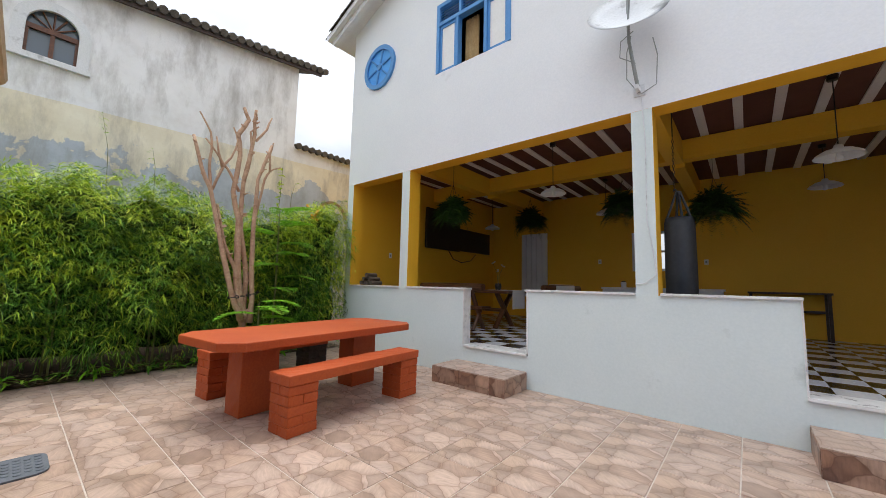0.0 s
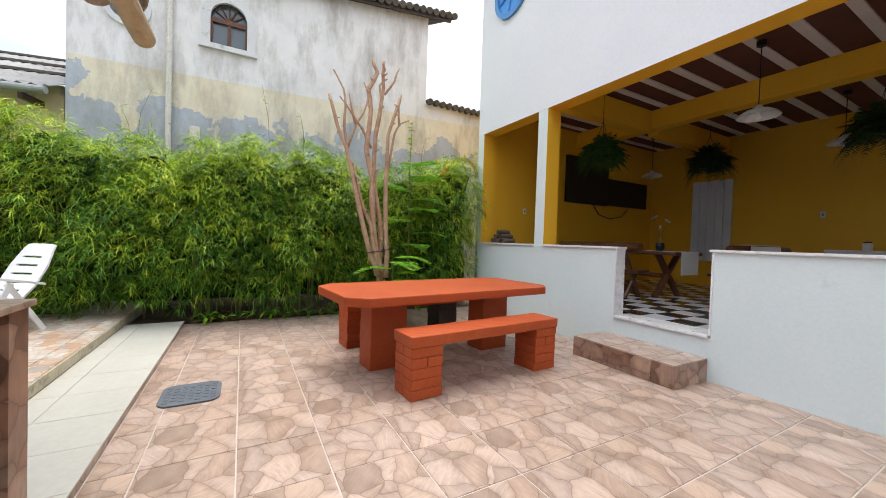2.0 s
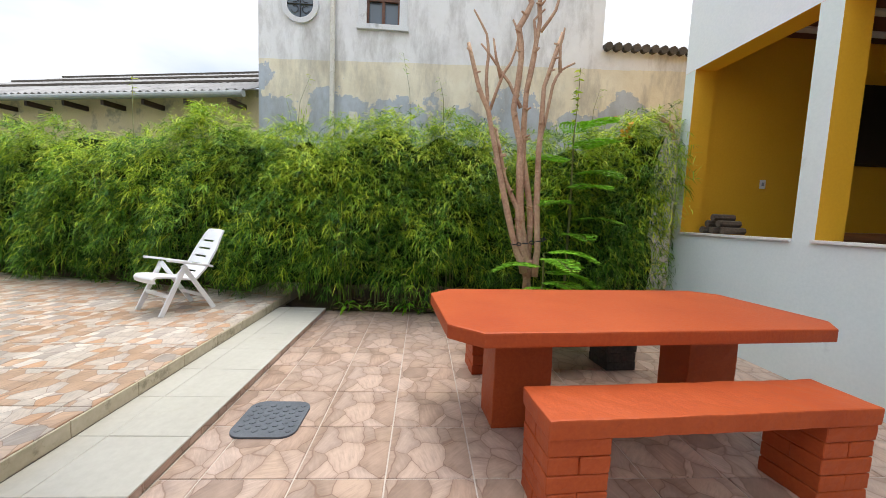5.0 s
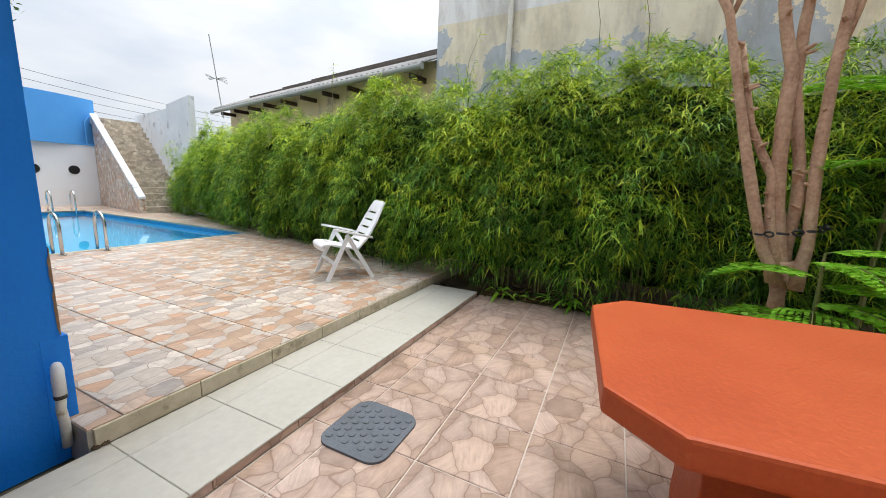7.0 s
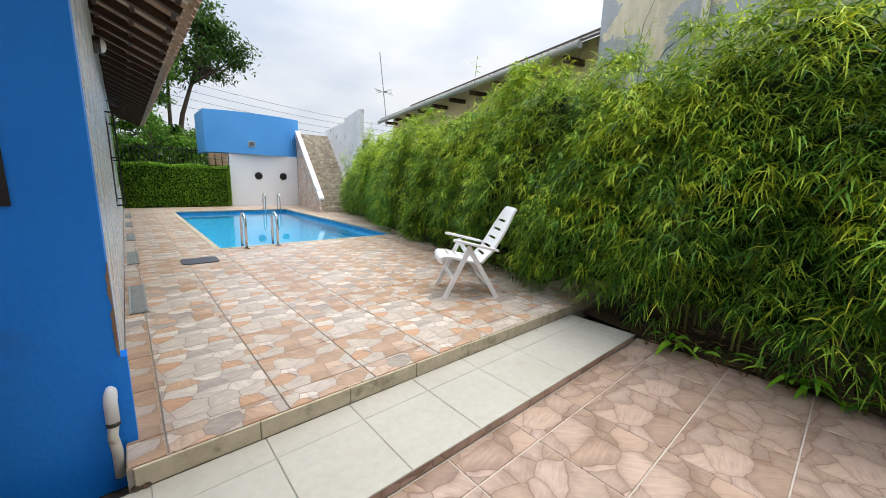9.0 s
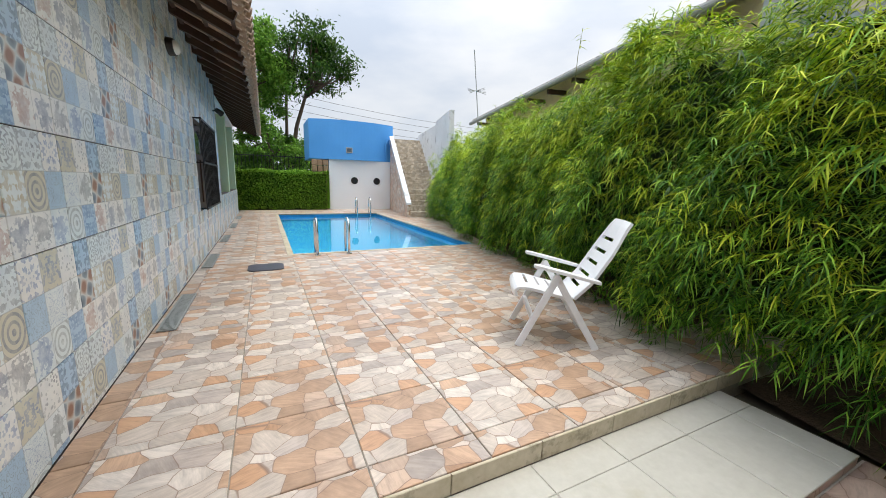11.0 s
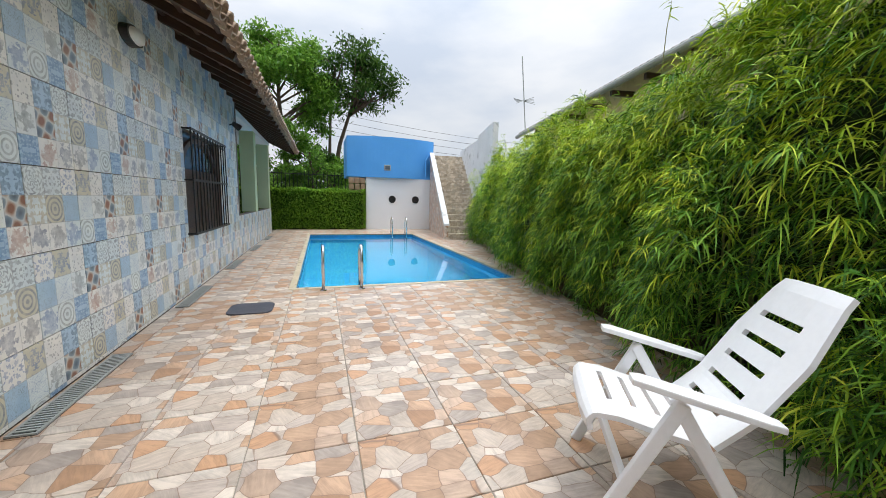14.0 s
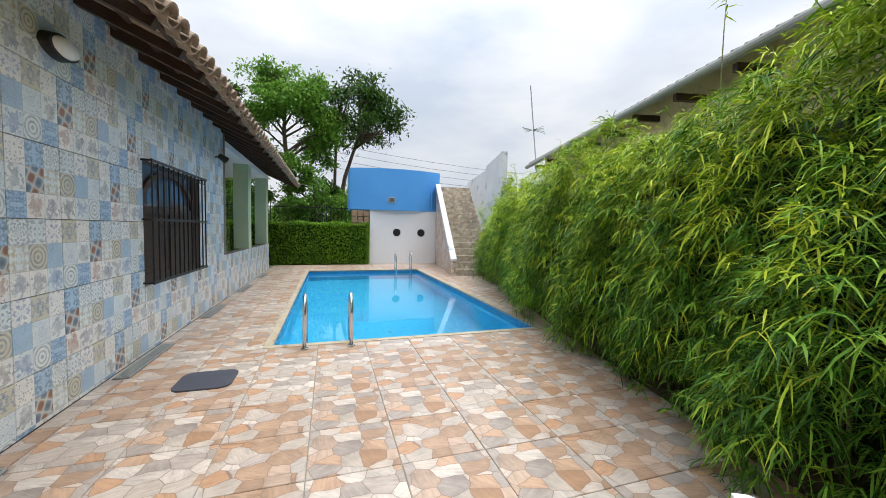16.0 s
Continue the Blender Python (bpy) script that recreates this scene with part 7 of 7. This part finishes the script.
part("top", Build().box(-0.6, 0.0, 0.86, 0.6, 0.45, 0.9), DARK_WOOD, cs, bevel=0.006)
for xx in (-0.55, 0.55):
    for yy in (0.05, 0.4):
        part("leg", Build().box(xx - 0.025, yy - 0.025, 0.0, xx + 0.025, yy + 0.025, 0.862), DARK_WOOD, cs)
part("rail", Build().box(-0.55, 0.41, 0.5, 0.55, 0.44, 0.55), DARK_WOOD, cs)

# ---- beyond the pool ----
rb_ = np.random.default_rng(31)
def leaf_cloud(name, pts, size, mat, parent, r, ratio=0.55):
    n = len(pts)
    w = r.normal(0, 1, (n, 3))
    w /= np.linalg.norm(w, axis=1)[:, None]
    v, q = blades(r, pts, w, r.uniform(0.7, 1.2, n) * size, r.uniform(0.8, 1.2, n) * size * ratio, np.full(n, 0.2))
    o = new(name, arrays_mesh(name, v, q, mat))
    o["kind"] = "stuff"
    if parent is not None:
        o.parent = parent
    return o
bh = tagged(new("clipped_hedge"), "neatly clipped green box hedge behind the pool", "hedge", kind="stuff")
n_ = 26000
hx0, hx1, hy0, hy1, hz1 = -5.85, -1.2, -15.1, -14.0, 1.68
face = rb_.random(n_)
pts = np.stack([rb_.uniform(hx0, hx1, n_), np.where(face < 0.6, hy1 - rb_.random(n_) ** 2 * 0.12, rb_.uniform(hy0, hy1, n_)), np.where(face < 0.6, rb_.uniform(0.2, hz1, n_), hz1 - rb_.random(n_) ** 2 * 0.1)], 1)
endm = rb_.random(n_) < 0.10
pts[endm, 0] = hx0 + rb_.random(endm.sum()) * 0.06
pts[endm, 2] = rb_.uniform(0.2, hz1, endm.sum())
pts[:, 2] += 0.03 * np.sin(pts[:, 0] * 5)
leaf_cloud("leaves", pts, 0.055, BOX_LEAF, bh, rb_)
# The same dark core paints in the shade inside the clipped hedge.
o = part("painted_shade_core", Build().box(hx0 + 0.1, hy0 + 0.1, DECK - 0.02, hx1 - 0.1, hy1 - 0.12, hz1 - 0.1), HEDGE_SHADE, bh)
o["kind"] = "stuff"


def far_tree(name, label, base, height, spread, limbs, leaf, mat, bark, seed, clumps=46, per=150, low_=0.45, flower=None):
    r = np.random.default_rng(seed)
    t = thing(name, label, "tree", at=pose(*base))
    tips = []
    lean = r.normal(0, 0.05, 2)
    top_ = np.array([lean[0] * height, lean[1] * height, height * 0.8])
    trunk = [np.array([0, 0, -0.1]), top_ * 0.35 + r.normal(0, 0.1, 3), top_ * 0.7 + r.normal(0, 0.15, 3), top_]
    part("trunk", Build().tube([tuple(p) for p in trunk], [0.17, 0.13, 0.09, 0.04], 8), bark, t, smooth=True)
    for i in range(limbs):
        s = r.uniform(low_, 0.95)
        st = np.array([np.interp(s, [0, 0.35, 0.7, 1], [p[k] for p in trunk]) for k in range(3)])
        az = r.uniform(0, 2 * math.pi)
        ln = spread * r.uniform(0.55, 1.0) * (1.15 - 0.45 * s)
        en = st + np.array([math.cos(az) * ln, math.sin(az) * ln, ln * r.uniform(0.1, 0.7)])
        md = (st + en) / 2 + np.array([0, 0, 0.12 * ln])
        part("limb", Build().tube([tuple(st), tuple(md), tuple(en)], [0.06, 0.04, 0.015], 6), bark, t)
        tips += [en, md * 0.4 + en * 0.6]
    tips.append(top_ + np.array([0, 0, 0.2]))
    P = []
    for k in range(clumps):
        c0 = tips[k % len(tips)] + r.normal(0, spread * 0.10, 3)
        rad = spread * r.uniform(0.12, 0.26)
        P.append(c0 + r.normal(0, 1, (per, 3)) * np.array([rad, rad, rad * 0.6]) * 0.55)
    leaf_cloud("crown", np.concatenate(P), leaf, mat, t, r, 0.5)
    if flower is not None:
        leaf_cloud("blossom", np.array(flower[1]) + r.normal(0, 1, (220, 3)) * np.array([0.38, 0.3, 0.2]), 0.10, flower[0], t, r, 0.7)
    return t
def open_tree(label, base, stems, crown, seed):
    """A tree of two leaning stems under a wide, open, flat-topped crown. stems: paths from the base; crown: centre and radii."""
    r = np.random.default_rng(seed)
    t = thing("broad_tree", label, "tree", at=pose(*base))
    c0, rad = np.array(crown[0]), np.array(crown[1])
    heads = []
    for path, thick in stems:
        part("trunk", Build().tube(path, [thick * (1 - 0.6 * k / (len(path) - 1)) for k in range(len(path))], 9), DARK_BARK, t, smooth=True)
        heads.append((np.array(path[-1]), np.array(path[-2])))
    tips = []
    for k in range(30):
        d = r.normal(0, 1, 3)
        d[2] = abs(d[2]) * 0.9 - 0.45
        tip = c0 + d / np.linalg.norm(d) * rad * r.uniform(0.65, 1.0)
        tips.append(tip)
        head = min(heads, key=lambda h: np.linalg.norm(h[0] - tip))
        st = head[0] * (1 - 0.5 * (k % 3) / 3) + head[1] * 0.5 * (k % 3) / 3
        md = st * 0.5 + tip * 0.5 + r.normal(0, 0.15, 3) - np.array([0, 0, 0.2])
        part("limb", Build().tube([tuple(st), tuple(md), tuple(tip)], [0.075, 0.045, 0.015], 6), DARK_BARK, t, smooth=True)
    P = []
    for tip in tips:
        for k in range(4):
            c1 = tip + r.normal(0, 0.34, 3) * np.array([1, 1, 0.6])
            P.append(c1 + r.normal(0, 1, (75, 3)) * np.array([0.30, 0.30, 0.17]))
    leaf_cloud("crown", np.concatenate(P), 0.19, TREE_LEAF, t, r, 0.5)
    return t


open_tree("dark-leaved tree with open spreading crown beyond the blue wall", (-4.9, -20.5, 0),
          [([(0, 0, -0.1), (-0.02, 0, 2.3), (-0.35, 0, 4.2), (-1.05, 0.1, 6.4)], 0.17), ([(0.15, 0.1, -0.1), (0.2, 0.1, 2.6), (0.15, 0.1, 4.8), (0.05, 0, 6.9)], 0.12)], ((-0.95, 0, 7.6), (2.2, 2.0, 2.0)), 41)
far_tree("broad_tree", "dark-leaved tree partly hidden by the eaves", (1.2, -21.5, 0), 10.4, 2.6, 14, 0.2, TREE_LEAF, DARK_BARK, 42, 56, 130, 0.4)
far_tree("feathery_tree", "light green feathery tree with purple blossom behind the clipped hedge", (-2.6, -20.0, 0), 10.8, 2.5, 30, 0.17, LIGHT_TREE_LEAF, DARK_BARK, 43, 190, 140, 0.3, (PURPLE_FLOWER, (1.2, 0.5, 6.6)))
far_tree("feathery_tree", "young light green tree by the iron fence", (-1.2, -18.2, 0), 5.0, 1.6, 12, 0.16, LIGHT_TREE_LEAF, DARK_BARK, 44, 40, 120, 0.2)
far_tree("feathery_tree", "low green tree behind the clipped hedge", (-3.6, -18.6, 0), 4.4, 1.5, 12, 0.16, LIGHT_TREE_LEAF, DARK_BARK, 47, 40, 130, 0.15)
far_tree("broad_tree", "low dark shrubby tree behind the fence", (-4.6, -19.2, 0), 3.9, 1.5, 12, 0.18, TREE_LEAF, DARK_BARK, 45, 44, 130, 0.15)
far_tree("broad_tree", "low dark shrubby tree beyond the porch", (1.4, -17.6, 0), 4.2, 2.0, 12, 0.18, TREE_LEAF, DARK_BARK, 46, 44, 130, 0.15)
fc_ = thing("iron_fence", "black iron bar fence behind the clipped hedge", "fence", at=pose(-5.7, -16.2, -0.06))
for zz in (1.2, 2.35):
    part("rail", Build().box(0, -0.015, zz, 6.5, 0.015, zz + 0.03), IRON, fc_)
for k in range(44):
    part("post" if k % 11 == 0 else "bar", Build().box(k * 0.15 - 0.01, -0.01, 0.0, k * 0.15 + 0.01, 0.01, 2.5), IRON, fc_)
woods = tagged(new("far_shrubs"), "dense dark green shrubs along the street beyond the fence", "shrubs", kind="stuff")
n_ = 15000
wx_ = rb_.uniform(-7.5, 12.0, n_)
wtop = 3.4 + 0.7 * np.sin(wx_ * 1.1) + 0.45 * np.sin(wx_ * 2.9 + 1.0)
pts = np.stack([wx_, -23.5 - rb_.random(n_) * 1.6, wtop * rb_.random(n_) ** 0.7 + rb_.normal(0, 0.12, n_)], 1)
leaf_cloud("leaves", pts, 0.30, TREE_LEAF, woods, rb_, 0.5)
n_ = 9000
wx_ = rb_.uniform(-5.6, 4.0, n_)
wtop = 2.9 + 0.5 * np.sin(wx_ * 1.7 + 2.0) + 0.35 * np.sin(wx_ * 4.3)
pts = np.stack([wx_, -17.6 - rb_.random(n_) * 0.9, wtop * rb_.random(n_) ** 0.6 + rb_.normal(0, 0.1, n_)], 1)
leaf_cloud("light_leaves", pts, 0.17, LIGHT_TREE_LEAF, woods, rb_, 0.45)
an = thing("television_antenna", "thin metal television antenna above the low house", "antenna", at=pose(-10.4, -10.1, 3.3))
part("mast", Build().tube([(0, 0, 0), (0, -0.5, 2.7)], 0.018, 6), GUTTER_GREY, an)
for k in range(5):
    part("rod", Build().tube([(-0.35, -0.17 - k * 0.02, 1.2 + k * 0.06), (0.35, -0.3 + k * 0.05, 1.35 - k * 0.05)], 0.008, 5), GUTTER_GREY, an)
wires = tagged(new("power_line"), "thin overhead power lines across the street", "power line")
for k in range(4):
    a, b = Vector((8, -21.5 + 0.2 * k, 8.2 - 0.5 * k)), Vector((-26, -22.5, 5.4 - 0.35 * k))
    pts = [tuple(a.lerp(b, s) - Vector((0, 0, 1.1 * math.sin(math.pi * s)))) for s in np.linspace(0, 1, 14)]
    part("wire", Build().tube(pts, 0.010, 4), IRON, wires)


# ---- tiles, piece by piece ----
tile_meshes = {}


def tile_piece(name, parent, size, centre, mat, bevel=0.003, turn=None):
    """One tile with eased edges; pieces of one size share a mesh."""
    key = (name, tuple(round(s, 3) for s in size), mat.name)
    if key not in tile_meshes:
        hx, hy, hz = (s / 2 for s in size)
        b, v = bevel, []
        v = [(-hx, -hy, -hz), (hx, -hy, -hz), (hx, hy, -hz), (-hx, hy, -hz), (-hx, -hy, hz - b), (hx, -hy, hz - b), (hx, hy, hz - b), (-hx, hy, hz - b),
             (-hx + b, -hy + b, hz), (hx - b, -hy + b, hz), (hx - b, hy - b, hz), (-hx + b, hy - b, hz)]
        f = [(0, 1, 5, 4), (1, 2, 6, 5), (2, 3, 7, 6), (3, 0, 4, 7), (4, 5, 9, 8), (5, 6, 10, 9), (6, 7, 11, 10), (7, 4, 8, 11), (8, 9, 10, 11)]
        tile_meshes[key] = Build().add(v, f).mesh(name, mat)
    o = new(name, tile_meshes[key])
    o.parent = parent
    o.matrix_basis = pose(*centre) if turn is None else pose(*centre) @ turn
    return o


def lay(name, parent, rect, xs, ys, z, mat, joint, thick=0.01, wobble=0.0008):
    """Floor tiles on a grid of joint lines, cut at the rectangle's edges."""
    ax, ay, bx, by = rect
    xs = [ax] + [x for x in sorted(xs) if ax + 0.02 < x < bx - 0.02] + [bx]
    ys = [ay] + [y for y in sorted(ys) if ay + 0.02 < y < by - 0.02] + [by]
    for xa, xb in zip(xs, xs[1:]):
        for ya, yb in zip(ys, ys[1:]):
            tile_piece(name, parent, (xb - xa - joint, yb - ya - joint, thick), ((xa + xb) / 2, (ya + yb) / 2, z - thick / 2 + random.uniform(-wobble, wobble)), mat)


px_ = [-2.92 + 0.475 * k for k in range(-8, 20)]
py_ = [1.53 + 0.475 * k for k in range(-3, 10)]
lay("patio_tile", patio, (-6.25, 0.846, 6.0, FAC - 0.002), px_, py_, 0.0, PATIO_TILE, 0.008)
lay("strip_tile", strip, (-6.15, 0.206, 6.0, 0.848), [-2.73 - 0.46 * k for k in range(-20, 9)], [0.385], 0.06, STRIP_TILE, 0.0025)
dx_ = [-2.80 - 0.52 * k for k in range(-12, 16)]
dy_ = [-0.47 - 0.49 * k for k in range(-2, 32)]
for rc_ in ((-7.4, POOL[3] + 0.09, TILEX, 0.195), (POOL[2] + 0.09, POOL[1] - 0.09, TILEX, POOL[3] + 0.09), (-9.3, POOL[1] - 0.09, POOL[0] - 0.09, POOL[3] + 0.09), (-9.6, -14.3, TILEX, POOL[1] - 0.09)):
    lay("deck_tile", deck, rc_, dx_, dy_, DECK, DECK_TILE, 0.006)
xe = -6.15
while xe < 5.95:
    xn = min(xe + 0.475, 6.0)
    tile_piece("riser_tile", strip, (xn - xe - 0.005, 0.048, 0.01), ((xe + xn) / 2, 0.839, 0.025), PATIO_TILE, 0.002, turn=pose(0, 0, 0, -90, 0, 0))
    xe = xn
xe = -6.6
while xe < TILEX - 0.05:
    xn = min(xe + 0.49, TILEX)
    tile_piece("edge_tile", deck, (xn - xe - 0.005, 0.098, 0.012), ((xe + xn) / 2, 0.201, 0.11), DECK_EDGE, turn=pose(0, 0, 0, -90, 0, 0))
    xe = xn
chk = 0.315
nx_, ny_ = int((7.0 + 5.88) / chk), int((BY - FAC - 0.30) / chk) + 1
rest = {0: Build(), 1: Build()}
near = 0
for i in range(nx_ + 1):
    for j in range(ny_ + 1):
        xa, ya = -5.86 + i * chk, FAC + 0.302 + j * chk
        if ya + chk > BY or xa + chk > 6.95:
            continue
        odd = (i + j) % 2
        mt = BLACK_TILE if odd else WHITE_TILE
        if near < 280 and -4.2 < xa < 2.6 and j < 15:
            near += 1
            tile_piece("floor_tile", verfloor, (chk - 0.003, chk - 0.003, 0.01), (xa + chk / 2, ya + chk / 2, VER - 0.003), mt, 0.001)
        else:
            rest[odd].box(xa + 0.0015, ya + 0.0015, VER - 0.008, xa + chk - 0.0015, ya + chk - 0.0015, VER + 0.002)
for odd, b in rest.items():
    o = part("floor_tiles_far", b, BLACK_TILE if odd else WHITE_TILE, verfloor)
    o["kind"] = "stuff"
# wall cladding
wy, wz, step_y, step_z = -0.05, 0.03, 0.46, 0.5
k = 0
for i in range(29):
    for j in range(7):
        yb, ya = wy - i * step_y, wy - (i + 1) * step_y
        za, zb = wz + j * step_z, wz + (j + 1) * step_z
        za, zb = max(za, DECK), min(zb, 3.35)
        if ya < -8.05:
            zb = min(zb, 0.97)
            ya = max(ya, -12.9)
        if i == 0:
            yb = -0.012
        pieces = [(ya, yb, za, zb)]
        gy0, gy1, gz0, gz1 = GW
        if ya < gy1 and yb > gy0 and za < gz1 and zb > gz0:
            pieces = []
            if ya < gy0:
                pieces.append((ya, gy0, za, zb))
            if yb > gy1:
                pieces.append((gy1, yb, za, zb))
            m0, m1 = max(ya, gy0), min(yb, gy1)
            if za < gz0:
                pieces.append((m0, m1, za, gz0))
            if zb > gz1:
                pieces.append((m0, m1, gz1, zb))
        for a, b, c0, d0 in pieces:
            if b - a < 0.02 or d0 - c0 < 0.02:
                continue
            tile_piece("wall_tile", tilewall, (d0 - c0 - 0.005, b - a - 0.005, 0.011), (TILEX + 0.0055, (a + b) / 2, (c0 + d0) / 2), WALL_TILE, 0.002, turn=pose(0, 0, 0, 0, -90, 0))
